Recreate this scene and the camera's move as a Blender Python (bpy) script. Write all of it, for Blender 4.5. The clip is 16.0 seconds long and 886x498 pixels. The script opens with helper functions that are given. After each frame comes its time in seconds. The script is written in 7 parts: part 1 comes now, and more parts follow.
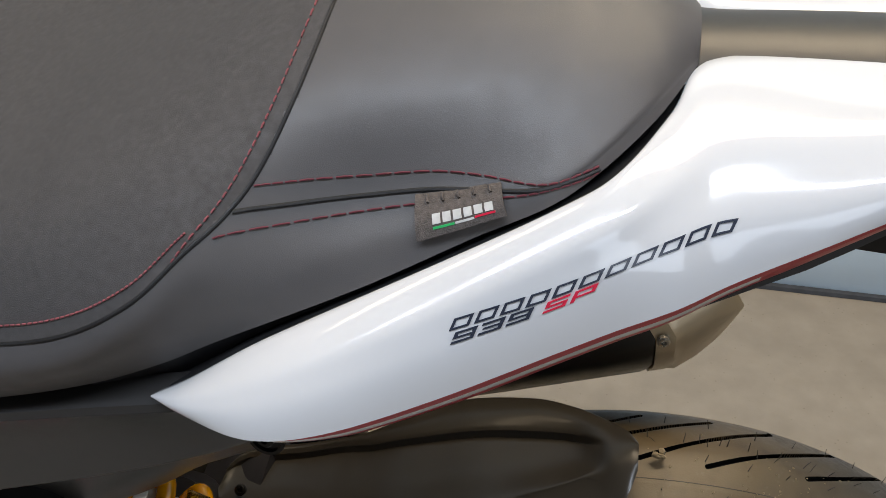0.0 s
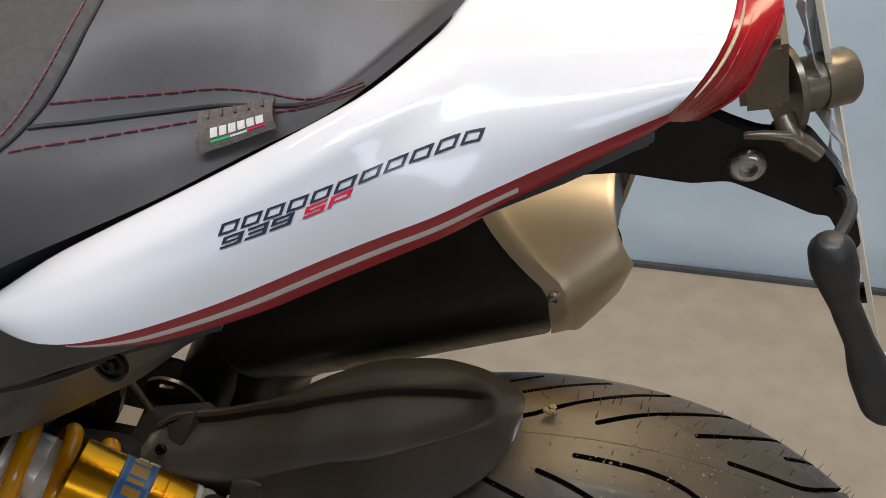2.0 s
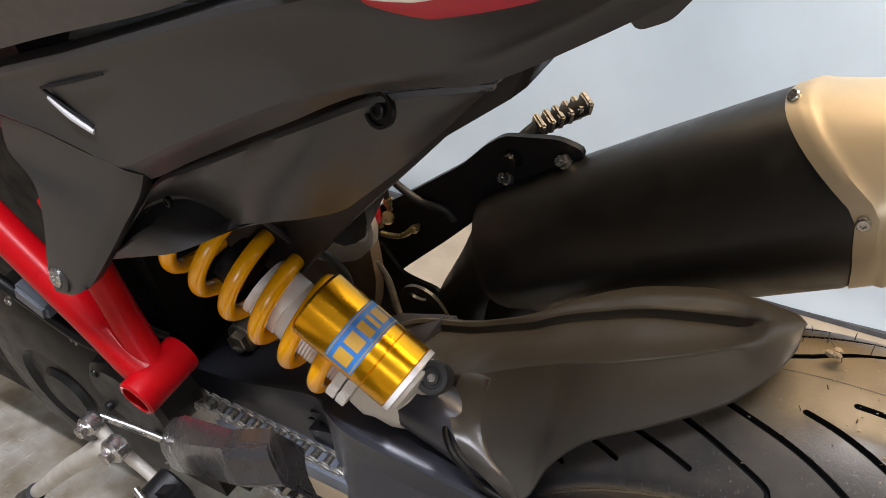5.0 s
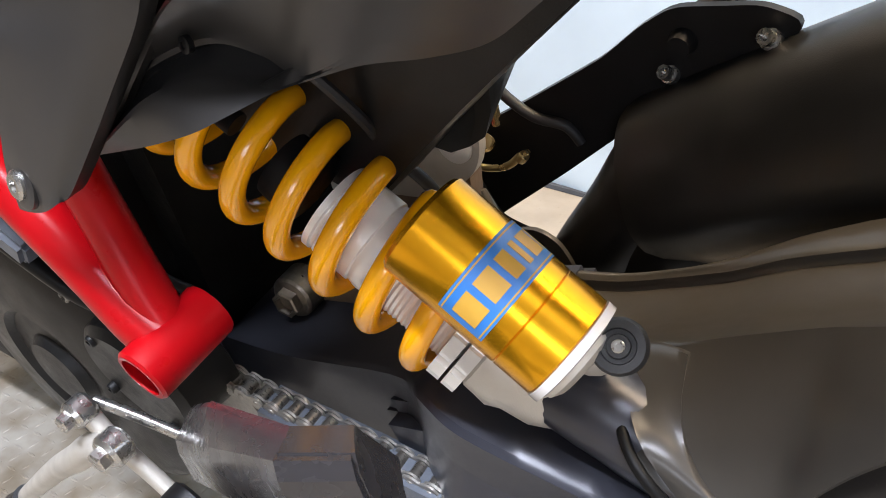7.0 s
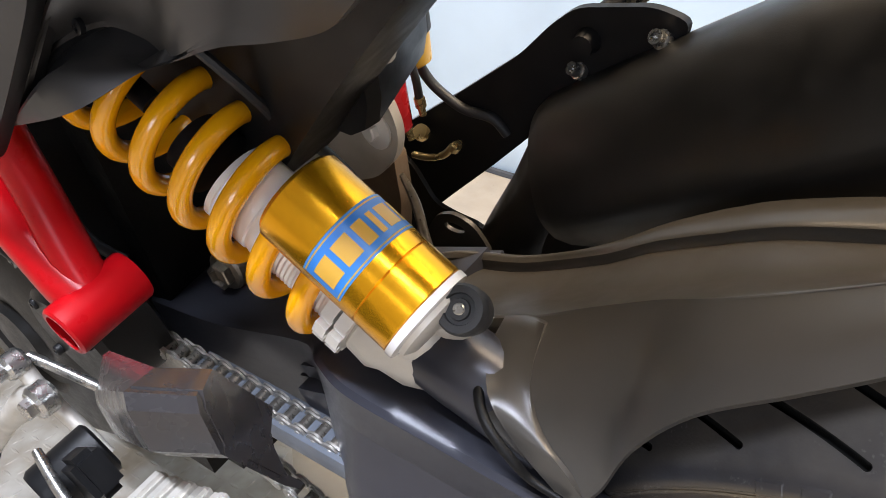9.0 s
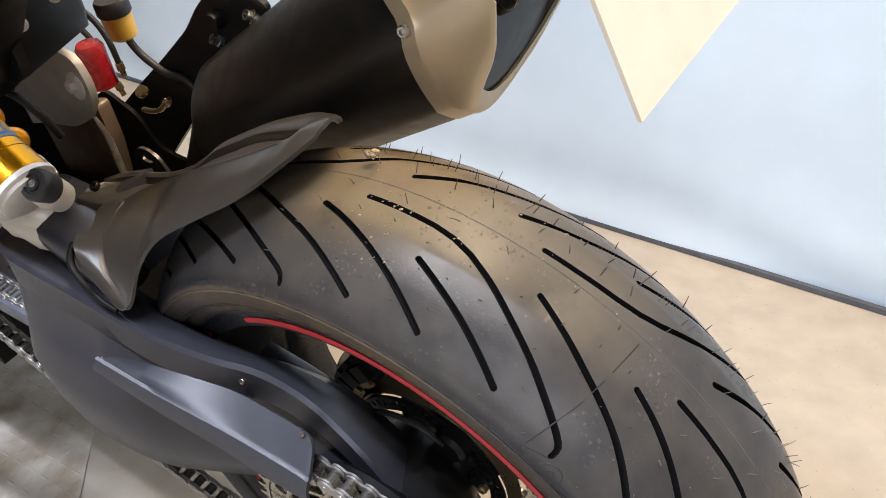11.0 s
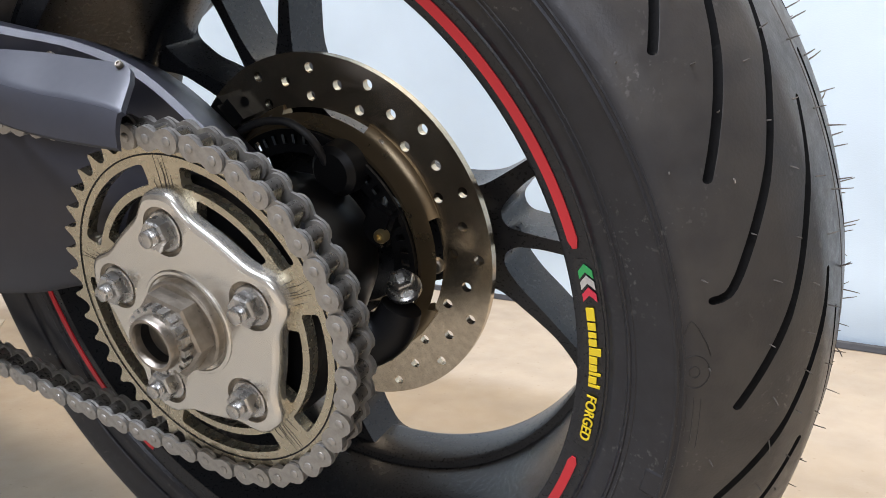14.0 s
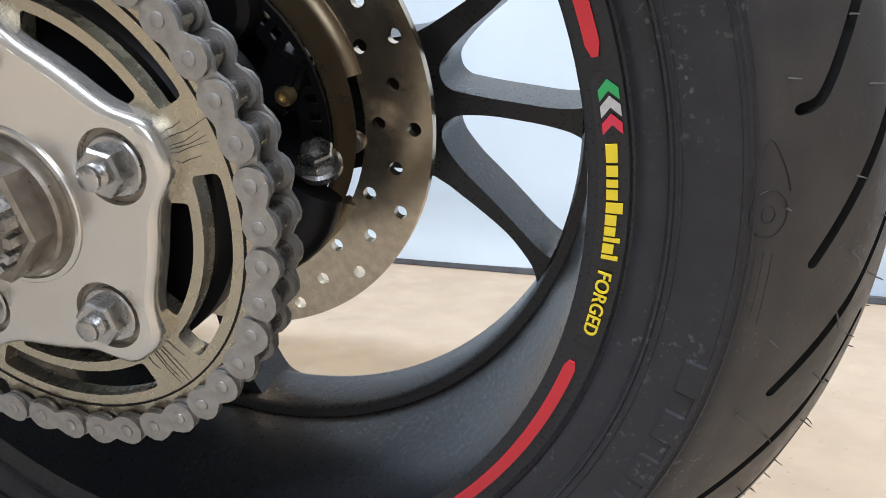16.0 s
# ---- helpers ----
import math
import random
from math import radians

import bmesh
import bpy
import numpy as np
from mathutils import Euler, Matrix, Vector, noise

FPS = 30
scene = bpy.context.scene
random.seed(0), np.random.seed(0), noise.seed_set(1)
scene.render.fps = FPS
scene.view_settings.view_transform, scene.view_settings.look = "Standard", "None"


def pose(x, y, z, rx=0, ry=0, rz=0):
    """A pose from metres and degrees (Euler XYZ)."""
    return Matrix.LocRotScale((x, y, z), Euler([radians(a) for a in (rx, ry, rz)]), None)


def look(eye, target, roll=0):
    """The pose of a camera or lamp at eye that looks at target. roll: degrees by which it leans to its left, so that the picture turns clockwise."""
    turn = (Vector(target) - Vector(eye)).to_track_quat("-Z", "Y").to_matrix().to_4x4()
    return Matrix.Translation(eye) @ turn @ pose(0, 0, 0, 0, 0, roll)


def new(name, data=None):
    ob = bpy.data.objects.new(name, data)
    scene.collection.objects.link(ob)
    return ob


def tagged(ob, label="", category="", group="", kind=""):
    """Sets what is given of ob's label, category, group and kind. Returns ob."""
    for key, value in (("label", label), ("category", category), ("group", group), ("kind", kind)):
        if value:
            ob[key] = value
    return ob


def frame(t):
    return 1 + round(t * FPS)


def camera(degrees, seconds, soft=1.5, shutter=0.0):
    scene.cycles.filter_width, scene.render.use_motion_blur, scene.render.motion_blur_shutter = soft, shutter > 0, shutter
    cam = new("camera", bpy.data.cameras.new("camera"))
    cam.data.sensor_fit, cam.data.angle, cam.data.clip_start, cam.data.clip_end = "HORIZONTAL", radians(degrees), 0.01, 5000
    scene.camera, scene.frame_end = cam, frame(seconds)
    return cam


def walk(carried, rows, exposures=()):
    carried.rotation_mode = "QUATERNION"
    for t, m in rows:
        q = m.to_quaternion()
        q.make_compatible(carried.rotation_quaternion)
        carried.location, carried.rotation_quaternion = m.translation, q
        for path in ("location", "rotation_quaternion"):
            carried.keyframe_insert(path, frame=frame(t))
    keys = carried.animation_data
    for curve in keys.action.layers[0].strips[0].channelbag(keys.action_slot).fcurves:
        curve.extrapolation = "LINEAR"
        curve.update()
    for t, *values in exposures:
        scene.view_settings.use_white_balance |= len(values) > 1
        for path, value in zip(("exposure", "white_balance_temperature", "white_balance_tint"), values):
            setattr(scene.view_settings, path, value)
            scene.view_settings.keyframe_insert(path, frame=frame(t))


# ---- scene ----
# The motorcycle leans on its side stand. All its parts are built upright round the
# rear axle: x to the rear, y to the right of the machine, z up.
BIKE = pose(0, 0, 0.319, 13.3, 0, 0)

cam = camera(55.02, 16.0, soft=0.8)
PATH = [
    (0, (-0.0878, -0.3111, 0.9477), (-0.2481, 0.3213, 0.1898), -5.69),
    (0.5, (-0.0754, -0.3213, 0.9505), (-0.2377, 0.3118, 0.1936), -5.91),
    (1, (-0.0445, -0.3266, 0.9526), (-0.2076, 0.3070, 0.1963), -5.91),
    (1.5, (0.0011, -0.3314, 0.9395), (-0.1643, 0.3025, 0.1839), -6.14),
    (2, (0.0123, -0.3323, 0.9297), (-0.1659, 0.3010, 0.1766), -6.48),
    (2.5, (0.0050, -0.3611, 0.9424), (-0.2122, 0.2622, 0.1912), -7.30),
    (3, (0.0316, -0.4019, 0.9325), (-0.2498, 0.2056, 0.1897), -8.91),
    (3.5, (0.0593, -0.3969, 0.9206), (-0.2873, 0.1895, 0.1884), -10.63),
    (4, (0.0621, -0.4206, 0.8945), (-0.3640, 0.1825, 0.2201), -11.26),
    (4.5, (0.0538, -0.4285, 0.8491), (-0.4116, 0.1754, 0.2019), -11.41),
    (5, (0.0290, -0.4194, 0.7874), (-0.4591, 0.1739, 0.1473), -11.60),
    (5.2, (0.0153, -0.4202, 0.7651), (-0.4830, 0.1728, 0.1326), -12.07),
    (7.3, (-0.1605, -0.3223, 0.5801), (-0.6813, 0.2401, -0.0621), -12.58),
    (7.5, (-0.1674, -0.3139, 0.5694), (-0.6878, 0.2485, -0.0731), -12.03),
    (8, (-0.1753, -0.3017, 0.5512), (-0.7045, 0.2516, -0.0921), -12.09),
    (8.2, (-0.1659, -0.3025, 0.5526), (-0.7026, 0.2471, -0.0876), -12.29),
    (10.3, (0.2280, -0.3660, 0.6846), (-0.2997, 0.2007, 0.0519), -11.51),
    (10.5, (0.2692, -0.3443, 0.6712), (-0.2512, 0.2231, 0.0331), -11.42),
    (11, (0.3568, -0.3360, 0.6555), (-0.1522, 0.2317, 0.0084), -11.39),
    (11.5, (0.4045, -0.3667, 0.6007), (-0.1008, 0.2000, -0.0501), -11.41),
    (12, (0.4094, -0.3581, 0.4808), (-0.1114, 0.2570, -0.1111), -10.36),
    (12.5, (0.4125, -0.3637, 0.3534), (-0.1396, 0.3593, -0.0618), -8.86),
    (13, (0.4207, -0.3915, 0.2586), (-0.1320, 0.3630, -0.0954), -8.56),
    (13.5, (0.4179, -0.4122, 0.2277), (-0.1164, 0.3597, -0.1166), -8.17),
    (14, (0.3726, -0.4214, 0.2044), (-0.1365, 0.3533, -0.1706), -7.98),
    (14.5, (0.3470, -0.4310, 0.1686), (-0.1234, 0.3612, -0.2203), -7.15),
    (15, (0.3128, -0.4144, 0.1267), (-0.1166, 0.3999, -0.2637), -6.50),
    (15.5, (0.2816, -0.3773, 0.1165), (-0.0944, 0.4597, -0.2809), -5.63),
    (16, (0.2700, -0.3678, 0.1075), (-0.0561, 0.4848, -0.3006), -4.95),
]
EXPOSURES = [(0.0, -1.04, 6700, 10), (1.0, -1.00, 6700, 11), (2.0, -0.92, 6800, 12), (3.0, -0.58, 6900, 13), (4.5, -0.13, 7150, 16), (5.0, 0.05, 7200, 16), (7.5, 0.70, 6750, 15), (10.5, 0.48, 6700, 15), (11.0, 0.38, 6850, 16), (12.0, 0.32, 6800, 14), (12.5, 0.27, 7000, 14), (13.0, 0.30, 7050, 15), (14.0, 0.44, 6750, 15), (16.0, 0.42, 6450, 14)]
walk(cam, [(t, BIKE @ look(eye, target, roll)) for t, eye, target, roll in PATH], EXPOSURES)

# ---- light: a show room with strip lamps in the ceiling and an added fill window ----
world = bpy.data.worlds.new("world")
scene.world = world
world.use_nodes = True
world.node_tree.nodes["Background"].inputs[0].default_value = (0.62, 0.66, 0.72, 1)
world.node_tree.nodes["Background"].inputs[1].default_value = 0.03


def area(name, place, target, sx, sy, power, colour):
    data = bpy.data.lights.new(name, "AREA")
    data.shape, data.size, data.size_y, data.energy, data.color = "RECTANGLE", sx, sy, power, colour
    ob = new(name, data)
    ob.matrix_world = look(place, target)
    return ob


WARM, COOL = (1.0, 0.82, 0.58), (0.75, 0.85, 1.0)
LAMPS = [((0.45, 0.50, 2.88), 1.6, 0.70, 84, WARM), ((-1.9, 0.45, 2.88), 1.2, 0.30, 14, WARM), ((-0.3, -1.10, 2.88), 2.4, 0.12, 145, COOL)]
for place, sx, sy, power, colour in LAMPS:
    area("ceiling_lamp_light", place, (place[0], place[1] + 0.001, 0), sx, sy, power, colour)
# added fill lamp from the rear left, with no known source there
area("fill_light", (1.7, -3.66, 1.55), (1.2, 0, 0.9), 2.2, 1.5, 52, COOL)


# ---- materials ----
def material(name, colour, rough=0.5, metal=0.0, vary=0.25, scale=30.0, bump=0.0, bump_scale=400.0, coat=0.0, second=None, stain=6.0, emit=0.0, spec=0.5):
    """A principled surface with colour that varies at two scales, and fine relief."""
    m = bpy.data.materials.new(name)
    m.use_nodes = True
    nt = m.node_tree
    b = nt.nodes["Principled BSDF"]
    tc = nt.nodes.new("ShaderNodeTexCoord")

    def noise_at(s, detail=4.0):
        n = nt.nodes.new("ShaderNodeTexNoise")
        n.inputs["Scale"].default_value, n.inputs["Detail"].default_value = s, detail
        nt.links.new(tc.outputs["Object"], n.inputs["Vector"])
        return n.outputs["Fac"]

    def ramp(fac, a, c, lo=0.3, hi=0.7):
        r = nt.nodes.new("ShaderNodeValToRGB")
        r.color_ramp.elements[0].position, r.color_ramp.elements[1].position = lo, hi
        r.color_ramp.elements[0].color, r.color_ramp.elements[1].color = (*a, 1), (*c, 1)
        nt.links.new(fac, r.inputs["Fac"])
        return r.outputs["Color"]

    dark = tuple(c * (1 - vary) for c in colour)
    lite = second or tuple(min(1.0, c * (1 + vary)) for c in colour)
    one = ramp(noise_at(scale), dark, lite)
    two = ramp(noise_at(stain, 2.0), (1 - vary * 0.6,) * 3, (1, 1, 1))
    mix = nt.nodes.new("ShaderNodeMix")
    mix.data_type, mix.blend_type = "RGBA", "MULTIPLY"
    mix.inputs["Factor"].default_value = 1.0
    nt.links.new(one, mix.inputs["A"])
    nt.links.new(two, mix.inputs["B"])
    nt.links.new(mix.outputs["Result"], b.inputs["Base Color"])
    spread = min(0.2, vary * 2)
    rr = ramp(noise_at(scale * 1.7), (max(0.02, rough * (1 - spread)),) * 3, (min(1.0, rough * (1 + spread)),) * 3)
    nt.links.new(rr, b.inputs["Roughness"])
    b.inputs["Metallic"].default_value = metal
    b.inputs["Coat Weight"].default_value = coat
    b.inputs["Specular IOR Level"].default_value = spec
    b.inputs["Coat Roughness"].default_value = 0.04
    if emit:
        b.inputs["Emission Color"].default_value = (*colour, 1)
        b.inputs["Emission Strength"].default_value = emit
    if bump:
        bp = nt.nodes.new("ShaderNodeBump")
        bp.inputs["Strength"].default_value, bp.inputs["Distance"].default_value = bump, 0.001
        nt.links.new(noise_at(bump_scale), bp.inputs["Height"])
        nt.links.new(bp.outputs["Normal"], b.inputs["Normal"])
    return m


M_WHITE = material("white_gloss_paint", (0.575, 0.575, 0.585), 0.13, vary=0.015, coat=0.8)
M_REDGLOSS = material("dark_red_gloss_paint", (0.40, 0.006, 0.020), 0.34, vary=0.06, coat=0.08)
M_STRIPEWHITE = material("stripe_white", (0.72, 0.70, 0.68), 0.25, vary=0.03, coat=0.5)
M_FRAME = material("red_frame_paint", (0.38, 0.003, 0.006), 0.30, vary=0.05, coat=0.0, spec=0.22)
M_LENS = material("red_lens_plastic", (0.33, 0.012, 0.016), 0.26, vary=0.1, coat=0.15)
M_SEAT = material("black_seat_vinyl", (0.074, 0.069, 0.069), 0.48, vary=0.05, scale=60, bump=0.12, bump_scale=2600)
M_SUEDE = material("charcoal_suede", (0.050, 0.046, 0.045), 0.75, vary=0.10, scale=160, bump=0.3, bump_scale=2600)
M_BLACK = material("black_satin_plastic", (0.024, 0.023, 0.0228), 0.36, vary=0.02, scale=80, bump=0.05, bump_scale=1800)
M_HUGGER = material("matt_charcoal_plastic", (0.040, 0.036, 0.031), 0.30, vary=0.04, scale=60, bump=0.03, bump_scale=1600)
M_DARK = material("black_metal", (0.007, 0.007, 0.0075), 0.4, vary=0.2, spec=0.18)
# near-black base that carries the shade of holes, gaps and hidden engine parts
M_PIT = material("near_black_casting", (0.005, 0.005, 0.005), 0.5, spec=0.15, vary=0.4, bump=0.4, bump_scale=200)
M_BROWN = material("brown_stained_casting", (0.15, 0.105, 0.068), 0.42, vary=0.25, bump=0.3, bump_scale=300)
M_SWING = material("graphite_swingarm_paint", (0.032, 0.033, 0.042), 0.33, metal=0.25, vary=0.04, scale=120, bump=0.05, bump_scale=1500)
M_GUARD = material("blue_grey_guard_paint", (0.038, 0.040, 0.050), 0.44, metal=0.15, vary=0.04, scale=120, bump=0.04, bump_scale=1500)
M_MUFFLER = material("matt_black_muffler_steel", (0.008, 0.0076, 0.0072), 0.38, vary=0.15, bump=0.1, bump_scale=900)
M_CAP = material("champagne_cast_metal", (0.50, 0.415, 0.29), 0.38, metal=0.5, vary=0.025, scale=60, bump=0.05, bump_scale=2500)
M_MOUNT = material("dark_bronze_anodised_metal", (0.145, 0.118, 0.083), 0.30, metal=0.55, vary=0.06, scale=120)
M_GOLD = material("gold_anodised_aluminium", (0.82, 0.38, 0.012), 0.24, metal=0.85, vary=0.05)
M_SPRING = material("yellow_spring_paint", (0.95, 0.41, 0.004), 0.22, vary=0.03, coat=0.5)
M_ALU = material("turned_aluminium", (0.84, 0.82, 0.78), 0.30, metal=0.35, vary=0.01, scale=90)
M_CAST = material("cast_aluminium", (0.54, 0.51, 0.46), 0.45, metal=0.40, vary=0.12, bump=0.25, bump_scale=900)
M_WORN = material("worn_dark_steel", (0.30, 0.265, 0.22), 0.34, metal=0.85, vary=0.25, scale=140, bump=0.2, bump_scale=900)
M_STEEL = material("zinc_plated_steel", (0.46, 0.45, 0.43), 0.28, metal=0.95, vary=0.12, scale=120)
M_CHAIN = material("greasy_chain_steel", (0.335, 0.32, 0.295), 0.36, metal=0.65, vary=0.14, scale=260, bump=0.2, bump_scale=1200)
M_ROLLER = material("shaded_oily_roller_steel", (0.15, 0.14, 0.125), 0.30, metal=0.7, vary=0.2, scale=260)
M_SPROCKET = material("bronze_tinted_sprocket_steel", (0.47, 0.42, 0.315), 0.27, metal=0.88, vary=0.06, scale=90, stain=25)
M_CARRIER = material("satin_silver_carrier", (0.66, 0.635, 0.575), 0.22, metal=0.85, vary=0.03, scale=25)
M_DISC = material("ground_brake_disc_steel", (0.52, 0.44, 0.33), 0.21, metal=0.95, vary=0.15, scale=220)
M_BRONZE = material("bronze_disc_centre", (0.20, 0.15, 0.09), 0.30, metal=0.8, vary=0.1)
M_RIM = material("satin_black_wheel_paint", (0.021, 0.022, 0.025), 0.29, metal=0.4, vary=0.05, scale=300, bump=0.06, bump_scale=2500)
M_RIMRED = material("red_rim_tape", (0.55, 0.02, 0.03), 0.4, vary=0.06)
M_YELLOW = material("yellow_decal", (0.80, 0.60, 0.02), 0.4, vary=0.03)
M_GREEN = material("green_decal", (0.02, 0.36, 0.10), 0.4, vary=0.03)
M_INK = material("navy_decal_ink", (0.020, 0.026, 0.045), 0.3, vary=0.05, coat=0.4)
M_REDINK = material("red_decal_ink", (0.62, 0.015, 0.05), 0.3, vary=0.05, coat=0.4)
M_BLUE = material("blue_label_ink", (0.03, 0.19, 0.55), 0.35, vary=0.04)
M_LABELGOLD = material("gold_label_print", (0.62, 0.34, 0.05), 0.4, vary=0.04)
M_THREADRED = material("red_stitching_thread", (0.115, 0.016, 0.026), 0.7, vary=0.2)
M_THREADPALE = material("faded_red_stitching_thread", (0.24, 0.060, 0.070), 0.8, vary=0.25)
M_THREADBLACK = material("black_piping", (0.008, 0.008, 0.009), 0.6, vary=0.2)
M_TAG = material("grey_woven_tag", (0.085, 0.070, 0.062), 0.85, vary=0.25, scale=500, bump=0.5, bump_scale=1600)
M_TAGWHITE = material("white_tag_print", (0.48, 0.47, 0.45), 0.7, vary=0.1, scale=300)
M_RUBBER = material("black_rubber", (0.014, 0.014, 0.015), 0.55, vary=0.2, bump=0.2, bump_scale=700)
M_OIL = material("amber_fluid_reservoir", (0.62, 0.36, 0.05), 0.3, vary=0.08)
M_BRASS = material("brass_pipe", (0.55, 0.43, 0.22), 0.3, metal=0.9, vary=0.1)
M_PLATE = material("cream_number_plate", (0.60, 0.545, 0.45), 0.45, vary=0.05)
M_WRAP = material("milky_plastic_wrap", (0.55, 0.55, 0.56), 0.25, vary=0.15, coat=0.4)
M_FILM = material("crumpled_milky_film", (0.62, 0.61, 0.61), 0.22, vary=0.10, coat=0.5)
M_FILM.node_tree.nodes["Principled BSDF"].inputs["Alpha"].default_value = 0.62
M_DEBRIS = material("beige_grit", (0.36, 0.285, 0.18), 0.9, vary=0.35)
M_GREASE = material("dried_brown_grease", (0.045, 0.036, 0.026), 0.5, vary=0.3)
M_HAIR = material("dusty_rubber_hair", (0.10, 0.09, 0.08), 0.8, vary=0.3)


def tyre_material():
    """Rubber with road dust and painted warm light on the crown near the top of the wheel."""
    m = material("dusty_warm_lit_tyre_rubber", (0.0220, 0.0224, 0.0256), 0.37, vary=0.15, scale=90, bump=0.14, bump_scale=700, spec=0.32)
    nt = m.node_tree
    b = nt.nodes["Principled BSDF"]
    tc = nt.nodes.new("ShaderNodeTexCoord")
    base = b.inputs["Base Color"].links[0].from_socket
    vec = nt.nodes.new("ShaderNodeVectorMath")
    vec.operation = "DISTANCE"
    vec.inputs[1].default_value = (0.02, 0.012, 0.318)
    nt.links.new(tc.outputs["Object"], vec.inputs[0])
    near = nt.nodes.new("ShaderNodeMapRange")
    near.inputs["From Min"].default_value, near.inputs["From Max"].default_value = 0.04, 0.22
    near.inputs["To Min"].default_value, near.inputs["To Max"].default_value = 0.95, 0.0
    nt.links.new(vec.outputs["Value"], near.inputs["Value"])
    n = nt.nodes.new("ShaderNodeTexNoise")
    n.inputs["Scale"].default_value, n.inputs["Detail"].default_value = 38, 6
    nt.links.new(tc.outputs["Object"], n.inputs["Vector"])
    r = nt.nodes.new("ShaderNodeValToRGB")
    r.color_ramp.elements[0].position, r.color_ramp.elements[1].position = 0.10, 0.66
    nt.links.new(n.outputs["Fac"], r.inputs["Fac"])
    # the tan, dust plus painted warm light, lies on the crown's flat and thins out down the shoulder
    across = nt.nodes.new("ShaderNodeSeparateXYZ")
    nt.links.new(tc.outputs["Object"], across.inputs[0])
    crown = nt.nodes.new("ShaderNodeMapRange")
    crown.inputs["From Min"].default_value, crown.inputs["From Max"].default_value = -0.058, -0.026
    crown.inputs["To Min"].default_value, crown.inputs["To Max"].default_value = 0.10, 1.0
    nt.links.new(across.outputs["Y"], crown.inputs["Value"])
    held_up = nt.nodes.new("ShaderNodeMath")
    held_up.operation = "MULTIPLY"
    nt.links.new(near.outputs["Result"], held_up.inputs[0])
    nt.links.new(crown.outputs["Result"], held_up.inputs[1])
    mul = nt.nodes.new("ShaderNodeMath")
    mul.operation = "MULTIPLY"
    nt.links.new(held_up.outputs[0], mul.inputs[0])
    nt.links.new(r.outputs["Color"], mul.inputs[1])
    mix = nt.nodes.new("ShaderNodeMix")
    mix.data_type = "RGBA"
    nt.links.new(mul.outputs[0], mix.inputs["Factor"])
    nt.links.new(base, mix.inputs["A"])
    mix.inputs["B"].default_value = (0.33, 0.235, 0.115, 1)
    # the running surface is painted paler and browner than the moulded wall, for scuffing and for the warm light and
    # floor bounce on it; the belt by the bead is browner near the top
    sep, ring = nt.nodes.new("ShaderNodeSeparateXYZ"), nt.nodes.new("ShaderNodeVectorMath")
    nt.links.new(tc.outputs["Object"], sep.inputs[0])
    flat = nt.nodes.new("ShaderNodeCombineXYZ")
    nt.links.new(sep.outputs["X"], flat.inputs["X"])
    nt.links.new(sep.outputs["Z"], flat.inputs["Z"])
    ring.operation = "LENGTH"
    nt.links.new(flat.outputs[0], ring.inputs[0])
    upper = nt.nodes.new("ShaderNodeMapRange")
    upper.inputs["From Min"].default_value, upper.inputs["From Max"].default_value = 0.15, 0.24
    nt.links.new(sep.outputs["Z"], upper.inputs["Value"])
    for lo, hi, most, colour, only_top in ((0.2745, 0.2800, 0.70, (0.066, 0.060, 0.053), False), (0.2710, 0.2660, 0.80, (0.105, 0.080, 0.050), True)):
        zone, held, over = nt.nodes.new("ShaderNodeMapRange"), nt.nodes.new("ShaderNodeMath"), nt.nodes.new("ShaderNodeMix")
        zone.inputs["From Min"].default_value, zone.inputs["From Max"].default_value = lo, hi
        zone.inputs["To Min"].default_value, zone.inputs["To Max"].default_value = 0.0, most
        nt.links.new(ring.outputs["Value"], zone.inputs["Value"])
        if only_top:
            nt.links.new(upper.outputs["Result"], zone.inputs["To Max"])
        held.operation = "MULTIPLY"
        nt.links.new(zone.outputs["Result"], held.inputs[0])
        nt.links.new(r.outputs["Color"], held.inputs[1])
        over.data_type = "RGBA"
        nt.links.new(held.outputs[0], over.inputs["Factor"])
        nt.links.new(mix.outputs["Result"], over.inputs["A"])
        over.inputs["B"].default_value = (*colour, 1)
        mix = over
    # pale dried specks in loose patches
    fine, wide = nt.nodes.new("ShaderNodeTexNoise"), nt.nodes.new("ShaderNodeTexNoise")
    fine.inputs["Scale"].default_value, fine.inputs["Detail"].default_value = 330, 3
    wide.inputs["Scale"].default_value, wide.inputs["Detail"].default_value = 26, 4
    cut, patch = nt.nodes.new("ShaderNodeMapRange"), nt.nodes.new("ShaderNodeMapRange")
    for node, src, lo, hi, top in ((cut, fine, 0.60, 0.72, 0.30), (patch, wide, 0.50, 0.68, 1.0)):
        nt.links.new(tc.outputs["Object"], src.inputs["Vector"])
        nt.links.new(src.outputs["Fac"], node.inputs["Value"])
        node.inputs["From Min"].default_value, node.inputs["From Max"].default_value = lo, hi
        node.inputs["To Min"].default_value, node.inputs["To Max"].default_value = 0.0, top
    both = nt.nodes.new("ShaderNodeMath")
    both.operation = "MULTIPLY"
    nt.links.new(cut.outputs["Result"], both.inputs[0])
    nt.links.new(patch.outputs["Result"], both.inputs[1])
    # the pale specks are stronger round one place beside the crown
    cluster, denser = nt.nodes.new("ShaderNodeVectorMath"), nt.nodes.new("ShaderNodeMapRange")
    cluster.operation = "DISTANCE"
    cluster.inputs[1].default_value = (0.055, -0.047, 0.308)
    nt.links.new(tc.outputs["Object"], cluster.inputs[0])
    nt.links.new(cluster.outputs["Value"], denser.inputs["Value"])
    denser.inputs["From Min"].default_value, denser.inputs["From Max"].default_value = 0.010, 0.050
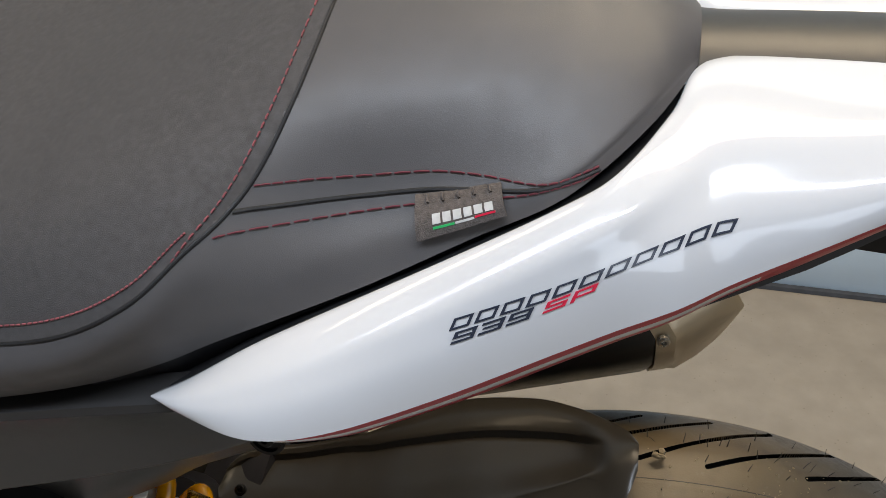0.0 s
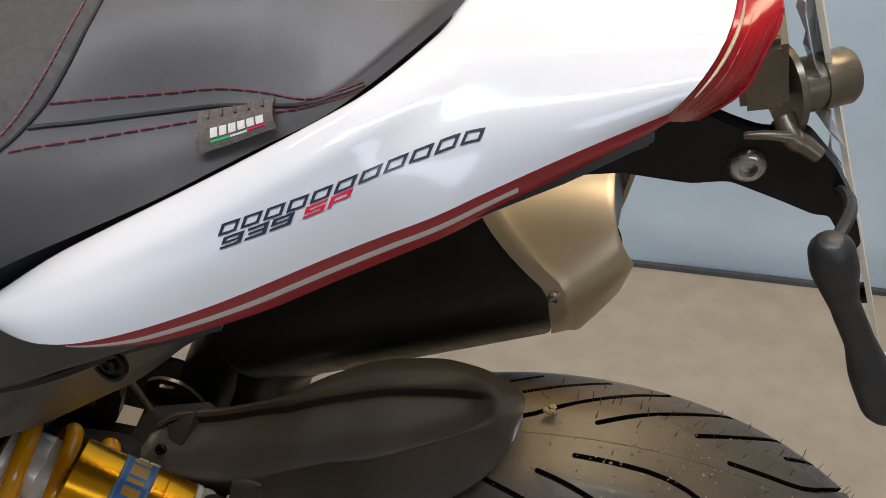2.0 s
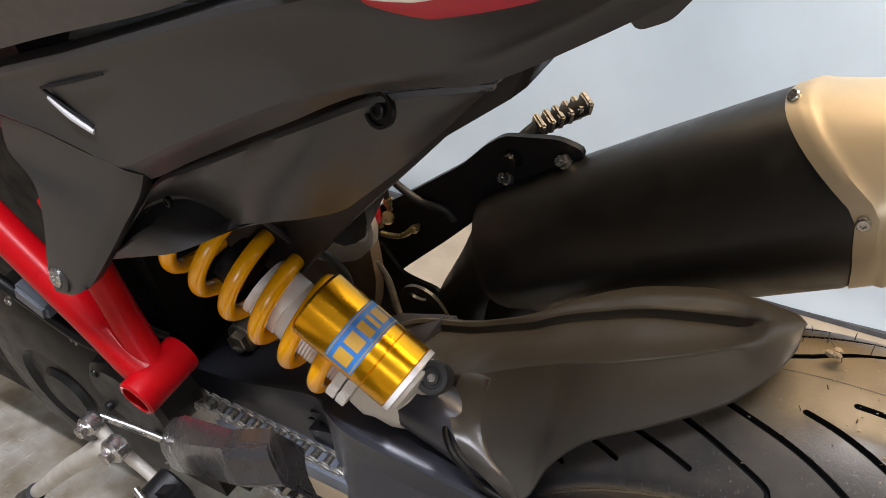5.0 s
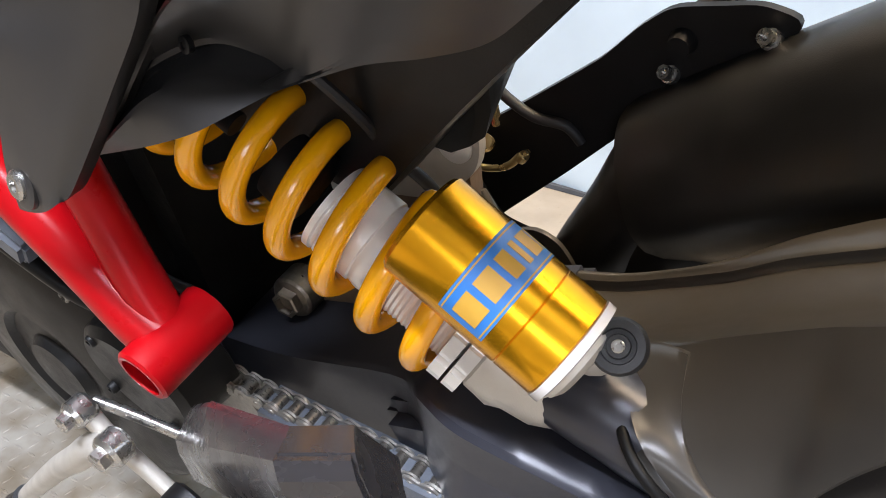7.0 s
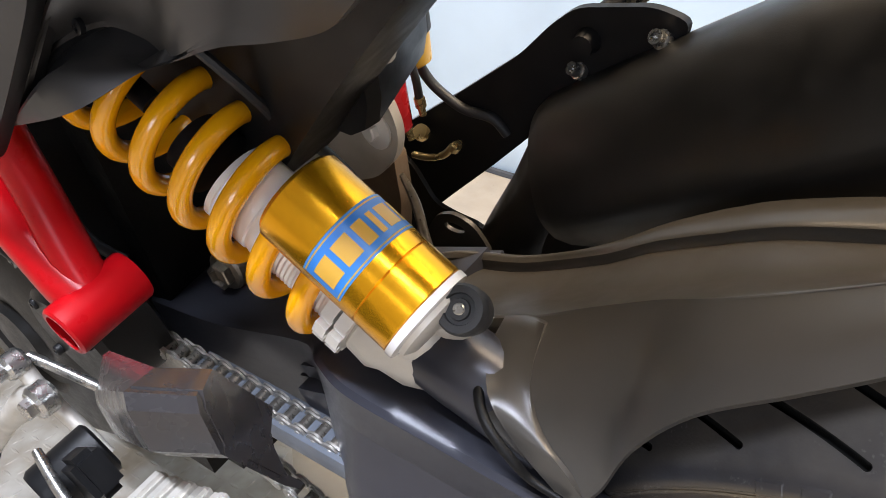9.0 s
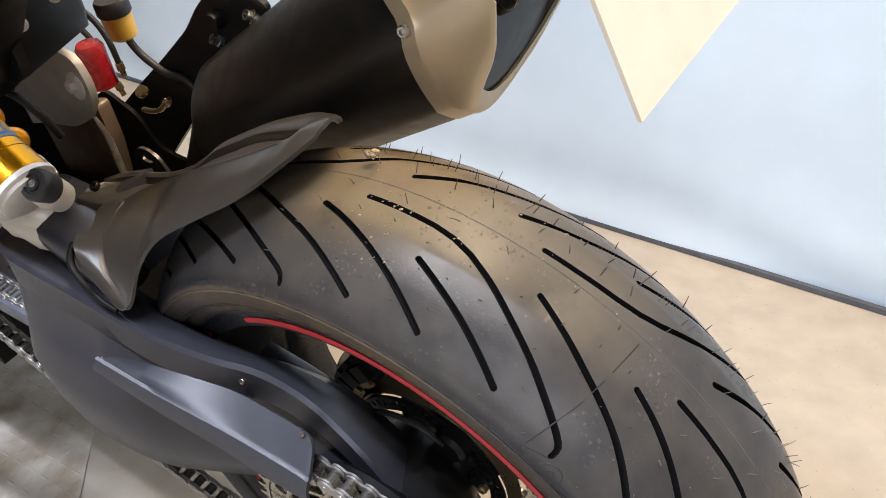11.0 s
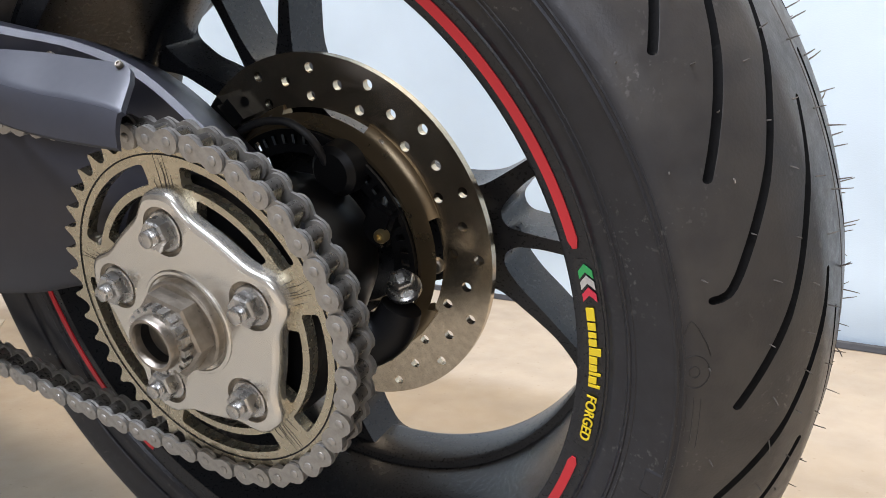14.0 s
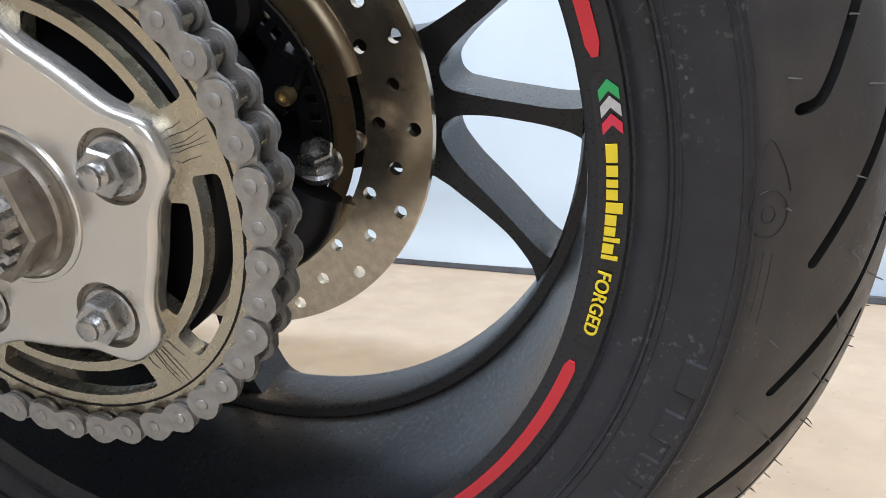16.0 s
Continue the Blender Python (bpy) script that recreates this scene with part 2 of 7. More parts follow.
    denser.inputs["To Min"].default_value, denser.inputs["To Max"].default_value = 3.0, 1.0
    more = nt.nodes.new("ShaderNodeMath")
    more.operation = "MULTIPLY"
    nt.links.new(both.outputs[0], more.inputs[0])
    nt.links.new(denser.outputs["Result"], more.inputs[1])
    both = more
    specks = nt.nodes.new("ShaderNodeMix")
    specks.data_type = "RGBA"
    nt.links.new(both.outputs[0], specks.inputs["Factor"])
    nt.links.new(mix.outputs["Result"], specks.inputs["A"])
    specks.inputs["B"].default_value = (0.30, 0.29, 0.27, 1)
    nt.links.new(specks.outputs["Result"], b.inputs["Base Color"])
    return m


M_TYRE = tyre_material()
# near-black, with the shade inside the grooves put into the colour
M_GROOVE = material("shaded_groove_rubber", (0.005, 0.005, 0.005), 0.7, vary=0.15, scale=90, spec=0.1)


# ---- building helpers ----
def link(name, mesh, mat, parent, label="", smooth=38.0):
    ob = new(name, mesh)
    if mat and not mesh.materials:
        mesh.materials.append(mat)
    if smooth and mesh.polygons:
        mesh.polygons.foreach_set("use_smooth", [True] * len(mesh.polygons))
        mesh.set_sharp_from_angle(angle=radians(smooth))
    ob.parent = parent
    if label:
        tagged(ob, label)
    return ob


def part(name, bm, mat, parent, label="", smooth=38.0):
    bmesh.ops.recalc_face_normals(bm, faces=bm.faces)
    mesh = bpy.data.meshes.new(name)
    bm.to_mesh(mesh)
    bm.free()
    return link(name, mesh, mat, parent, label, smooth)


def spline(points, n):
    """n + 1 points of a smooth curve through the given ones, evenly along their index."""
    p = [Vector(q) for q in points]
    out = []
    for i in range(n + 1):
        u = i / n * (len(p) - 1)
        k = min(int(u), len(p) - 2)
        u -= k
        a, b, c, d = p[max(k - 1, 0)], p[k], p[k + 1], p[min(k + 2, len(p) - 1)]
        out.append(0.5 * ((2 * b) + (c - a) * u + (2 * a - 5 * b + 4 * c - d) * u * u + (3 * b - a - 3 * c + d) * u ** 3))
    return out


def skin(bm, loops, closed=True, caps=True):
    """Quads between loops of points of the same count."""
    rows = [[bm.verts.new(p) for p in loop] for loop in loops]
    n = len(rows[0])
    for a, b in zip(rows, rows[1:]):
        for i in range(n if closed else n - 1):
            j = (i + 1) % n
            bm.faces.new((a[i], a[j], b[j], b[i]))
    if caps and closed:
        bm.faces.new(rows[0])
        bm.faces.new(rows[-1])
    return bm


def frames_along(pts):
    out, up = [], Vector((0.13, 0.97, 0.21))
    for i, p in enumerate(pts):
        d = (pts[min(i + 1, len(pts) - 1)] - pts[max(i - 1, 0)]).normalized()
        u = (up - d * up.dot(d)).normalized()
        up = u
        out.append((p, u, d.cross(u)))
    return out


def tube(bm, points, r, n=14, steps=0, caps=True):
    """A round bar along points; r is one radius or one for each point."""
    pts = spline(points, steps) if steps else [Vector(q) for q in points]
    rs = [r] * len(pts) if isinstance(r, (int, float)) else [np.interp(i / (len(pts) - 1) * (len(r) - 1), range(len(r)), r) for i in range(len(pts))]
    loops = [[p + (u * math.cos(a) + v * math.sin(a)) * q for a in [2 * math.pi * k / n for k in range(n)]] for (p, u, v), q in zip(frames_along(pts), rs)]
    return skin(bm, loops, True, caps)


def turned(bm, base, axis, profile, n=48, caps=True):
    """A body of revolution: profile of (along, radius) on an axis from base."""
    base, axis = Vector(base), Vector(axis).normalized()
    u = axis.orthogonal().normalized()
    v = axis.cross(u)
    loops = [[base + axis * s + (u * math.cos(a) + v * math.sin(a)) * max(r, 1e-5) for a in [2 * math.pi * k / n for k in range(n)]] for s, r in profile]
    return skin(bm, loops, True, caps)


def plate(bm, outline, holes, to3d, y0, y1):
    """A flat plate with holes: 2D loops, laid into space by to3d(u, v, w) for w from y0 to y1."""
    flat = bmesh.new()
    edges, loops = [], []
    for loop in [outline] + list(holes):
        vs = [flat.verts.new((p[0], p[1], 0)) for p in loop]
        edges += [flat.edges.new((vs[i], vs[(i + 1) % len(vs)])) for i in range(len(vs))]
        loops.append(vs)
    bmesh.ops.triangle_fill(flat, use_beauty=True, use_dissolve=False, edges=edges)
    flat.verts.index_update()
    co = [v.co.copy() for v in flat.verts]
    top = [bm.verts.new(to3d(c.x, c.y, y0)) for c in co]
    bot = [bm.verts.new(to3d(c.x, c.y, y1)) for c in co]
    for f in flat.faces:
        k = [v.index for v in f.verts]
        bm.faces.new([top[i] for i in k])
        bm.faces.new([bot[i] for i in reversed(k)])
    for vs in loops:
        for i in range(len(vs)):
            a, b = vs[i].index, vs[(i + 1) % len(vs)].index
            bm.faces.new((top[a], top[b], bot[b], bot[a]))
    flat.free()
    return bm


def xz(u, v, w):
    return Vector((u, w, v))


def circle(cx, cy, r, n=16, a0=0.0):
    return [(cx + r * math.cos(a0 + 2 * math.pi * k / n), cy + r * math.sin(a0 + 2 * math.pi * k / n)) for k in range(n)]


def shell(bm, grid, depth):
    """A sheet through a grid of points, made solid by moving its back by depth (a vector, or metres inward along y)."""
    off = Vector(depth)
    a = [[bm.verts.new(p) for p in row] for row in grid]
    b = [[bm.verts.new(Vector(p) + off) for p in row] for row in grid]
    m, n = len(a), len(a[0])
    for i in range(m - 1):
        for j in range(n - 1):
            bm.faces.new((a[i][j], a[i][j + 1], a[i + 1][j + 1], a[i + 1][j]))
            bm.faces.new((b[i][j], b[i + 1][j], b[i + 1][j + 1], b[i][j + 1]))
    rim = [(0, j) for j in range(n)] + [(i, n - 1) for i in range(1, m)] + [(m - 1, j) for j in range(n - 2, -1, -1)] + [(i, 0) for i in range(m - 2, 0, -1)]
    for k in range(len(rim)):
        (i, j), (p, q) = rim[k], rim[(k + 1) % len(rim)]
        bm.faces.new((a[i][j], a[p][q], b[p][q], b[i][j]))
    return bm


def block(bm, centre, size, turn=None, bevel=0.002):
    """A box with rounded edges; turn: a 3x3 or 4x4 rotation."""
    made = bmesh.new()
    bmesh.ops.create_cube(made, size=1.0)
    for v in made.verts:
        v.co = Vector((v.co.x * size[0], v.co.y * size[1], v.co.z * size[2]))
    if bevel:
        bmesh.ops.bevel(made, geom=made.edges[:], offset=bevel, segments=2, affect="EDGES")
    m = Matrix.Translation(centre) @ (turn.to_4x4() if turn else Matrix())
    made.verts.index_update()
    vs = [bm.verts.new(m @ v.co) for v in made.verts]
    for f in made.faces:
        bm.faces.new([vs[v.index] for v in f.verts])
    made.free()
    return bm


def rounded(loop, r, n=4):
    """A 2D polygon with rounded corners; r is one radius or one for each corner."""
    out, k = [], len(loop)
    for i in range(k):
        p, a, b = Vector(loop[i]), Vector(loop[i - 1]), Vector(loop[(i + 1) % k])
        q = r[i] if isinstance(r, (list, tuple)) else r
        d1, d2 = (a - p), (b - p)
        q = min(q, d1.length * 0.45, d2.length * 0.45)
        s, e = p + d1.normalized() * q, p + d2.normalized() * q
        for j in range(n + 1):
            u = j / n
            out.append(tuple(s * (1 - u) ** 2 + p * 2 * u * (1 - u) + e * u * u))
    return out


def screw(name, parent, place, axis, r=0.005, h=0.004, mat=None, socket=True, label=""):
    """A round-headed socket screw."""
    bm = bmesh.new()
    turned(bm, place, axis, [(-0.002, r), (h * 0.6, r), (h, r * 0.8), (h, r * 0.45), (h * 0.35, r * 0.4), (h * 0.35, 0)] if socket else [(-0.002, r), (h * 0.6, r), (h, r * 0.7), (h, 0)], 16)
    return part(name, bm, mat or M_STEEL, parent, label)


bike = new("motorcycle")
bike.matrix_world = BIKE
tagged(bike, "white red and black sport motorcycle leaning on its side stand", "motorcycle")


# ---- the room ----
def floor_material():
    m = material("worn_beige_concrete", (0.300, 0.262, 0.212), 0.55, vary=0.10, scale=14, bump=0.25, bump_scale=260, stain=1.6)
    nt = m.node_tree
    b = nt.nodes["Principled BSDF"]
    tc = nt.nodes.new("ShaderNodeTexCoord")
    v = nt.nodes.new("ShaderNodeTexVoronoi")
    v.inputs["Scale"].default_value = 55
    nt.links.new(tc.outputs["Object"], v.inputs["Vector"])
    r = nt.nodes.new("ShaderNodeValToRGB")
    r.color_ramp.elements[0].position, r.color_ramp.elements[1].position = 0.05, 0.12
    r.color_ramp.elements[0].color, r.color_ramp.elements[1].color = (0.62, 0.56, 0.50, 1), (1, 1, 1, 1)
    nt.links.new(v.outputs["Distance"], r.inputs["Fac"])
    mix = nt.nodes.new("ShaderNodeMix")
    mix.data_type, mix.blend_type = "RGBA", "MULTIPLY"
    mix.inputs["Factor"].default_value = 0.5
    nt.links.new(b.inputs["Base Color"].links[0].from_socket, mix.inputs["A"])
    nt.links.new(r.outputs["Color"], mix.inputs["B"])
    nt.links.new(mix.outputs["Result"], b.inputs["Base Color"])
    return m


M_FLOOR = floor_material()
M_CURTAIN = material("pale_blue_tarpaulin", (0.50, 0.61, 0.70), 0.55, vary=0.05, scale=5, bump=0.3, bump_scale=500)
M_WALL = material("cream_wall_paint", (0.30, 0.27, 0.23), 0.8, vary=0.05, scale=4)
M_CEIL = material("white_ceiling_paint", (0.45, 0.43, 0.40), 0.8, vary=0.03, scale=4)
M_HEM = material("dark_hem_band", (0.05, 0.055, 0.065), 0.7, vary=0.2)

bm = bmesh.new()
block(bm, (0, -0.5, -0.05), (9, 6.4, 0.1), None, 0)
tagged(part("floor", bm, M_FLOOR, None, smooth=0), "worn beige concrete show room floor", "floor", kind="structure")


def wall(name, centre, size, mat, label):
    b = bmesh.new()
    block(b, centre, size, None, 0)
    return tagged(part(name, b, mat, None, smooth=0), label, "wall", kind="structure")


wall("wall_left", (-4.55, -0.5, 1.5), (0.1, 6.4, 3.0), M_WALL, "plain cream painted wall")
wall("wall_right", (4.55, -0.5, 1.5), (0.1, 6.4, 3.0), M_WALL, "plain cream painted wall")
wall("wall_back", (0, 2.75, 1.5), (9.2, 0.1, 3.0), M_WALL, "plain cream painted wall behind the curtain")
# the window in this unseen wall is made up, to house the fill lamp
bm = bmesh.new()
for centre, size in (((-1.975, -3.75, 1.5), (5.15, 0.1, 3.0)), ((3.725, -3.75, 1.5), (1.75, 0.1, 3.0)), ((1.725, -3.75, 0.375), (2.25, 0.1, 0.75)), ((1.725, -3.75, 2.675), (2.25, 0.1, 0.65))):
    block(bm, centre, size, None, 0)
tagged(part("wall_front", bm, M_WALL, None, smooth=0), "plain cream painted wall with an added window for the fill lamp", "wall", kind="structure")
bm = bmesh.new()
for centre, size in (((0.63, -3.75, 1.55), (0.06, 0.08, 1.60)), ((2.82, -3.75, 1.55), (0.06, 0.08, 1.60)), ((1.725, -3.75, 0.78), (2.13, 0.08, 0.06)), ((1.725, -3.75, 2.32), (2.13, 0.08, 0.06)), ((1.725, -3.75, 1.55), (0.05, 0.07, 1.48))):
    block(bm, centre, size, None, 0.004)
window = tagged(part("fill_window", bm, M_STRIPEWHITE, None, smooth=20), "added unseen white framed window for the fill lamp", "window", kind="structure")
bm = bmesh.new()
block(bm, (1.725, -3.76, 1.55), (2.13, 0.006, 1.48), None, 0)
part("pane", bm, M_WRAP, window, "frosted pane of the added window")
tagged(wall("ceiling", (0, -0.5, 3.05), (9.2, 6.6, 0.1), M_CEIL, "plain white painted ceiling"), category="ceiling")

# The tarpaulin hung as a partition behind the machine: soft folds, its hem just on the floor.
CURTAIN_Y = 1.022
loops = []
for i in range(181):
    x = -4.4 + 8.8 * i / 180
    row = []
    for j in range(25):
        z = 0.004 + 2.5 * (j / 24) ** 1.7
        g = min(1.0, 0.12 + z * 0.9)
        fold = 0.018 * math.sin(x * 5.3 + 0.6 * math.sin(x * 2.1) + z * 0.8) + 0.012 * math.sin(x * 11.7 + z * 2.3 + 1.0)
        wrinkle = 0.006 * math.sin(x * 3.1 + z * 34 + math.sin(x * 7.0)) * math.exp(-(z / 0.16) ** 2)
        row.append(Vector((x, CURTAIN_Y - 0.036 * x + fold * g + wrinkle, z)))
    loops.append(row)
bm = bmesh.new()
shell(bm, loops, (0, 0.004, 0))
curtain = tagged(part("curtain", bm, M_CURTAIN, None, smooth=60), "pale blue tarpaulin hanging to the floor as a partition", "curtain", kind="structure")
bm = bmesh.new()
shell(bm, [[Vector((x, CURTAIN_Y - 0.012 - 0.036 * x, 0.001)), Vector((x, CURTAIN_Y - 0.010 - 0.036 * x, 0.010))] for x in np.linspace(-4.4, 4.4, 60)], (0, 0.012, 0))
part("hem", bm, M_HEM, curtain, "dark hem rope")


M_LAMPBODY = material("white_lamp_housing", (0.78, 0.77, 0.75), 0.4, vary=0.03)


def ceiling_lamp(place, sx, sy):
    b = bmesh.new()
    block(b, (0, 0, 0.03), (sx + 0.06, sy + 0.06, 0.10), None, 0.008)
    lamp = tagged(part("ceiling_lamp", b, M_LAMPBODY, None), "long white ceiling strip lamp", "lamp", "ceiling lamps")
    lamp.location = place
    return lamp


for place, sx, sy, power, colour in LAMPS:
    ceiling_lamp((place[0], place[1], 2.97), sx, sy)

# ---- the tread plate on the floor beside the stand ----
M_TREAD = material("scuffed_aluminium_tread_plate", (0.24, 0.180, 0.112), 0.48, metal=0.25, vary=0.18, scale=11, bump=0.15, bump_scale=500, stain=5, second=(0.50, 0.465, 0.41))


def lens_bump(b, x, y, deg, ln=0.019, wd=0.0050, h=0.0008):
    """A raised lens-shaped bar."""
    c, s = math.cos(radians(deg)), math.sin(radians(deg))
    ring, mid = [], []
    for k in range(10):
        a = 2 * math.pi * k / 10
        u, v = math.cos(a) * ln / 2, math.sin(a) * wd / 2 * abs(math.sin(a)) ** 0.4
        ring.append(b.verts.new((x + c * u - s * v, y + s * u + c * v, 0.0030)))
        mid.append(b.verts.new((x + (c * u - s * v) * 0.62, y + (s * u + c * v) * 0.62, 0.0030 + h)))
    for k in range(10):
        b.faces.new((ring[k], ring[(k + 1) % 10], mid[(k + 1) % 10], mid[k]))
    b.faces.new(mid)


bm = bmesh.new()
block(bm, (0.40, 0.30, 0.0015), (0.80, 0.60, 0.003), None, 0.0006)
for i in range(36):
    for j in range(27):
        x, y = 0.012 + 0.0220 * i, 0.012 + 0.0220 * j
        lens_bump(bm, x, y, 45 if (i + j) % 2 else -45)
tread = tagged(part("tread_plate", bm, M_TREAD, None, smooth=25), "scuffed aluminium tread plate lying on the floor", "metal plate")
tread.matrix_world = pose(-0.537, -0.104, 0.0005, 0, 0, 137.6)


# ---- rear wheel ----
TYRE_SHIFT = Vector((0.010, 0, -0.004))
TYRE_PROFILE = [(0.2345, -0.0770), (0.2385, -0.0800), (0.2455, -0.0815), (0.2465, -0.0840), (0.255, -0.0875), (0.270, -0.0895), (0.280, -0.0835), (0.2890, -0.0755), (0.3035, -0.0580), (0.313, -0.0400), (0.3165, -0.0280), (0.318, 0.0)]
GROOVES = [  # one pitch of the left half: angle in degrees and place across the tread
    ((90, -0.012), (80, -0.0145), (74, -0.022), (66, -0.043), (58, -0.063), (53.2, -0.0735), (51.6, -0.078), (51.3, -0.082)),
    ((78.9, -0.041), (71.8, -0.056), (62.2, -0.076)),
    ((64.7, -0.020), (57.2, -0.038), (49.5, -0.054), (40, -0.0755)),
    ((50, -0.028), (42, -0.0435), (28.9, -0.075)),
]


def build_tyre():
    half = np.array([(v.x, v.y) for v in spline([(r, y, 0) for r, y in TYRE_PROFILE], 400)])
    run = np.concatenate([[0], np.cumsum(np.hypot(*np.diff(half, axis=0).T))])
    at = np.concatenate([np.linspace(0, run[-1] - 0.112, 26)[:-1], np.linspace(run[-1] - 0.112, run[-1], 190)])
    left = [(float(np.interp(s, run, half[:, 0])), float(np.interp(s, run, half[:, 1]))) for s in at]
    prof = left + [(r, -y) for r, y in reversed(left[130:-1])] + [(r, -y) for r, y in reversed(left[25:130:2])] + [(r, -y) for r, y in reversed(left[:25:2])]
    pr, py = np.array(prof).T
    m = len(prof)
    fine = np.linspace(-75.0, 135.0, 2000)
    coarse = np.linspace(135.0, 285.0, 90)[1:-1]
    ang = np.concatenate([fine, coarse])
    near = np.full((len(ang), m), 9.0)
    turn, slide = np.zeros_like(near), np.zeros_like(near)
    arc = np.concatenate([[0], np.cumsum(np.hypot(np.diff(pr), np.diff(py)))])
    top = len(left) - 1
    fold = 25
    for side in (-1, 1):
        ys = py if side < 0 else -py
        s_of = lambda y: np.interp(y, py[fold: top + 1], arc[fold: top + 1])
        s_here = np.where(ys <= 0.002, np.interp(ys, py[fold: top + 1], arc[fold: top + 1]), 9.0)
        s_here = np.where(pr < 0.262, 9.0, s_here)
        for k in range(8):
            for g in GROOVES:
                pts = spline([(a + 45.0 * k + (22.5 if side > 0 else 0.0), y, 0) for a, y in g], 14)
                for p, q in zip(pts, pts[1:]):
                    a0, a1 = (p.x + 180) % 360 - 180, (q.x + 180) % 360 - 180
                    if abs(a0 - a1) > 90:
                        continue
                    sel = np.where((np.abs(ang - (a0 + a1) / 2) < abs(a0 - a1) / 2 + 1.2) & (ang < 135.5))[0]
                    if not len(sel):
                        continue
                    u0, u1, v0, v1 = a0 * 0.0054, a1 * 0.0054, s_of(p.y), s_of(q.y)
                    du, dv = u1 - u0, v1 - v0
                    uu, vv = ang[sel][:, None] * 0.0054, s_here[None, :]
                    w = np.clip(((uu - u0) * du + (vv - v0) * dv) / (du * du + dv * dv + 1e-12), 0, 1)
                    eu, ev = uu - u0 - w * du, vv - v0 - w * dv
                    d = np.hypot(eu, ev)
                    better = d < near[sel]
                    near[sel] = np.where(better, d, near[sel])
                    turn[sel] = np.where(better, eu / (d + 1e-9), turn[sel])
                    slide[sel] = np.where(better, -side * ev / (d + 1e-9), slide[sel])
    # vertices close to a groove's lip are moved onto it, so that the lip is a clean line
    lip = 0.0022
    snap = np.where(np.abs(near - lip) < 0.00034, lip - near, 0.0)
    near = near + snap
    depth = np.clip((lip - near) / 0.0010, 0, 1) * 0.0058
    here = arc[None, :] + snap * slide
    pr, py = np.interp(here, arc, pr), np.interp(here, arc, py)
    a = np.radians(ang[:, None] + snap * turn / 0.0054)
    r = pr - depth * np.clip((pr - 0.27) * 60, 0, 1)
    y = py * (1 - depth * 2.2)
    shift = np.clip((pr - 0.245) / 0.06, 0, 1)
    co = np.stack([r * np.cos(a) + shift * TYRE_SHIFT.x, y, r * np.sin(a) + shift * TYRE_SHIFT.z], -1).reshape(-1, 3)
    n = len(ang)
    i, j = np.meshgrid(np.arange(n), np.arange(m - 1), indexing="ij")
    k = (i + 1) % n
    faces = np.stack([i * m + j, i * m + j + 1, k * m + j + 1, k * m + j], -1).reshape(-1, 4)
    # a quad that the lip crosses from corner to corner is cut along it
    at_lip = np.abs(near.reshape(-1) - lip) < 1e-6
    reach = near.reshape(-1)[faces]
    mixed = (reach.min(1) < lip - 1e-6) & (reach.max(1) > lip + 1e-6)
    cut = faces[mixed]
    other = at_lip[cut[:, 1]] & at_lip[cut[:, 3]]
    first = np.where(other[:, None], cut[:, [0, 1, 3]], cut[:, [0, 1, 2]])
    last = np.where(other[:, None], cut[:, [1, 2, 3]], cut[:, [0, 2, 3]])
    tris = np.concatenate([first, last])
    faces = faces[~mixed]
    # faces inside a groove take the near-black rubber that carries its shade
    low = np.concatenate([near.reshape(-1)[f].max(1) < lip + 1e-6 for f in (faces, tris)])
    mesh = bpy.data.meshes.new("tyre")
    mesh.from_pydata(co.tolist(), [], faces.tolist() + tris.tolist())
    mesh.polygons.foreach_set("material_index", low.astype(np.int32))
    mesh.update()
    return mesh


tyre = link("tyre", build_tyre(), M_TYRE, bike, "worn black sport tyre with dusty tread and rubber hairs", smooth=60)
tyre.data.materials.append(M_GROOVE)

RIM_PROFILE = [(0.236, -0.0735), (0.2355, -0.0765), (0.2335, -0.0775), (0.2320, -0.0752), (0.2185, -0.0745), (0.2165, -0.0735), (0.2150, -0.066), (0.2125, -0.045), (0.2080, -0.015), (0.2045, 0.012), (0.2030, 0.030), (0.2045, 0.048), (0.2090, 0.064), (0.2165, 0.073), (0.2330, 0.0770), (0.236, 0.0735)]
bm = bmesh.new()
turned(bm, (0, 0, 0), (0, 1, 0), [(y, r) for r, y in RIM_PROFILE], 160, caps=False)
rim = part("wheel_rim", bm, M_RIM, bike, "satin black forged wheel rim with red edge tape")
bm = bmesh.new()
turned(bm, (0, 0.02, 0), (0, 1, 0), [(0, 0.03), (0, 0.058), (0.004, 0.061), (0.020, 0.061), (0.044, 0.060), (0.054, 0.056), (0.054, 0.03)], 72)
part("hub", bm, M_RIM, rim)


# the inner band into which the spokes run
bm = bmesh.new()
turned(bm, (0, 0.021, 0), (0, 1, 0), [(0, 0.2050), (0.001, 0.1985), (0.004, 0.1968), (0.036, 0.1968), (0.040, 0.1985), (0.041, 0.2060)], 144, caps=False)
part("rim_band", bm, M_RIM, rim)


def polar(r, deg):
    return (r * math.cos(radians(deg)), r * math.sin(radians(deg)))


def soften(bm, keep, offset, segments=2):
    """Rounds the sharp edges whose two ends pass the test."""
    edges = [e for e in bm.edges if len(e.link_faces) == 2 and e.calc_face_angle(0) > 0.9 and all(keep(v.co) for v in e.verts)]
    bmesh.ops.bevel(bm, geom=edges, offset=offset, segments=segments, affect="EDGES")


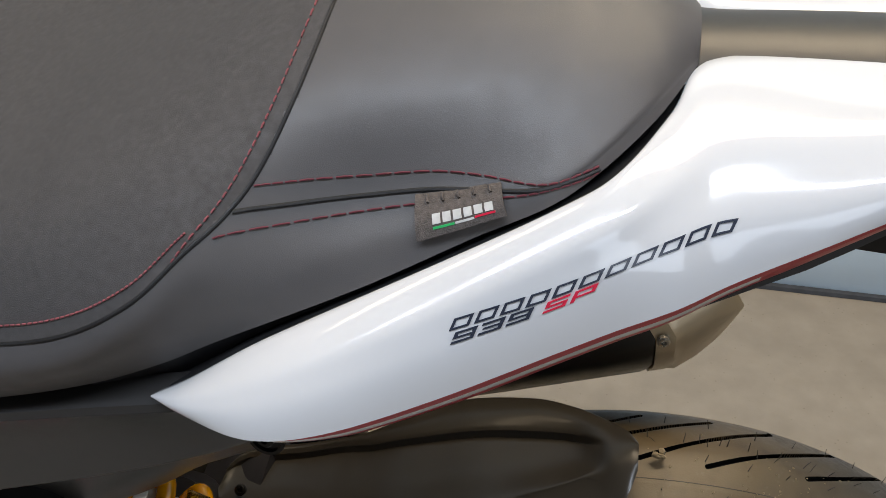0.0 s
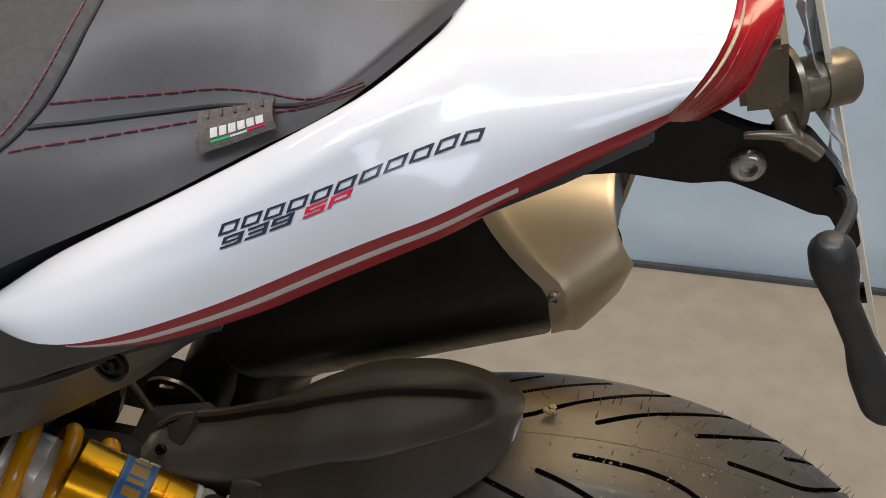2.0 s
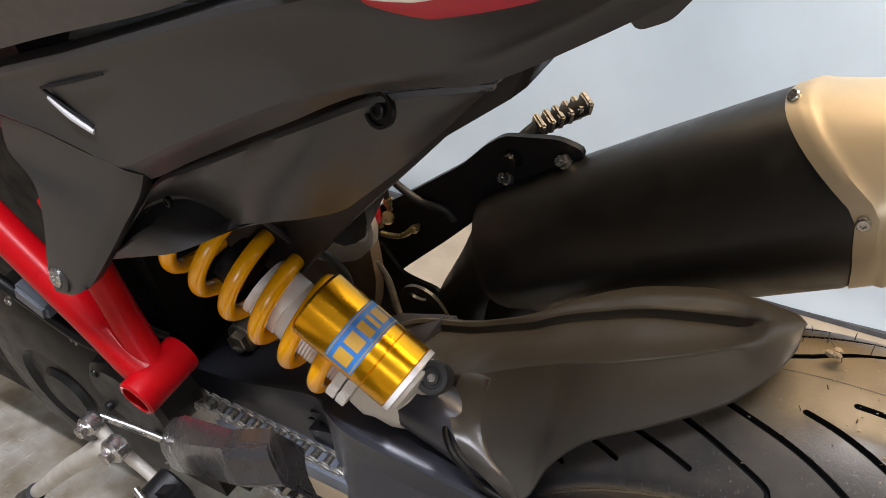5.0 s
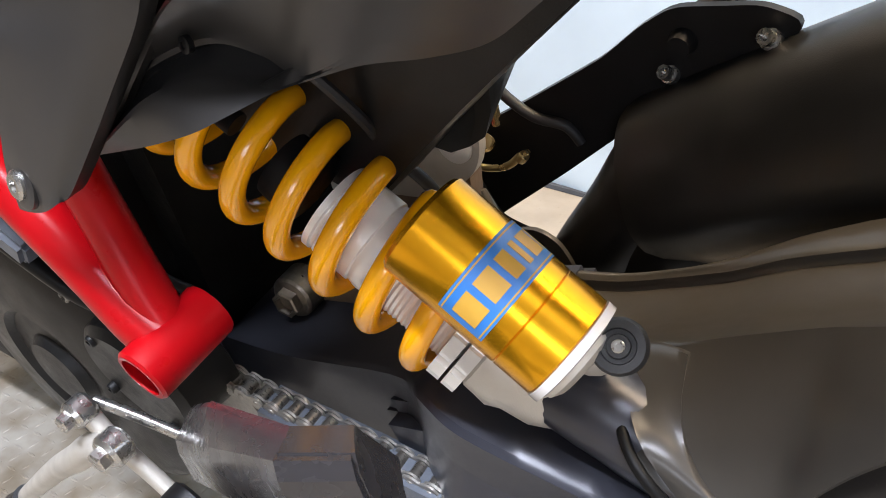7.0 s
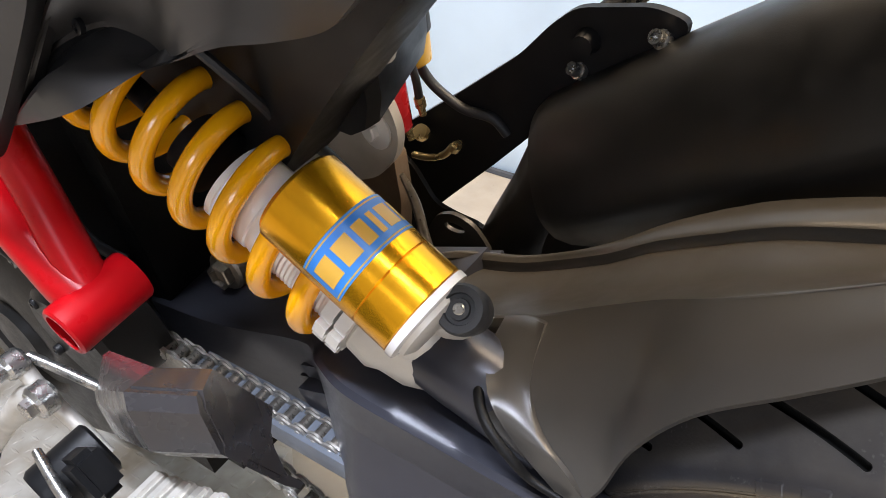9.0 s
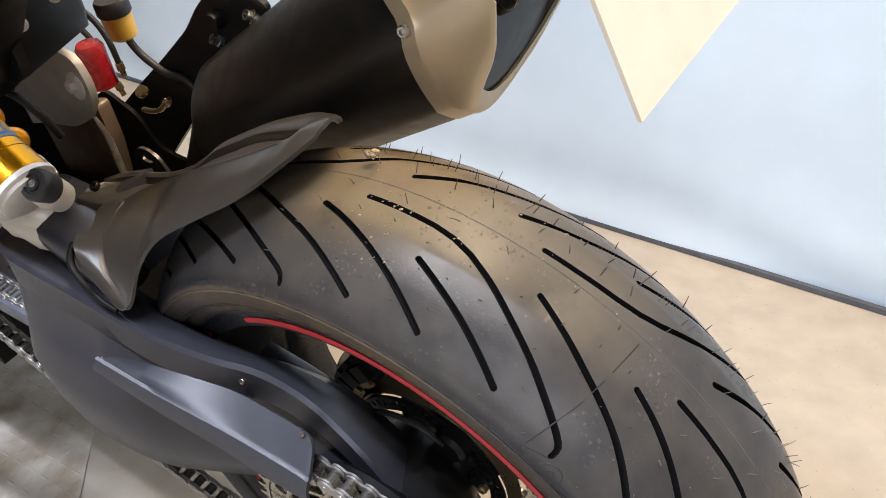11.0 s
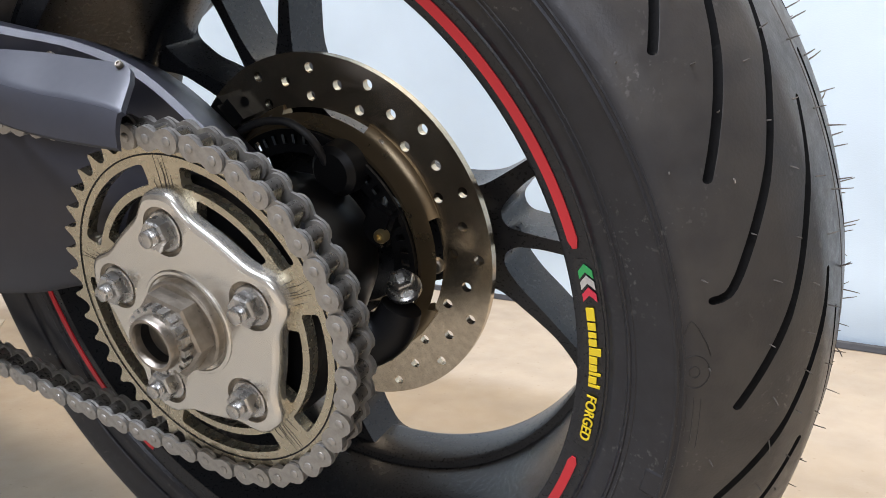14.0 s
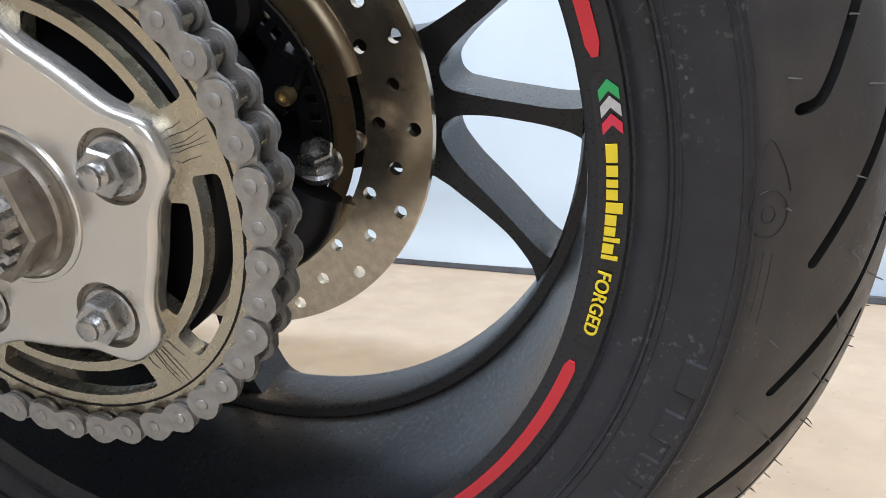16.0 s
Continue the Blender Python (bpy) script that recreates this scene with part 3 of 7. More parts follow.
# each spoke leaves the hub as one stem and parts into three arms, with filleted windows between them
FORK = [(0.066, -61), (0.067, -42), (0.084, -25), (0.121, -18.3), (0.153, -22.6), (0.1733, -24.9), (0.1918, -28.3), (0.2000, -31.5), (0.2035, -35.5), (0.2045, -41), (0.2045, -51), (0.2045, -61), (0.2090, -61)]
FORK += [(0.2090, a) for a in range(-50, 60, 10)]
FORK += [(0.2090, 59), (0.2045, 59), (0.2045, 50), (0.2045, 40), (0.2045, 32), (0.2035, 28.5), (0.1985, 25.2), (0.1867, 23.2), (0.1727, 20.9), (0.1440, 18.8), (0.1152, 16.2), (0.084, 22), (0.067, 40), (0.066, 59), (0.040, 59), (0.040, 20), (0.040, -20), (0.040, -61)]
WINDOWS = [[(0.2045, 2.5), (0.2045, 8), (0.2045, 14), (0.1995, 18.4), (0.1734, 18.2), (0.1566, 15.7), (0.1469, 14.4), (0.1326, 11.2), (0.1252, 8.2), (0.1249, 4.9), (0.1291, 2.5), (0.1473, 0.7), (0.1651, -0.3), (0.1808, -1.1), (0.1985, -1.0)],
           [(0.1985, -5.2), (0.1807, -3.9), (0.1509, -2.8), (0.1322, -3.1), (0.1248, -5.5), (0.1234, -8.5), (0.1266, -11.2), (0.1367, -15.3), (0.160, -20.1), (0.1834, -24.1), (0.1975, -25.6), (0.2040, -23), (0.2045, -17), (0.2045, -11)]]
for turn in (0, 120, 240):
    bm = bmesh.new()
    plate(bm, rounded([polar(r, a + turn) for r, a in FORK], 0.012, 3), [rounded([polar(r, a + turn) for r, a in w], 0.012, 3) for w in WINDOWS], xz, 0.0300, 0.0660)
    soften(bm, lambda co: co.y < 0.0305 and 0.062 < math.hypot(co.x, co.z) < 0.2085, 0.0016)
    part("spoke", bm, M_RIM, rim, "three-armed satin black forged spoke", smooth=32)


def band(bm, r0, r1, a0, a1, y, thick=0.0006, n=24, round_ends=True):
    """A curved strip on the face of the rim."""
    outer, inner = [], []
    for k in range(n + 1):
        a = radians(a0 + (a1 - a0) * k / n)
        t = min(k, n - k)
        s = 1.0 if not round_ends or t > 0 else 0.45
        mid, h = (r0 + r1) / 2, (r1 - r0) / 2 * s
        outer.append(((mid + h) * math.cos(a), (mid + h) * math.sin(a)))
        inner.append(((mid - h) * math.cos(a), (mid - h) * math.sin(a)))
    return skin(bm, [[xz(*o, y), xz(*i, y), xz(*i, y + thick), xz(*o, y + thick)] for o, i in zip(outer, inner)])


for a0, a1 in ((11.4, 116), (136, 227), (257, 339.4)):
    bm = bmesh.new()
    band(bm, 0.2216, 0.2268, a0, a1, -0.0757, 0.0012, 90)
    part("rim_tape", bm, M_RIMRED, rim, "red reflective rim tape")

# the decal on the rim: three arrow heads, a run of plain yellow bars for the maker's name, one readable word
decal = bmesh.new()
band(decal, 0.2205, 0.2315, -18.2, 10.0, -0.0752, 0.0006, 40)
decal = part("rim_decal", decal, M_RIM, rim, "clear rim decal with arrow heads and yellow print")


def on_rim(r, deg, y=-0.0763):
    a = radians(deg)
    return Vector((r * math.cos(a), y, r * math.sin(a)))


for a, mat in ((8.3, M_GREEN), (6.8, M_TAGWHITE), (5.2, M_REDINK)):
    bm = bmesh.new()
    for r0, r1, s in ((0.2232, 0.2268, 1), (0.2268, 0.2304, -1)):
        lo, hi = (0.0, 0.9) if s > 0 else (0.9, 0.0)
        q = [on_rim(r0, a - 0.9 + lo), on_rim(r1, a - 0.9 + hi), on_rim(r1, a + 0.15 + hi), on_rim(r0, a + 0.15 + lo)]
        skin(bm, [q, [v + Vector((0, 0.0006, 0)) for v in q]])
    part("arrow_mark", bm, mat, decal)
# the maker's name: one plain rounded bar a character, high or low as the print runs
for a, w, tall in ((2.55, 1.75, 0), (0.85, 1.05, 0), (-0.35, 0.75, 0), (-1.45, 1.0, 0), (-2.75, 1.05, 1), (-4.0, 1.05, 0), (-5.15, 0.9, 0), (-6.0, 0.42, 1), (-6.95, 1.0, 0), (-7.85, 0.42, 1)):
    bm = bmesh.new()
    r0, r1 = 0.2238, 0.2280 + 0.0020 * tall
    corners = rounded([(r0, a - w / 2), (r1, a - w / 2), (r1, a + w / 2), (r0, a + w / 2)], 0.0008, 2)
    q = [on_rim(r, d) for r, d in corners]
    skin(bm, [q, [v + Vector((0, 0.0006, 0)) for v in q]])
    part("yellow_bar", bm, M_YELLOW, decal)


def letter_mesh(text, size, extrude=0.0003, shear=0.0, bold=0.0):
    """The mesh of a run of letters in the built-in font, flat in x and y."""
    cu = bpy.data.curves.new("letters", "FONT")
    cu.body, cu.size, cu.extrude, cu.shear, cu.offset = text, size, extrude, shear, bold
    cu.align_x, cu.align_y = "LEFT", "BOTTOM_BASELINE"
    ob = new("letters", cu)
    bpy.context.view_layer.update()
    mesh = bpy.data.meshes.new_from_object(ob.evaluated_get(bpy.context.evaluated_depsgraph_get()))
    bpy.data.objects.remove(ob)
    return mesh


mesh = letter_mesh("FORGED", 0.0088, 0.0003, 0.12, 0.00012)
wide = max(v.co.x for v in mesh.vertices)
for v in mesh.vertices:
    deg = -9.3 - 7.4 * v.co.x / wide
    v.co = on_rim(0.2238 + v.co.y * 0.86, deg, -0.0763 - v.co.z)
link("lettering", mesh, M_YELLOW, decal, "yellow printed word", smooth=0)

# ---- brake disc and hub carrier ----
DISC_Y = 0.009
holes = []
for k in range(16):
    for r, off in ((0.1176, -4.0), (0.1092, 7.3), (0.0988, 19.3)):
        a = radians(22.5 * k + off)
        holes.append(circle(r * math.cos(a), r * math.sin(a), 0.0036, 12))
bm = bmesh.new()
plate(bm, circle(0, 0, 0.1272, 120), [circle(0, 0, 0.0912, 90)] + holes, xz, DISC_Y - 0.0025, DISC_Y + 0.0025)
disc = part("brake_disc", bm, M_DISC, bike, "drilled steel rear brake disc")
bm = bmesh.new()
turned(bm, (0, -0.010, 0), (0, 1, 0), [(0, 0.0818), (0, 0.0842), (0.0015, 0.0850), (0.008, 0.0866), (0.011, 0.0890), (0.011, 0.0860), (0.006, 0.0828)], 90, caps=False)
centre = part("disc_centre", bm, M_BRONZE, disc, "bronze disc centre ring with four lugs")
for k in range(4):
    bm = bmesh.new()
    lug = [[(r * math.cos(radians(d)), y, r * math.sin(radians(d))) for y, r in ((-0.008, 0.0845), (0.000, 0.0870), (0.0045, 0.0915), (0.0052, 0.0945), (0.0125, 0.0940), (0.0125, 0.088), (0.004, 0.0845))] for d in np.linspace(12 + 90 * k, 58 + 90 * k, 16)]
    skin(bm, [[Vector(p) for p in r_] for r_ in lug])
    part("lug", bm, M_BRONZE, centre)
holes = []
for k in range(55):
    a = radians(360 / 55 * k + 2.7)
    holes.append([(r * math.cos(a + s), r * math.sin(a + s)) for r, s in ((0.0722, -0.029), (0.0785, -0.029), (0.0785, 0.029), (0.0722, 0.029))])
bm = bmesh.new()
plate(bm, circle(0, 0, 0.0822, 72), [circle(0, 0, 0.0665, 60)] + holes, xz, -0.0145, -0.0122)
part("sensor_ring", bm, M_DARK, disc, "black slotted sensor ring")
for k in range(6):
    a = radians(60 * k - 10)
    screw("disc_bolt", disc, (0.0860 * math.cos(a), DISC_Y - 0.003, 0.0860 * math.sin(a)), (0, -1, 0), 0.0055, 0.003, M_WORN)

# ---- sprocket ----
CHAIN_Y, TEETH, PITCH_R = -0.1175, 43, 0.10873
outline = []
for k in range(TEETH):
    a = 2 * math.pi * k / TEETH
    s = 2 * math.pi / TEETH
    for u, r in ((0.0, 0.1032), (0.16, 0.1040), (0.30, 0.1072), (0.41, 0.1118), (0.50, 0.1130), (0.59, 0.1118), (0.70, 0.1072), (0.84, 0.1040)):
        outline.append((r * math.cos(a + u * s), r * math.sin(a + u * s)))


def arc_slot(r0, r1, c, half, n=16):
    pts = [((r1) * math.cos(c + s), r1 * math.sin(c + s)) for s in np.linspace(-half, half, n)]
    pts += [((r0) * math.cos(c + s), r0 * math.sin(c + s)) for s in np.linspace(half, -half, n)]
    return rounded(pts, [0.0045 if i in (0, n - 1, n, 2 * n - 1) else 0.0003 for i in range(2 * n)], 2)


holes = [circle(0, 0, 0.043, 40)]
for k in range(5):
    c = radians(54 + 72 * k)
    holes.append(arc_slot(0.0812, 0.0936, c - radians(0.4), radians(27)))
    holes.append(arc_slot(0.0600, 0.0765, c - radians(1), radians(20)))
bm = bmesh.new()
plate(bm, outline, holes, xz, CHAIN_Y - 0.0045, CHAIN_Y + 0.003)
soften(bm, lambda co: co.y < CHAIN_Y - 0.004 and math.hypot(co.x, co.z) < 0.099, 0.0008, 1)
sprocket = part("sprocket", bm, M_SPROCKET, bike, "bronze tinted steel rear sprocket with curved slots")
bm = bmesh.new()
turned(bm, (0, CHAIN_Y - 0.0049, 0), (0, 1, 0), [(0, 0.0984), (0, 0.0993), (0.001, 0.0993), (0.001, 0.0984)], 160, caps=False)
part("turned_line", bm, M_DARK, sprocket, "dark turned ring line")
grease = random.Random(5)
for k in range(5):
    for d in (-5.6, -3.2, -1.6, -0.3, 1.8, 4.4):
        a, r0 = 18 + 72 * k + d + grease.uniform(-0.5, 0.5), 0.0775 + grease.uniform(0, 0.003)
        ln = (0.021 if abs(d) < 3.5 else 0.010) * grease.uniform(0.6, 1.05)
        bm = bmesh.new()
        tube(bm, [on_rim(r0, a, CHAIN_Y - 0.0045), on_rim(r0 + ln * 0.5, a + grease.uniform(-0.5, 0.6), CHAIN_Y - 0.0045), on_rim(r0 + ln, a + grease.uniform(0, 0.9), CHAIN_Y - 0.0045)], [0.00030, 0.00024, 0.00012], 5)
        part("grease_streak", bm, M_GREASE, sprocket)

# the star-shaped carrier plate with five studs
star = []
for k in range(180):
    a = 2 * math.pi * k / 180
    off = (math.degrees(a) - 18.4 + 36) % 72 - 36
    r = 0.0655 + 0.0145 / (1 + (abs(off) / 13.3) ** 4)
    star.append((r * math.cos(a), r * math.sin(a)))
STUDS = [Vector((0.0566 * math.cos(radians(90.4 + 72 * k)), 0, 0.0566 * math.sin(radians(90.4 + 72 * k)))) for k in range(5)]
bm = bmesh.new()
skin(bm, [[xz(p[0] * s, p[1] * s, y) for p in star] for s, y in ((1.0, -0.1215), (1.0, -0.1255), (0.996, -0.1275), (0.985, -0.1293), (0.968, -0.1304), (0.945, -0.1310))], caps=False)
plate(bm, [(p[0] * 0.945, p[1] * 0.945) for p in star], [circle(0, 0, 0.0335, 48)] + [circle(c.x, c.z, 0.0150, 28) for c in STUDS], xz, -0.1311, -0.1275)
turned(bm, (0, -0.1292, 0), (0, -1, 0), [(0, 0.0), (0, 0.0334), (0.0026, 0.0334), (0.0031, 0.0328), (0.0031, 0.0312), (0.0022, 0.0305), (0.0016, 0.029)], 60)
carrier = part("sprocket_carrier", bm, M_CARRIER, bike, "star-shaped satin silver sprocket carrier plate", smooth=30)
for c in STUDS:
    bm = bmesh.new()
    turned(bm, c + Vector((0, -0.1268, 0)), (0, -1, 0), [(0, 0.0149), (0.0012, 0.0149), (0.0012, 0.0108)], 28)
    part("spot_face", bm, M_WORN, carrier)
    bm = bmesh.new()
    turned(bm, c + Vector((0, -0.1280, 0)), (0, -1, 0), [(0, 0.0122), (0.0022, 0.0122), (0.0028, 0.0114), (0.0030, 0.0096)], 28)
    turned(bm, c + Vector((0, -0.1300, 0)), (0, -1, 0), [(0, 0.0098), (0.0078, 0.0098), (0.0090, 0.0086), (0.0090, 0.005)], 6)
    nut = part("stud_nut", bm, M_STEEL, carrier, "plated hexagon nut", smooth=20)
    bm = bmesh.new()
    turned(bm, c + Vector((0, -0.136, 0)), (0, -1, 0), [(0, 0.0050), (0.0034, 0.0050), (0.0038, 0.0045), (0.0044, 0.0050), (0.0050, 0.0045), (0.0056, 0.0050), (0.0062, 0.0045), (0.0068, 0.0050), (0.0080, 0.0048), (0.0086, 0.0040), (0.0086, 0)], 18)
    part("stud", bm, M_STEEL, nut)
# the axle nut, its lock ring and the hollow axle
bm = bmesh.new()
turned(bm, (0, -0.1330, 0), (0, -1, 0), [(-0.003, 0.0285), (0.003, 0.0285), (0.004, 0.0272), (0.0040, 0.0240)], 48)
turned(bm, (0, -0.1365, 0), (0, -1, 0), [(0, 0.0262), (0.0105, 0.0262), (0.0115, 0.0240), (0.0115, 0.018)], 6)
nut = part("axle_nut", bm, M_WORN, bike, "large hexagon axle nut with a notched lock ring", smooth=20)
ring = []
for k in range(18):
    a, s = 2 * math.pi * k / 18, 2 * math.pi / 18
    ring += [(r * math.cos(a + u * s), r * math.sin(a + u * s)) for u, r in ((0.0, 0.0212), (0.58, 0.0212), (0.62, 0.0186), (0.96, 0.0186))]
bm = bmesh.new()
plate(bm, ring, [circle(0, 0, 0.0150, 36)], xz, -0.1545, -0.1465)
part("lock_ring", bm, M_STEEL, nut, "notched steel lock ring", smooth=20)
bm = bmesh.new()
turned(bm, (0, -0.12, 0), (0, -1, 0), [(0, 0.0168), (0.0375, 0.0168), (0.0395, 0.0160), (0.0395, 0.0142), (0.0375, 0.0132), (0.0, 0.0132)], 36, caps=False)
part("hollow_axle", bm, M_WORN, nut)
# a black liner keeps the bore as dark as its shade
bm = bmesh.new()
turned(bm, (0, -0.060, 0), (0, -1, 0), [(0, 0), (0, 0.0131), (0.094, 0.0131)], 36, caps=False)
part("axle_bore", bm, M_DARK, nut, "black liner standing for the shade in the hollow axle")

# ---- drive chain ----
STEP = 0.015875


def eight(rr, waist, n=9):
    """The outline of a link plate round two pins one pitch apart."""
    h = STEP / 2
    pts = [(h + rr * math.cos(a), rr * math.sin(a)) for a in np.linspace(-2.0, 2.0, n)]
    pts += [(0, waist)]
    pts += [(-h - rr * math.cos(a), rr * math.sin(a)) for a in np.linspace(2.0, -2.0, n)]
    return pts + [(0, -waist)]


def link_mesh(outer):
    b = bmesh.new()
    d0, d1 = (0.0078, 0.0096) if outer else (0.0055, 0.0074)
    for s in (-1, 1):
        plate(b, eight(0.0073, 0.0044), [], xz, s * d0, s * d1)
    for x in (-STEP / 2, STEP / 2):
        if outer:
            turned(b, (x, -0.0106, 0), (0, 1, 0), [(0, 0.0020), (0.0004, 0.0027), (0.0014, 0.0029), (0.0198, 0.0029), (0.0208, 0.0027), (0.0212, 0.0020)], 14)
        else:
            turned(b, (x, -0.0055, 0), (0, 1, 0), [(0, 0.0051), (0.011, 0.0051)], 14)
    bmesh.ops.recalc_face_normals(b, faces=b.faces)
    mesh = bpy.data.meshes.new("chain_link")
    b.to_mesh(mesh)
    b.free()
    mesh.materials.append(M_CHAIN)
    mesh.materials.append(M_ROLLER)
    # faces between the plates are darker, for oil and for shade in the gaps
    for f in mesh.polygons:
        f.material_index = 1 if abs(f.center.y) < 0.0054 else 0
    mesh.polygons.foreach_set("use_smooth", [True] * len(mesh.polygons))
    mesh.set_sharp_from_angle(angle=radians(35))
    return mesh


FRONT = Vector((-0.602, 0, 0.094))
SWEEP0, SWEEP1 = radians(93.0), radians(-104.0)
path = [FRONT + Vector((0, 0, 0.0385))]
end = Vector((PITCH_R * math.cos(SWEEP0), 0, PITCH_R * math.sin(SWEEP0)))
path += [path[0].lerp(end, u) + Vector((0, 0, 0.004 * math.sin(math.pi * u))) for u in np.linspace(0.05, 0.999, 60)]
path += [Vector((PITCH_R * math.cos(a), 0, PITCH_R * math.sin(a))) for a in np.linspace(SWEEP0, SWEEP1, 160)]
low = path[-1].copy()
front_low = FRONT + Vector((0, 0, -0.0385))
path += [low.lerp(front_low, u) + Vector((0, 0, -0.030 * math.sin(math.pi * u))) for u in np.linspace(0.01, 1.0, 70)]
pins, here = [path[0]], 0
for i in range(1, len(path)):
    while (path[i] - pins[-1]).length >= STEP:
        a, b = path[i - 1], path[i]
        lo, hi = 0.0, 1.0
        for _ in range(24):
            mid = (lo + hi) / 2
            lo, hi = (mid, hi) if (a.lerp(b, mid) - pins[-1]).length < STEP else (lo, mid)
        pins.append(a.lerp(b, hi))
guide = bmesh.new()
tube(guide, [pins[0] + Vector((0, CHAIN_Y, 0)), pins[1] + Vector((0, CHAIN_Y, 0))], 0.0024, 8)
chain = part("drive_chain", guide, M_CHAIN, bike, "greasy steel roller chain")
LINKS = (link_mesh(True), link_mesh(False))
for k, (p, q) in enumerate(zip(pins, pins[1:])):
    d = q - p
    ob = new("chain_link", LINKS[k % 2])
    ob.parent = chain
    c = (p + q) / 2
    ob.matrix_local = Matrix.Translation((c.x, CHAIN_Y, c.z)) @ Matrix.Rotation(-math.atan2(d.z, d.x), 4, "Y")
bm = bmesh.new()
turned(bm, FRONT + Vector((0, CHAIN_Y - 0.004, 0)), (0, 1, 0), [(0, 0.012), (0, 0.036), (0.008, 0.036), (0.008, 0.012)], 30)
part("front_sprocket", bm, M_CHAIN, bike, "small front sprocket")

# the eccentric hub of the swingarm, the brake bracket and its bolts
bm = bmesh.new()
turned(bm, (0, -0.106, 0), (0, 1, 0), [(0, 0.03), (0, 0.078), (0.004, 0.083), (0.016, 0.083), (0.026, 0.068), (0.060, 0.064), (0.075, 0.060), (0.098, 0.050), (0.1, 0.03)], 64)
part("axle_housing", bm, M_DARK, bike, "black eccentric axle housing")
bm = bmesh.new()
tube(bm, [(0.0, -0.055, -0.03), (0.042, -0.050, -0.047), (0.070, -0.040, -0.044), (0.081, -0.034, -0.026)], [0.028, 0.022, 0.016, 0.0135], 20, 14)
bracket = part("pinch_boss", bm, M_DARK, bike, "black clamp boss with a plated flange nut")
bm = bmesh.new()
turned(bm, (0.0815, -0.0285, -0.0165), (0.22, -0.45, 0.86), [(0, 0.0115), (0.003, 0.0113), (0.004, 0.0095)], 24)
turned(bm, (0.0823, -0.0303, -0.0130), (0.22, -0.45, 0.86), [(0, 0.0085), (0.0075, 0.0085), (0.0085, 0.0075), (0.0085, 0.0050), (0.003, 0.0045), (0.003, 0)], 6)
part("flange_nut", bm, M_STEEL, bracket, "plated flange nut", smooth=20)
bm = bmesh.new()
turned(bm, (0.0385, -0.012, 0.058), (0, -1, 0), [(0, 0.018), (0.012, 0.017), (0.016, 0.013), (0.016, 0)], 20)
block(bm, (0.062, -0.012, 0.022), (0.02, 0.02, 0.03), Matrix.Rotation(0.5, 3, "Y"), 0.003)
sensor = part("speed_sensor", bm, M_DARK, bike, "black wheel speed sensor with its cable")
screw("sensor_screw", sensor, (0.066, -0.022, 0.016), (0, -1, 0), 0.0048, 0.004, M_BRASS)
bm = bmesh.new()
tube(bm, [(0.035, -0.026, 0.064), (0.034, -0.034, 0.082), (0.018, -0.036, 0.093), (-0.012, -0.036, 0.090), (-0.05, -0.036, 0.07)], 0.0026, 10, 24)
part("sensor_cable", bm, M_RUBBER, sensor)


# ---- swingarm ----
# stations: x, then y and z of the upper inner edge, the crease, the side and the belly; last, how deep the side is recessed
ARM = [(-0.680, 0.030, 0.125, -0.080, 0.120, -0.085, 0.07, -0.075, 0.020, 0), (-0.560, 0.020, 0.150, -0.085, 0.145, -0.088, 0.08, -0.080, 0.020, 0), (-0.440, 0.000, 0.192, -0.088, 0.186, -0.096, 0.10, -0.085, 0.014, 0), (-0.400, -0.040, 0.207, -0.108, 0.206, -0.118, 0.11, -0.100, 0.010, 0),
       (-0.372, -0.070, 0.207, -0.119, 0.2085, -0.140, 0.11, -0.136, 0.010, 0), (-0.345, -0.084, 0.205, -0.122, 0.207, -0.155, 0.11, -0.151, 0.024, 0), (-0.290, -0.090, 0.200, -0.121, 0.201, -0.160, 0.11, -0.154, 0.018, 0), (-0.230, -0.092, 0.190, -0.120, 0.194, -0.156, 0.10, -0.143, 0.002, 0.1),
       (-0.180, -0.092, 0.178, -0.116, 0.182, -0.140, 0.09, -0.120, -0.006, 0.6), (-0.130, -0.083, 0.164, -0.103, 0.167, -0.112, 0.085, -0.104, 0.000, 1), (-0.090, -0.068, 0.150, -0.088, 0.154, -0.100, 0.08, -0.097, 0.002, 1), (-0.050, -0.056, 0.128, -0.082, 0.136, -0.094, 0.06, -0.092, -0.010, 1),
       (-0.015, -0.050, 0.095, -0.082, 0.110, -0.092, 0.04, -0.090, -0.030, 0.6), (0.015, -0.048, 0.060, -0.084, 0.082, -0.090, 0.02, -0.088, -0.040, 0.2), (0.040, -0.048, 0.020, -0.084, 0.046, -0.088, 0.00, -0.086, -0.040, 0)]
bm = bmesh.new()
cols = [spline([(a[0], a[k], a[k + 1]) for a in ARM], 64) for k in (1, 3, 5, 7)]
deep = [q.y for q in spline([(a[0], a[9], 0) for a in ARM], 64)]
loops = []
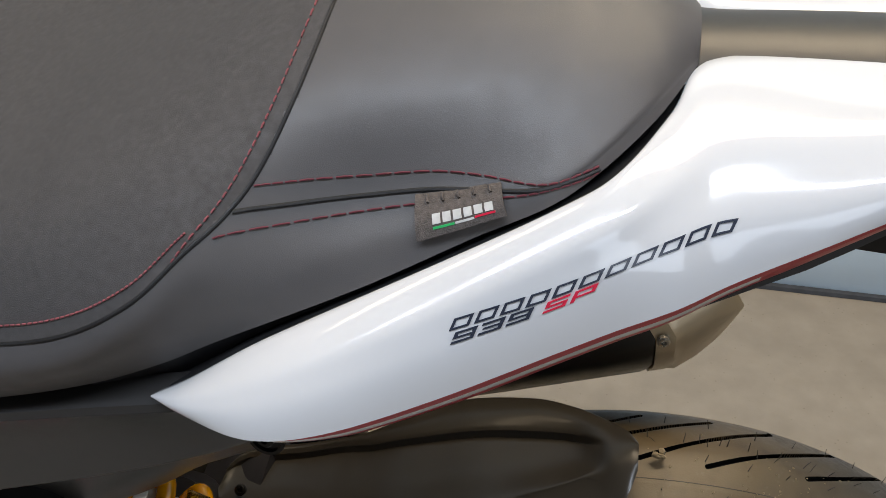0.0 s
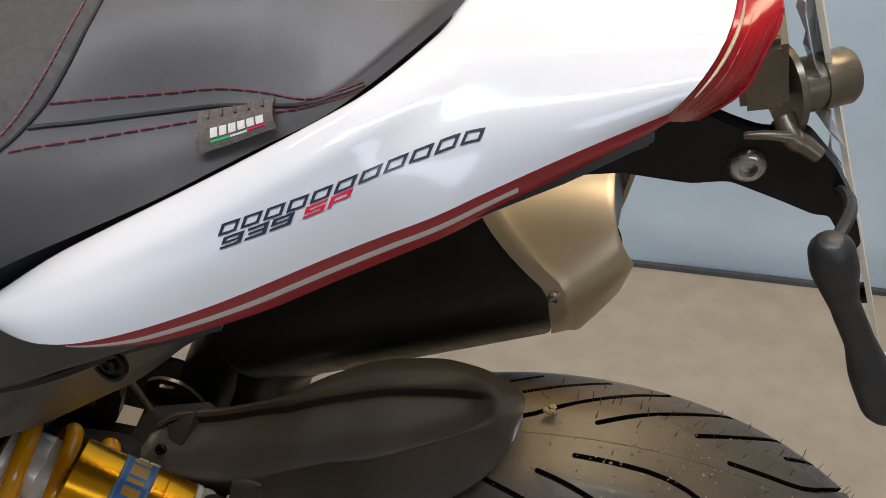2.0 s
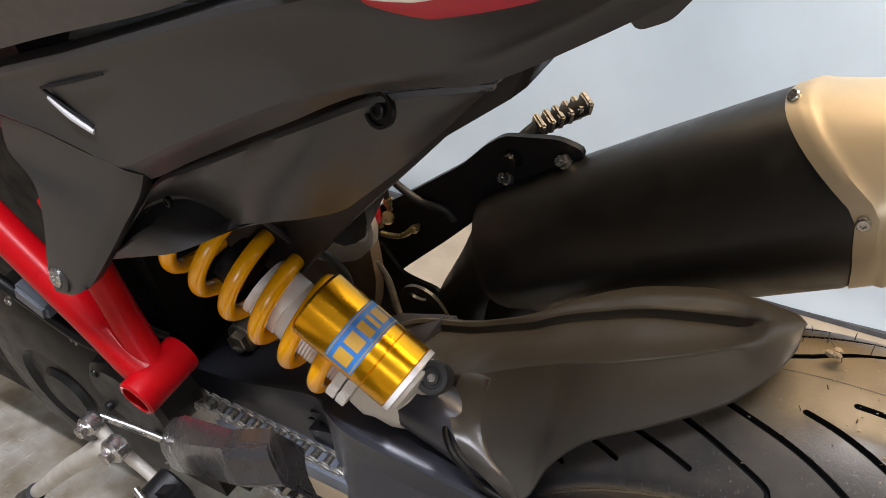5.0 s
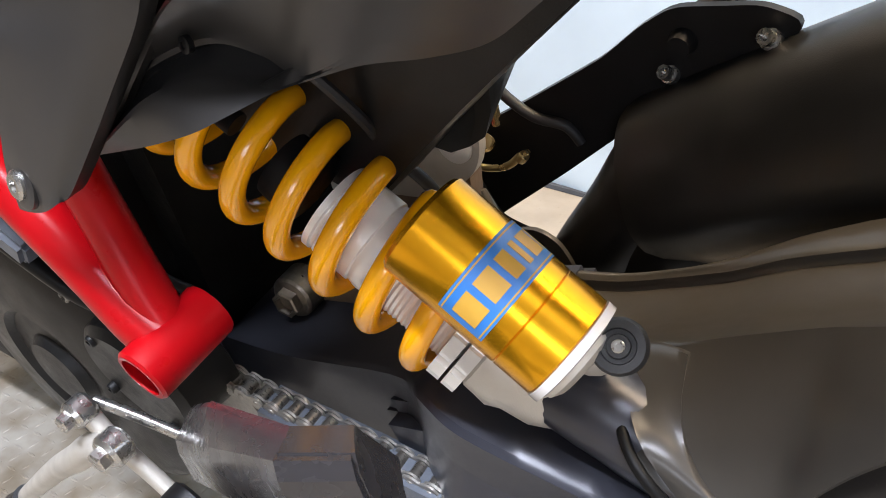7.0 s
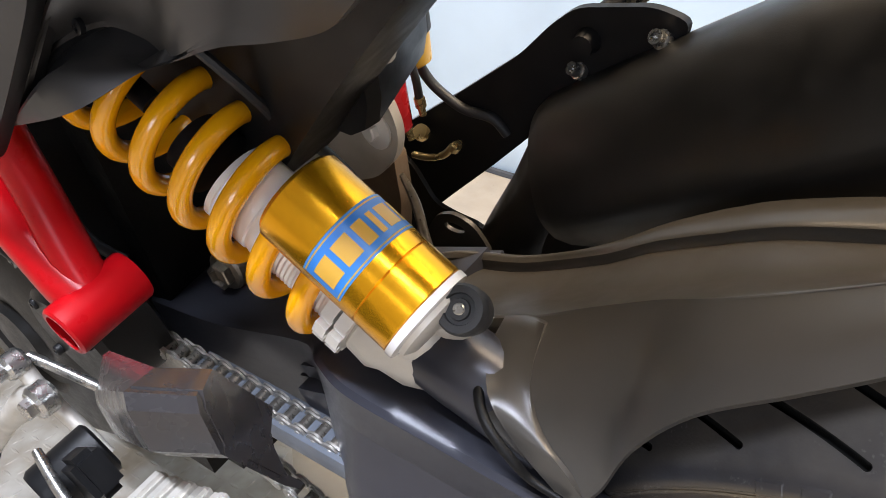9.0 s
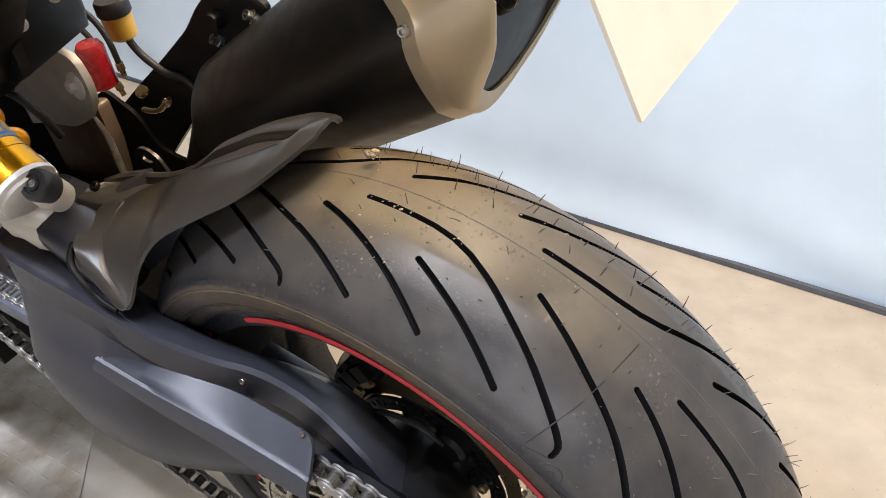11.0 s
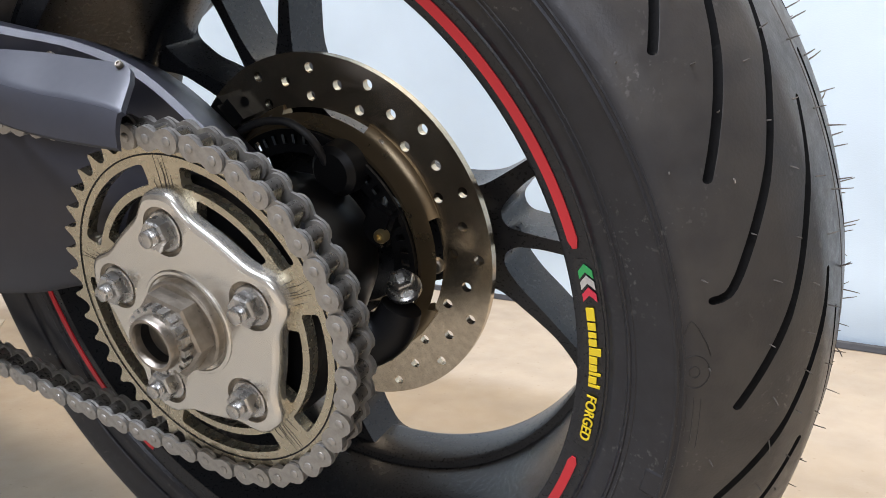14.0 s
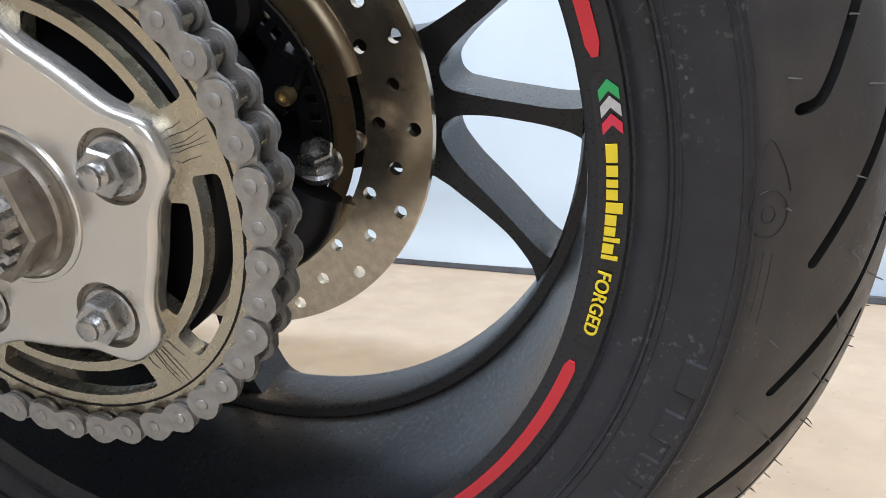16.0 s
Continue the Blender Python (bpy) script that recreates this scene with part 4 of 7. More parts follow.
for b_, e_, m_, d_, w in zip(*cols, deep):
    w = min(1, max(0, w))
    r = Vector((0, 0.016 * w, 0))
    rim0 = e_ + Vector((0, 0.002, 0.0015))
    face = Vector((e_.x, e_.y - 0.003, e_.z - 0.034))
    low = Vector((e_.x, (face.y + m_.y) / 2, min(face.z - 0.004, (face.z + m_.z) / 2)))
    loops.append([b_ + Vector((0, 0.020, -0.030)), b_ + Vector((0, 0.004, -0.006)), b_, b_.lerp(e_, 0.5) + Vector((0, 0, 0.002)), rim0, e_ + Vector((0, -0.002, -0.002)), face.lerp(e_, 0.5), face, face + r + Vector((0, 0, -0.003)), low + r, m_ + r * 0.7, m_.lerp(d_, 0.6) + Vector((0, -0.003, 0)), d_, d_ + Vector((0, 0.006, -0.006)), d_ + Vector((0, 0.045, -0.004)), d_ + Vector((0, 0.05, 0.03))])
skin(bm, loops)
arm = part("swingarm", bm, M_SWING, bike, "graphite painted single-sided swingarm", smooth=42)
screw("arm_screw", arm, (-0.100, -0.099, 0.150), (0.2, -0.8, 0.5), 0.0026, 0.0014, M_WORN)
# the bridge that joins the arm to its far side, ahead of the tyre
bm = bmesh.new()
block(bm, (-0.395, -0.02, 0.132), (0.10, 0.17, 0.085), Matrix.Rotation(-0.35, 3, "Y"), 0.012)
part("arm_bridge", bm, M_SWING, arm)
# the web behind the recess
bm = bmesh.new()
tube(bm, [(-0.13, -0.062, 0.120), (-0.08, -0.055, 0.090), (-0.045, -0.052, 0.055), (-0.01, -0.05, 0.02)], [0.022, 0.024, 0.028, 0.030], 16, 20)
part("inner_web", bm, M_SWING, arm)

# ---- chain guard: a flat top, a rolled lip and a side face ----
inner = spline([(-0.200, -0.136, 0.168), (-0.150, -0.124, 0.162), (-0.095, -0.112, 0.155), (-0.050, -0.110, 0.149), (-0.019, -0.111, 0.145), (-0.010, -0.118, 0.138)], 30)
lip = spline([(-0.210, -0.152, 0.176), (-0.150, -0.147, 0.160), (-0.082, -0.138, 0.139), (-0.040, -0.136, 0.132), (-0.012, -0.135, 0.127), (-0.004, -0.135, 0.124)], 30)
foot = spline([(-0.215, -0.157, 0.164), (-0.150, -0.152, 0.141), (-0.089, -0.145, 0.120), (-0.050, -0.144, 0.113), (-0.012, -0.143, 0.109), (-0.004, -0.142, 0.108)], 30)
bm = bmesh.new()
shell(bm, [[a, a.lerp(b, 0.55), a.lerp(b, 0.85), b + Vector((0, 0.002, 0.0012)), b + Vector((0, -0.001, 0.0008)), b + Vector((0, -0.003, -0.002)), b.lerp(d, 0.5) + Vector((0, -0.002, 0)), d] for a, b, d in zip(inner, lip, foot)], (0, 0.0022, -0.0025))
guard = part("chain_guard", bm, M_GUARD, bike, "dark grey chain guard over the upper run", smooth=40)
screw("guard_rivet", guard, (-0.022, -0.113, 0.146), (0.2, -0.6, 0.7), 0.0022, 0.0012, M_WORN)

# ---- shock absorber ----
SA = Vector((0.835, -0.015, -0.550)).normalized()      # along the damper, to its lower end
SC = Vector((-0.456, -0.082, 0.3185))                   # a point on its axis


def along(s, off=(0, 0, 0)):
    return SC + SA * s + Vector(off)


bm = bmesh.new()
turned(bm, along(-0.17), SA, [(0, 0.010), (0.03, 0.016), (0.034, 0.024), (0.05, 0.024), (0.052, 0.008), (0.10, 0.008)], 32)
turned(bm, along(-0.035), SA, [(0, 0.021), (0.024, 0.023), (0.026, 0.015)], 32)
damper = part("shock_absorber", bm, M_DARK, bike, "gold and yellow rear shock absorber with remote reservoir")
bm = bmesh.new()
prof = [(0, 0.018), (0.002, 0.0275), (0.006, 0.0275), (0.007, 0.026), (0.010, 0.0275), (0.012, 0.026), (0.015, 0.0275), (0.034, 0.0275), (0.035, 0.0262), (0.040, 0.0275), (0.052, 0.0275)]
for k in range(36):
    prof += [(0.053 + 0.0016 * k, 0.0262 if k % 2 else 0.0272)]
prof += [(0.112, 0.020)]
turned(bm, along(0.002), SA, prof, 40)
part("damper_body", bm, M_ALU, damper, "turned aluminium damper body with fine thread")
# the spring
TURNS, R_COIL, R_WIRE = 6.2, 0.0368, 0.0076
pts = []
for k in range(int(TURNS * 40) + 1):
    u = k / (TURNS * 40)
    a = 2 * math.pi * TURNS * u + 2.2
    e = SA.orthogonal().normalized()
    f = SA.cross(e)
    s = -0.105 + 0.203 * u
    pts.append(along(s) + (e * math.cos(a) + f * math.sin(a)) * R_COIL)
bm = bmesh.new()
tube(bm, pts, R_WIRE, 16)
part("coil_spring", bm, M_SPRING, damper, "yellow painted coil spring")
for s, w in ((0.104, 0.0085), (0.1145, 0.0085)):
    bm = bmesh.new()
    out = []
    for k in range(12):
        a, st = 2 * math.pi * k / 12, 2 * math.pi / 12
        out += [(r * math.cos(a + u * st), r * math.sin(a + u * st)) for u, r in ((0.0, 0.0375), (0.62, 0.0375), (0.66, 0.0335), (0.96, 0.0335))]
    e = SA.orthogonal().normalized()
    f = SA.cross(e)
    plate(bm, out, [], lambda u, v, w2, s=s: along(s + w2) + e * u + f * v, 0.0, w)
    part("preload_ring", bm, M_ALU, damper, "notched aluminium preload ring", smooth=25)
bm = bmesh.new()
turned(bm, along(0.121), SA, [(0, 0.026), (0.004, 0.030), (0.02, 0.031), (0.028, 0.027), (0.045, 0.024), (0.056, 0.018), (0.06, 0.0)], 32)
tube(bm, [along(0.128, (0, -0.002, 0.004)), along(0.150, (0, -0.003, 0.012)), along(0.166, (0, -0.001, 0.018)), along(0.180, (0, 0.002, 0.022))], [0.021, 0.0215, 0.019, 0.013], 22, 20)
part("shock_foot", bm, M_CAST, damper, "cast aluminium lower shock mount")
# the gas reservoir beside it
RA = Vector((0.835, -0.034, -0.548)).normalized()
RT = Vector((-0.372, -0.100, 0.344))
bm = bmesh.new()
turned(bm, RT, RA, [(0, 0.0), (0, 0.0270), (0.0025, 0.0290), (0.070, 0.0290), (0.0706, 0.0284), (0.0712, 0.0290), (0.093, 0.0290), (0.094, 0.0275)], 56)
res = part("gas_reservoir", bm, M_GOLD, bike, "gold anodised shock reservoir with a blue label")
bm = bmesh.new()
turned(bm, RT + RA * 0.0935, RA, [(0, 0.0265), (0.0005, 0.0296), (0.005, 0.0296), (0.006, 0.0265)], 56)
part("end_ring", bm, M_STRIPEWHITE, res, "white end ring")
bm = bmesh.new()
turned(bm, RT + RA * 0.0985, RA, [(0, 0.0250), (0.004, 0.0240), (0.007, 0.0190), (0.008, 0.0)], 36)
tube(bm, [RT + RA * 0.098 + Vector((0, 0.010, 0.0)), RT + RA * 0.103 + Vector((-0.004, 0.018, -0.010)), RT + RA * 0.106 + Vector((-0.008, 0.026, -0.020))], [0.014, 0.015, 0.013], 20, 10)
part("reservoir_foot", bm, M_CAST, res)
KN = Vector((0.2, -0.62, 0.74)).normalized()
bm = bmesh.new()
turned(bm, Vector((-0.268, -0.100, 0.302)), KN, [(-0.014, 0.0125), (-0.002, 0.0136), (0.003, 0.0136), (0.0058, 0.0122), (0.0062, 0.0085), (0.0046, 0.0080), (0.0046, 0.0058), (0.0064, 0.0054), (0.0066, 0.0)], 40)
knob = part("adjuster_knob", bm, M_RUBBER, res, "black rubber adjuster cap")
screw("knob_screw", knob, Vector((-0.268, -0.100, 0.302)) + KN * 0.0062, KN, 0.0032, 0.0014, M_STEEL)


def on_reservoir(s, deg, lift=0.0291):
    """A place on the reservoir: s along it, degrees round it from the side that faces left and up."""
    e = (Vector((0.46, -0.58, 0.67)) - RA * Vector((0.46, -0.58, 0.67)).dot(RA)).normalized()
    f = RA.cross(e)
    a = radians(deg)
    return RT + RA * s + (e * math.cos(a) + f * math.sin(a)) * lift


def wrap(bm, s0, s1, d0, d1, lift, n=14):
    rows = [[on_reservoir(s, d, lift) for s in (s0, s1)] for d in np.linspace(d0, d1, n)]
    back = [[on_reservoir(s, d, lift - 0.0004) for s in (s1, s0)] for d in np.linspace(d0, d1, n)]
    return skin(bm, [a + b for a, b in zip(rows, back)])


bm = bmesh.new()
wrap(bm, 0.034, 0.0605, -100, 55, 0.0293, 40)
label = part("reservoir_label", bm, M_BLUE, res, "blue label with plain gold bars")
for d0, d1 in ((-95, -78), (-72, -51), (-45, -38), (-31, -17), (-10, 12), (20, 46)):
    bm = bmesh.new()
    wrap(bm, 0.0405, 0.0545, d0, d1, 0.0295, 6)
    part("label_bar", bm, M_LABELGOLD, label)
for s in (0.0358, 0.0588):
    bm = bmesh.new()
    wrap(bm, s - 0.0004, s + 0.0004, -98, 53, 0.0295, 30)
    part("label_line", bm, M_LABELGOLD, label)

# ---- hugger over the tyre ----
# stations from the screwed tongue to the rear tip: x, then y and z of the left lip, the crease, the ridge behind the dish, and the right edge
HUG = [(-0.414, -0.003, 0.182, -0.002, 0.1850, 0.018, 0.1800, 0.020, 0.178), (-0.407, -0.018, 0.180, -0.015, 0.1880, 0.030, 0.1790, 0.040, 0.174), (-0.390, -0.029, 0.188, -0.025, 0.1970, 0.039, 0.1800, 0.051, 0.175), (-0.342, -0.040, 0.203, -0.036, 0.2145, 0.046, 0.1880, 0.058, 0.183),
       (-0.305, -0.046, 0.216, -0.041, 0.2270, 0.049, 0.2030, 0.060, 0.199), (-0.282, -0.056, 0.222, -0.042, 0.2380, 0.047, 0.2165, 0.060, 0.213), (-0.262, -0.104, 0.228, -0.0425, 0.2480, 0.044, 0.2300, 0.062, 0.226), (-0.233, -0.112, 0.214, -0.0402, 0.2632, 0.0415, 0.2515, 0.068, 0.246), (-0.203, -0.115, 0.206, -0.038, 0.2782, 0.041, 0.2680, 0.074, 0.262), (-0.190, -0.111, 0.215, -0.037, 0.2848, 0.0408, 0.2745, 0.076, 0.268),
       (-0.176, -0.100, 0.247, -0.0368, 0.2922, 0.0405, 0.2822, 0.077, 0.275), (-0.150, -0.089, 0.278, -0.0366, 0.3062, 0.039, 0.2945, 0.075, 0.287), (-0.111, -0.0765, 0.3015, -0.0265, 0.3205, 0.0355, 0.3090, 0.068, 0.305), (-0.081, -0.0635, 0.3165, -0.0185, 0.3325, 0.030, 0.3215, 0.057, 0.317), (-0.062, -0.054, 0.3280, -0.0115, 0.3420, 0.016, 0.3380, 0.046, 0.327),
       (-0.050, -0.044, 0.3365, -0.006, 0.3485, 0.000, 0.3480, 0.036, 0.335), (-0.039, -0.030, 0.3445, -0.002, 0.3515, 0.003, 0.3515, 0.026, 0.3425), (-0.032, -0.010, 0.3500, 0.002, 0.3525, 0.005, 0.3525, 0.014, 0.3490)]
DISH = [0, 0.6, 1, 1, 1, 1, 1, 1, 1, 1, 1, 1, 1, 1, 0.7, 0, 0, 0]
bm = bmesh.new()
lips = [spline([(s[0], s[k], s[k + 1]) for s in HUG], 102) for k in (1, 3, 5, 7)]
grid = []
for n_, (a, b, r, d) in enumerate(zip(*lips)):
    dip = float(np.interp(n_ / 102 * 17, range(18), DISH))
    wall = min(1.0, (b - a).length / 0.05)
    foot = r + Vector((0, -0.0035, -0.0075)) * dip
    side = spline([a, a.lerp(b, 0.5) + Vector((0, -0.007, 0.003)) * wall, b + Vector((0, -0.0012, -0.0006)), b], 14)
    floor_ = spline([b, b.lerp(foot, 0.08) + Vector((0, 0, 0.0004)), b.lerp(foot, 0.5) + Vector((0, 0, -0.003)) * dip, b.lerp(foot, 0.9), foot], 16)
    brow = [foot.lerp(r, 0.55) + Vector((0, 0.0008, 0)) * dip, r + Vector((0, -0.0005, -0.0005)), r + Vector((0, 0.0015, 0.0006))]
    over = spline([r + Vector((0, 0.0015, 0.0006)), r.lerp(d, 0.40) + Vector((0, 0, 0.0040)), r.lerp(d, 0.75) + Vector((0, 0, 0.0032)), d, d + Vector((0, 0.001, -0.006)) * min(1.0, (102 - n_) / 30)], 14)
    row = side[:-1] + floor_ + brow + over[1:]
    # towards the tip the dish closes and the leaf becomes one smooth arch
    w = min(1.0, max(0.0, (n_ / 102 * 17 - 13.2) / 1.9))
    w = w * w * (3 - 2 * w)
    arch = spline([a, a.lerp(b, 0.6) + Vector((0, 0, 0.001)), b.lerp(r, 0.5) + Vector((0, 0, 0.0005)), r.lerp(d, 0.5) + Vector((0, 0, 0.003)), d], len(row) - 1)
    grid.append([p.lerp(q, w) for p, q in zip(row, arch)])
shell(bm, grid, (0, 0.001, -0.0035))
hugger = part("hugger", bm, M_HUGGER, bike, "black plastic hugger over the rear tyre", smooth=42)
# the upright tab behind the tongue, with a slot through it
bm = bmesh.new()
plate(bm, rounded([(-0.470, 0.118), (-0.463, 0.150), (-0.449, 0.170), (-0.430, 0.177), (-0.411, 0.170), (-0.399, 0.150), (-0.393, 0.118)], 0.02, 4), [[(-0.432 + 0.0105 * math.cos(a), 0.161 + 0.0048 * math.sin(a)) for a in np.linspace(0, 2 * math.pi, 17)[:-1]]], xz, 0.0830, 0.0870)
part("slotted_tab", bm, M_HUGGER, hugger, "upright plastic tab with a slot")
bm = bmesh.new()
leg = [[(-0.285, -0.047, 0.242), (-0.272, -0.046, 0.247), (-0.255, -0.050, 0.252)], [(-0.279, -0.072, 0.242), (-0.262, -0.076, 0.245), (-0.245, -0.084, 0.242)], [(-0.260, -0.103, 0.243), (-0.243, -0.104, 0.236), (-0.228, -0.104, 0.228)], [(-0.238, -0.112, 0.222), (-0.224, -0.112, 0.217), (-0.208, -0.112, 0.218)], [(-0.212, -0.116, 0.202), (-0.204, -0.116, 0.202), (-0.196, -0.115, 0.206)]]
shell(bm, [spline(r, 8) for r in zip(*[spline(c, 12) for c in zip(*leg)])], (0, 0.004, -0.002))
part("side_leg", bm, M_HUGGER, hugger)
# a near-black bar drawn along the dark gap at the leg's edge
bm = bmesh.new()
tube(bm, [(-0.284, -0.066, 0.240), (-0.277, -0.086, 0.238), (-0.266, -0.104, 0.236), (-0.252, -0.1155, 0.232), (-0.236, -0.1195, 0.220), (-0.226, -0.1190, 0.209), (-0.206, -0.1185, 0.203)], [0.0022, 0.0030, 0.0032, 0.0032, 0.0030, 0.0026, 0.0018], 10, 30)
part("leg_gap_bar", bm, M_PIT, hugger, "near-black bar along the dark gap beside the leg")
screw("hugger_screw", hugger, (-0.386, -0.006, 0.199), (0, -0.5, 0.85), 0.0055, 0.003, M_DARK)
screw("hugger_screw", hugger, (-0.238, -0.112, 0.176), (0, -0.8, 0.5), 0.0035, 0.002, M_ALU)

# ---- muffler ----
UA = Vector((0.866, -0.02, 0.5)).normalized()
UB = Vector((-0.5, 0.0, 0.866))


def muf(a, b, y):
    """A place by the muffler's own axes: along it, up across it, and to the right."""
    return Vector((UA.x * a + UB.x * b, y - 0.02 * (a - 0.1), UA.z * a + UB.z * b))


MUF = [(0.112, 0.270), (0.093, 0.305), (0.090, 0.340), (0.118, 0.385), (0.155, 0.411), (0.195, 0.410), (0.230, 0.385), (0.250, 0.335), (0.245, 0.285), (0.215, 0.256), (0.150, 0.250), (0.135, 0.253)]
MOUTH = [(0.128, 0.264), (0.122, 0.300), (0.119, 0.335), (0.124, 0.354), (0.140, 0.368), (0.165, 0.375), (0.195, 0.372), (0.220, 0.357), (0.238, 0.335), (0.236, 0.300), (0.222, 0.272), (0.190, 0.254), (0.155, 0.252)]


def muf_loop(scale, cy=0.175, cb=0.335, n=48):
    pts = spline([(cy + (y - cy) * scale, cb + (b - cb) * scale, 0) for y, b in MUF + MUF[:1]], n)[:-1]
    return [(p.x, p.y) for p in pts]


def slant(y, b):
    """How far back the seam of the end cap lies at a place of the section."""
    return np.interp(b, [0.25, 0.30, 0.345, 0.38, 0.415], [0.118, 0.150, 0.172, 0.150, 0.128]) if y < 0.18 else np.interp(b, [0.25, 0.415], [0.115, 0.130])


bm = bmesh.new()
body = []
for a, s in ((-0.237, 0.40), (-0.235, 0.70), (-0.228, 0.84), (-0.212, 0.90), (-0.150, 0.93), (0.0, 0.97)):
    body.append([muf(a, b, y) for y, b in muf_loop(s)])
body.append([muf(slant(y, b) - 0.006, b, y) for y, b in muf_loop(0.99)])
body.append([muf(slant(y, b) - 0.001, b, y) for y, b in muf_loop(0.975)])
skin(bm, body)
muffler = part("muffler", bm, M_MUFFLER, bike, "matt black silencer with a champagne end cap")


def mouth_loop(scale, sink, n=48):
    """The rim of the slanting outlet, drawn in by scale and sunk into the cap."""
    cy, cb = 0.178, 0.330
    pts = spline([(cy + (y - cy) * scale, cb + (b - cb) * scale, 0) for y, b in MOUTH + MOUTH[:1]], n)[:-1]
    back = lambda b: float(np.interp(b, (0.250, 0.265, 0.290, 0.323, 0.360, 0.386, 0.410), (0.146, 0.164, 0.205, 0.234, 0.236, 0.241, 0.252)))
    return [muf(back(p.y) - sink, p.y, p.x) for p in pts]


bm = bmesh.new()
seam = [muf(slant(y, b), b, y) for y, b in muf_loop(1.0)]
rim_ = mouth_loop(1.0, 0.0)
cap = [[muf(slant(y, b), b, y) for y, b in muf_loop(0.975)], seam]
# a flush band behind the seam, a step, and the dished sides that run to the outlet
for u in (0.0015, 0.009, 0.0165):
    cap.append([p + UA * u for p in seam])
band_ = [p + UA * 0.018 for p in seam]
for f, sink in ((0.02, -0.018), (0.12, -0.014), (0.32, -0.004), (0.58, 0.012), (0.80, 0.016), (0.94, 0.010)):
    row = []
    for p, q in zip(band_, rim_):
        v = p.lerp(q, f)
        off = v - muf(0.18, 0.330, 0.175)
        off -= UA * off.dot(UA)
        low = min(1.0, max(0.0, (-off.dot(UB) - 0.005) / 0.04))
        row.append(v + off * (sink * (1 - 0.7 * low) + 0.06 * low * math.sin(math.pi * f)))
    cap.append(row)
cap += [rim_, mouth_loop(0.97, -0.001), mouth_loop(0.93, 0.0), mouth_loop(0.91, 0.012), mouth_loop(0.89, 0.03), mouth_loop(0.02, 0.03)]
skin(bm, cap)
end = part("end_cap", bm, M_CAP, muffler, "champagne coloured cast end cap")
bm = bmesh.new()
skin(bm, [mouth_loop(0.915, 0.006), mouth_loop(0.86, 0.012), mouth_loop(0.70, 0.022), mouth_loop(0.02, 0.026)])
part("outlet_plate", bm, M_MUFFLER, end, "black outlet plate")
bm = bmesh.new()
turned(bm, muf(0.196, 0.322, 0.158), UA, [(0, 0.0140), (0.018, 0.0140), (0.020, 0.0132), (0.019, 0.0122), (-0.02, 0.0115)], 28)
part("tail_pipe", bm, M_DARK, end)
screw("cap_screw", end, Vector((-0.089, 0.164, 0.427)), (-0.4, -0.6, 0.7), 0.0052, 0.003)
screw("cap_screw", end, Vector((-0.018, 0.087, 0.383)), (0.1, -1, 0.1), 0.0052, 0.003)
# the header pipe that leaves the muffler
bm = bmesh.new()
tube(bm, [muf(-0.14, 0.330, 0.175), muf(-0.190, 0.325, 0.172), (-0.344, 0.172, 0.203), (-0.376, 0.164, 0.148), (-0.410, 0.155, 0.092), (-0.46, 0.13, 0.0)], [0.056, 0.058, 0.052, 0.049, 0.047, 0.040], 28, 28)
part("exhaust_pipe", bm, M_MUFFLER, muffler)
bm = bmesh.new()
tube(bm, [muf(-0.10, 0.320, 0.172), muf(-0.150, 0.300, 0.170), (-0.330, 0.160, 0.150), (-0.350, 0.150, 0.095), (-0.38, 0.13, 0.02)], [0.050, 0.054, 0.052, 0.047, 0.040], 24, 24)
part("collector", bm, M_MUFFLER, muffler)

# ---- the mount plate of the muffler with the right foot peg ----
bm = bmesh.new()
arm2 = rounded([(-0.64, 0.02), (-0.62, 0.130), (-0.555, 0.176), (-0.489, 0.221), (-0.418, 0.272), (-0.385, 0.304), (-0.362, 0.321), (-0.300, 0.330), (-0.272, 0.322), (-0.282, 0.300), (-0.350, 0.262), (-0.410, 0.200), (-0.460, 0.152), (-0.515, 0.102), (-0.56, 0.06)], 0.01, 3)
plate(bm, arm2, [], lambda u, v, w: Vector((u, w + 0.0 * v, v)), 0.183, 0.190)
mount = part("peg_plate", bm, M_DARK, bike, "black foot peg plate that carries the silencer")
for p, r in (((-0.292, 0.178, 0.309), 0.0075), ((-0.362, 0.180, 0.270), 0.0070)):
    bm = bmesh.new()
    turned(bm, p, (-0.25, -0.75, 0.6), [(-0.004, r), (0.001, r), (0.0015, r * 0.78), (0.009, r * 0.76), (0.009, r * 0.45), (0.004, r * 0.4), (0.004, 0)], 14)
    part("mount_bolt", bm, M_STEEL, mount, "plated socket bolt")
bm = bmesh.new()
turned(bm, (-0.353, 0.172, 0.296), (0, 1, 0), [(0, 0.0085), (0.006, 0.0095), (0.012, 0.011), (0.022, 0.011), (0.022, 0)], 20)
part("pivot_bolt", bm, M_DARK, mount)
bm = bmesh.new()
tube(bm, [(-0.345, 0.19, 0.312), (-0.330, 0.215, 0.322), (-0.300, 0.245, 0.330)], 0.0095, 12, 8)
peg = part("foot_peg", bm, M_DARK, bike, "folded black foot peg with worn grey ribs")
for k in range(6):
    bm = bmesh.new()
    block(bm, Vector((-0.334 + 0.0065 * k, 0.208 + 0.008 * k, 0.3235 + 0.0015 * k)), (0.0075, 0.022, 0.016), Matrix.Rotation(0.3, 3, "Y") @ Matrix.Rotation(0.9, 3, "Z"), 0.002)
    part("peg_rib", bm, M_WORN, peg)

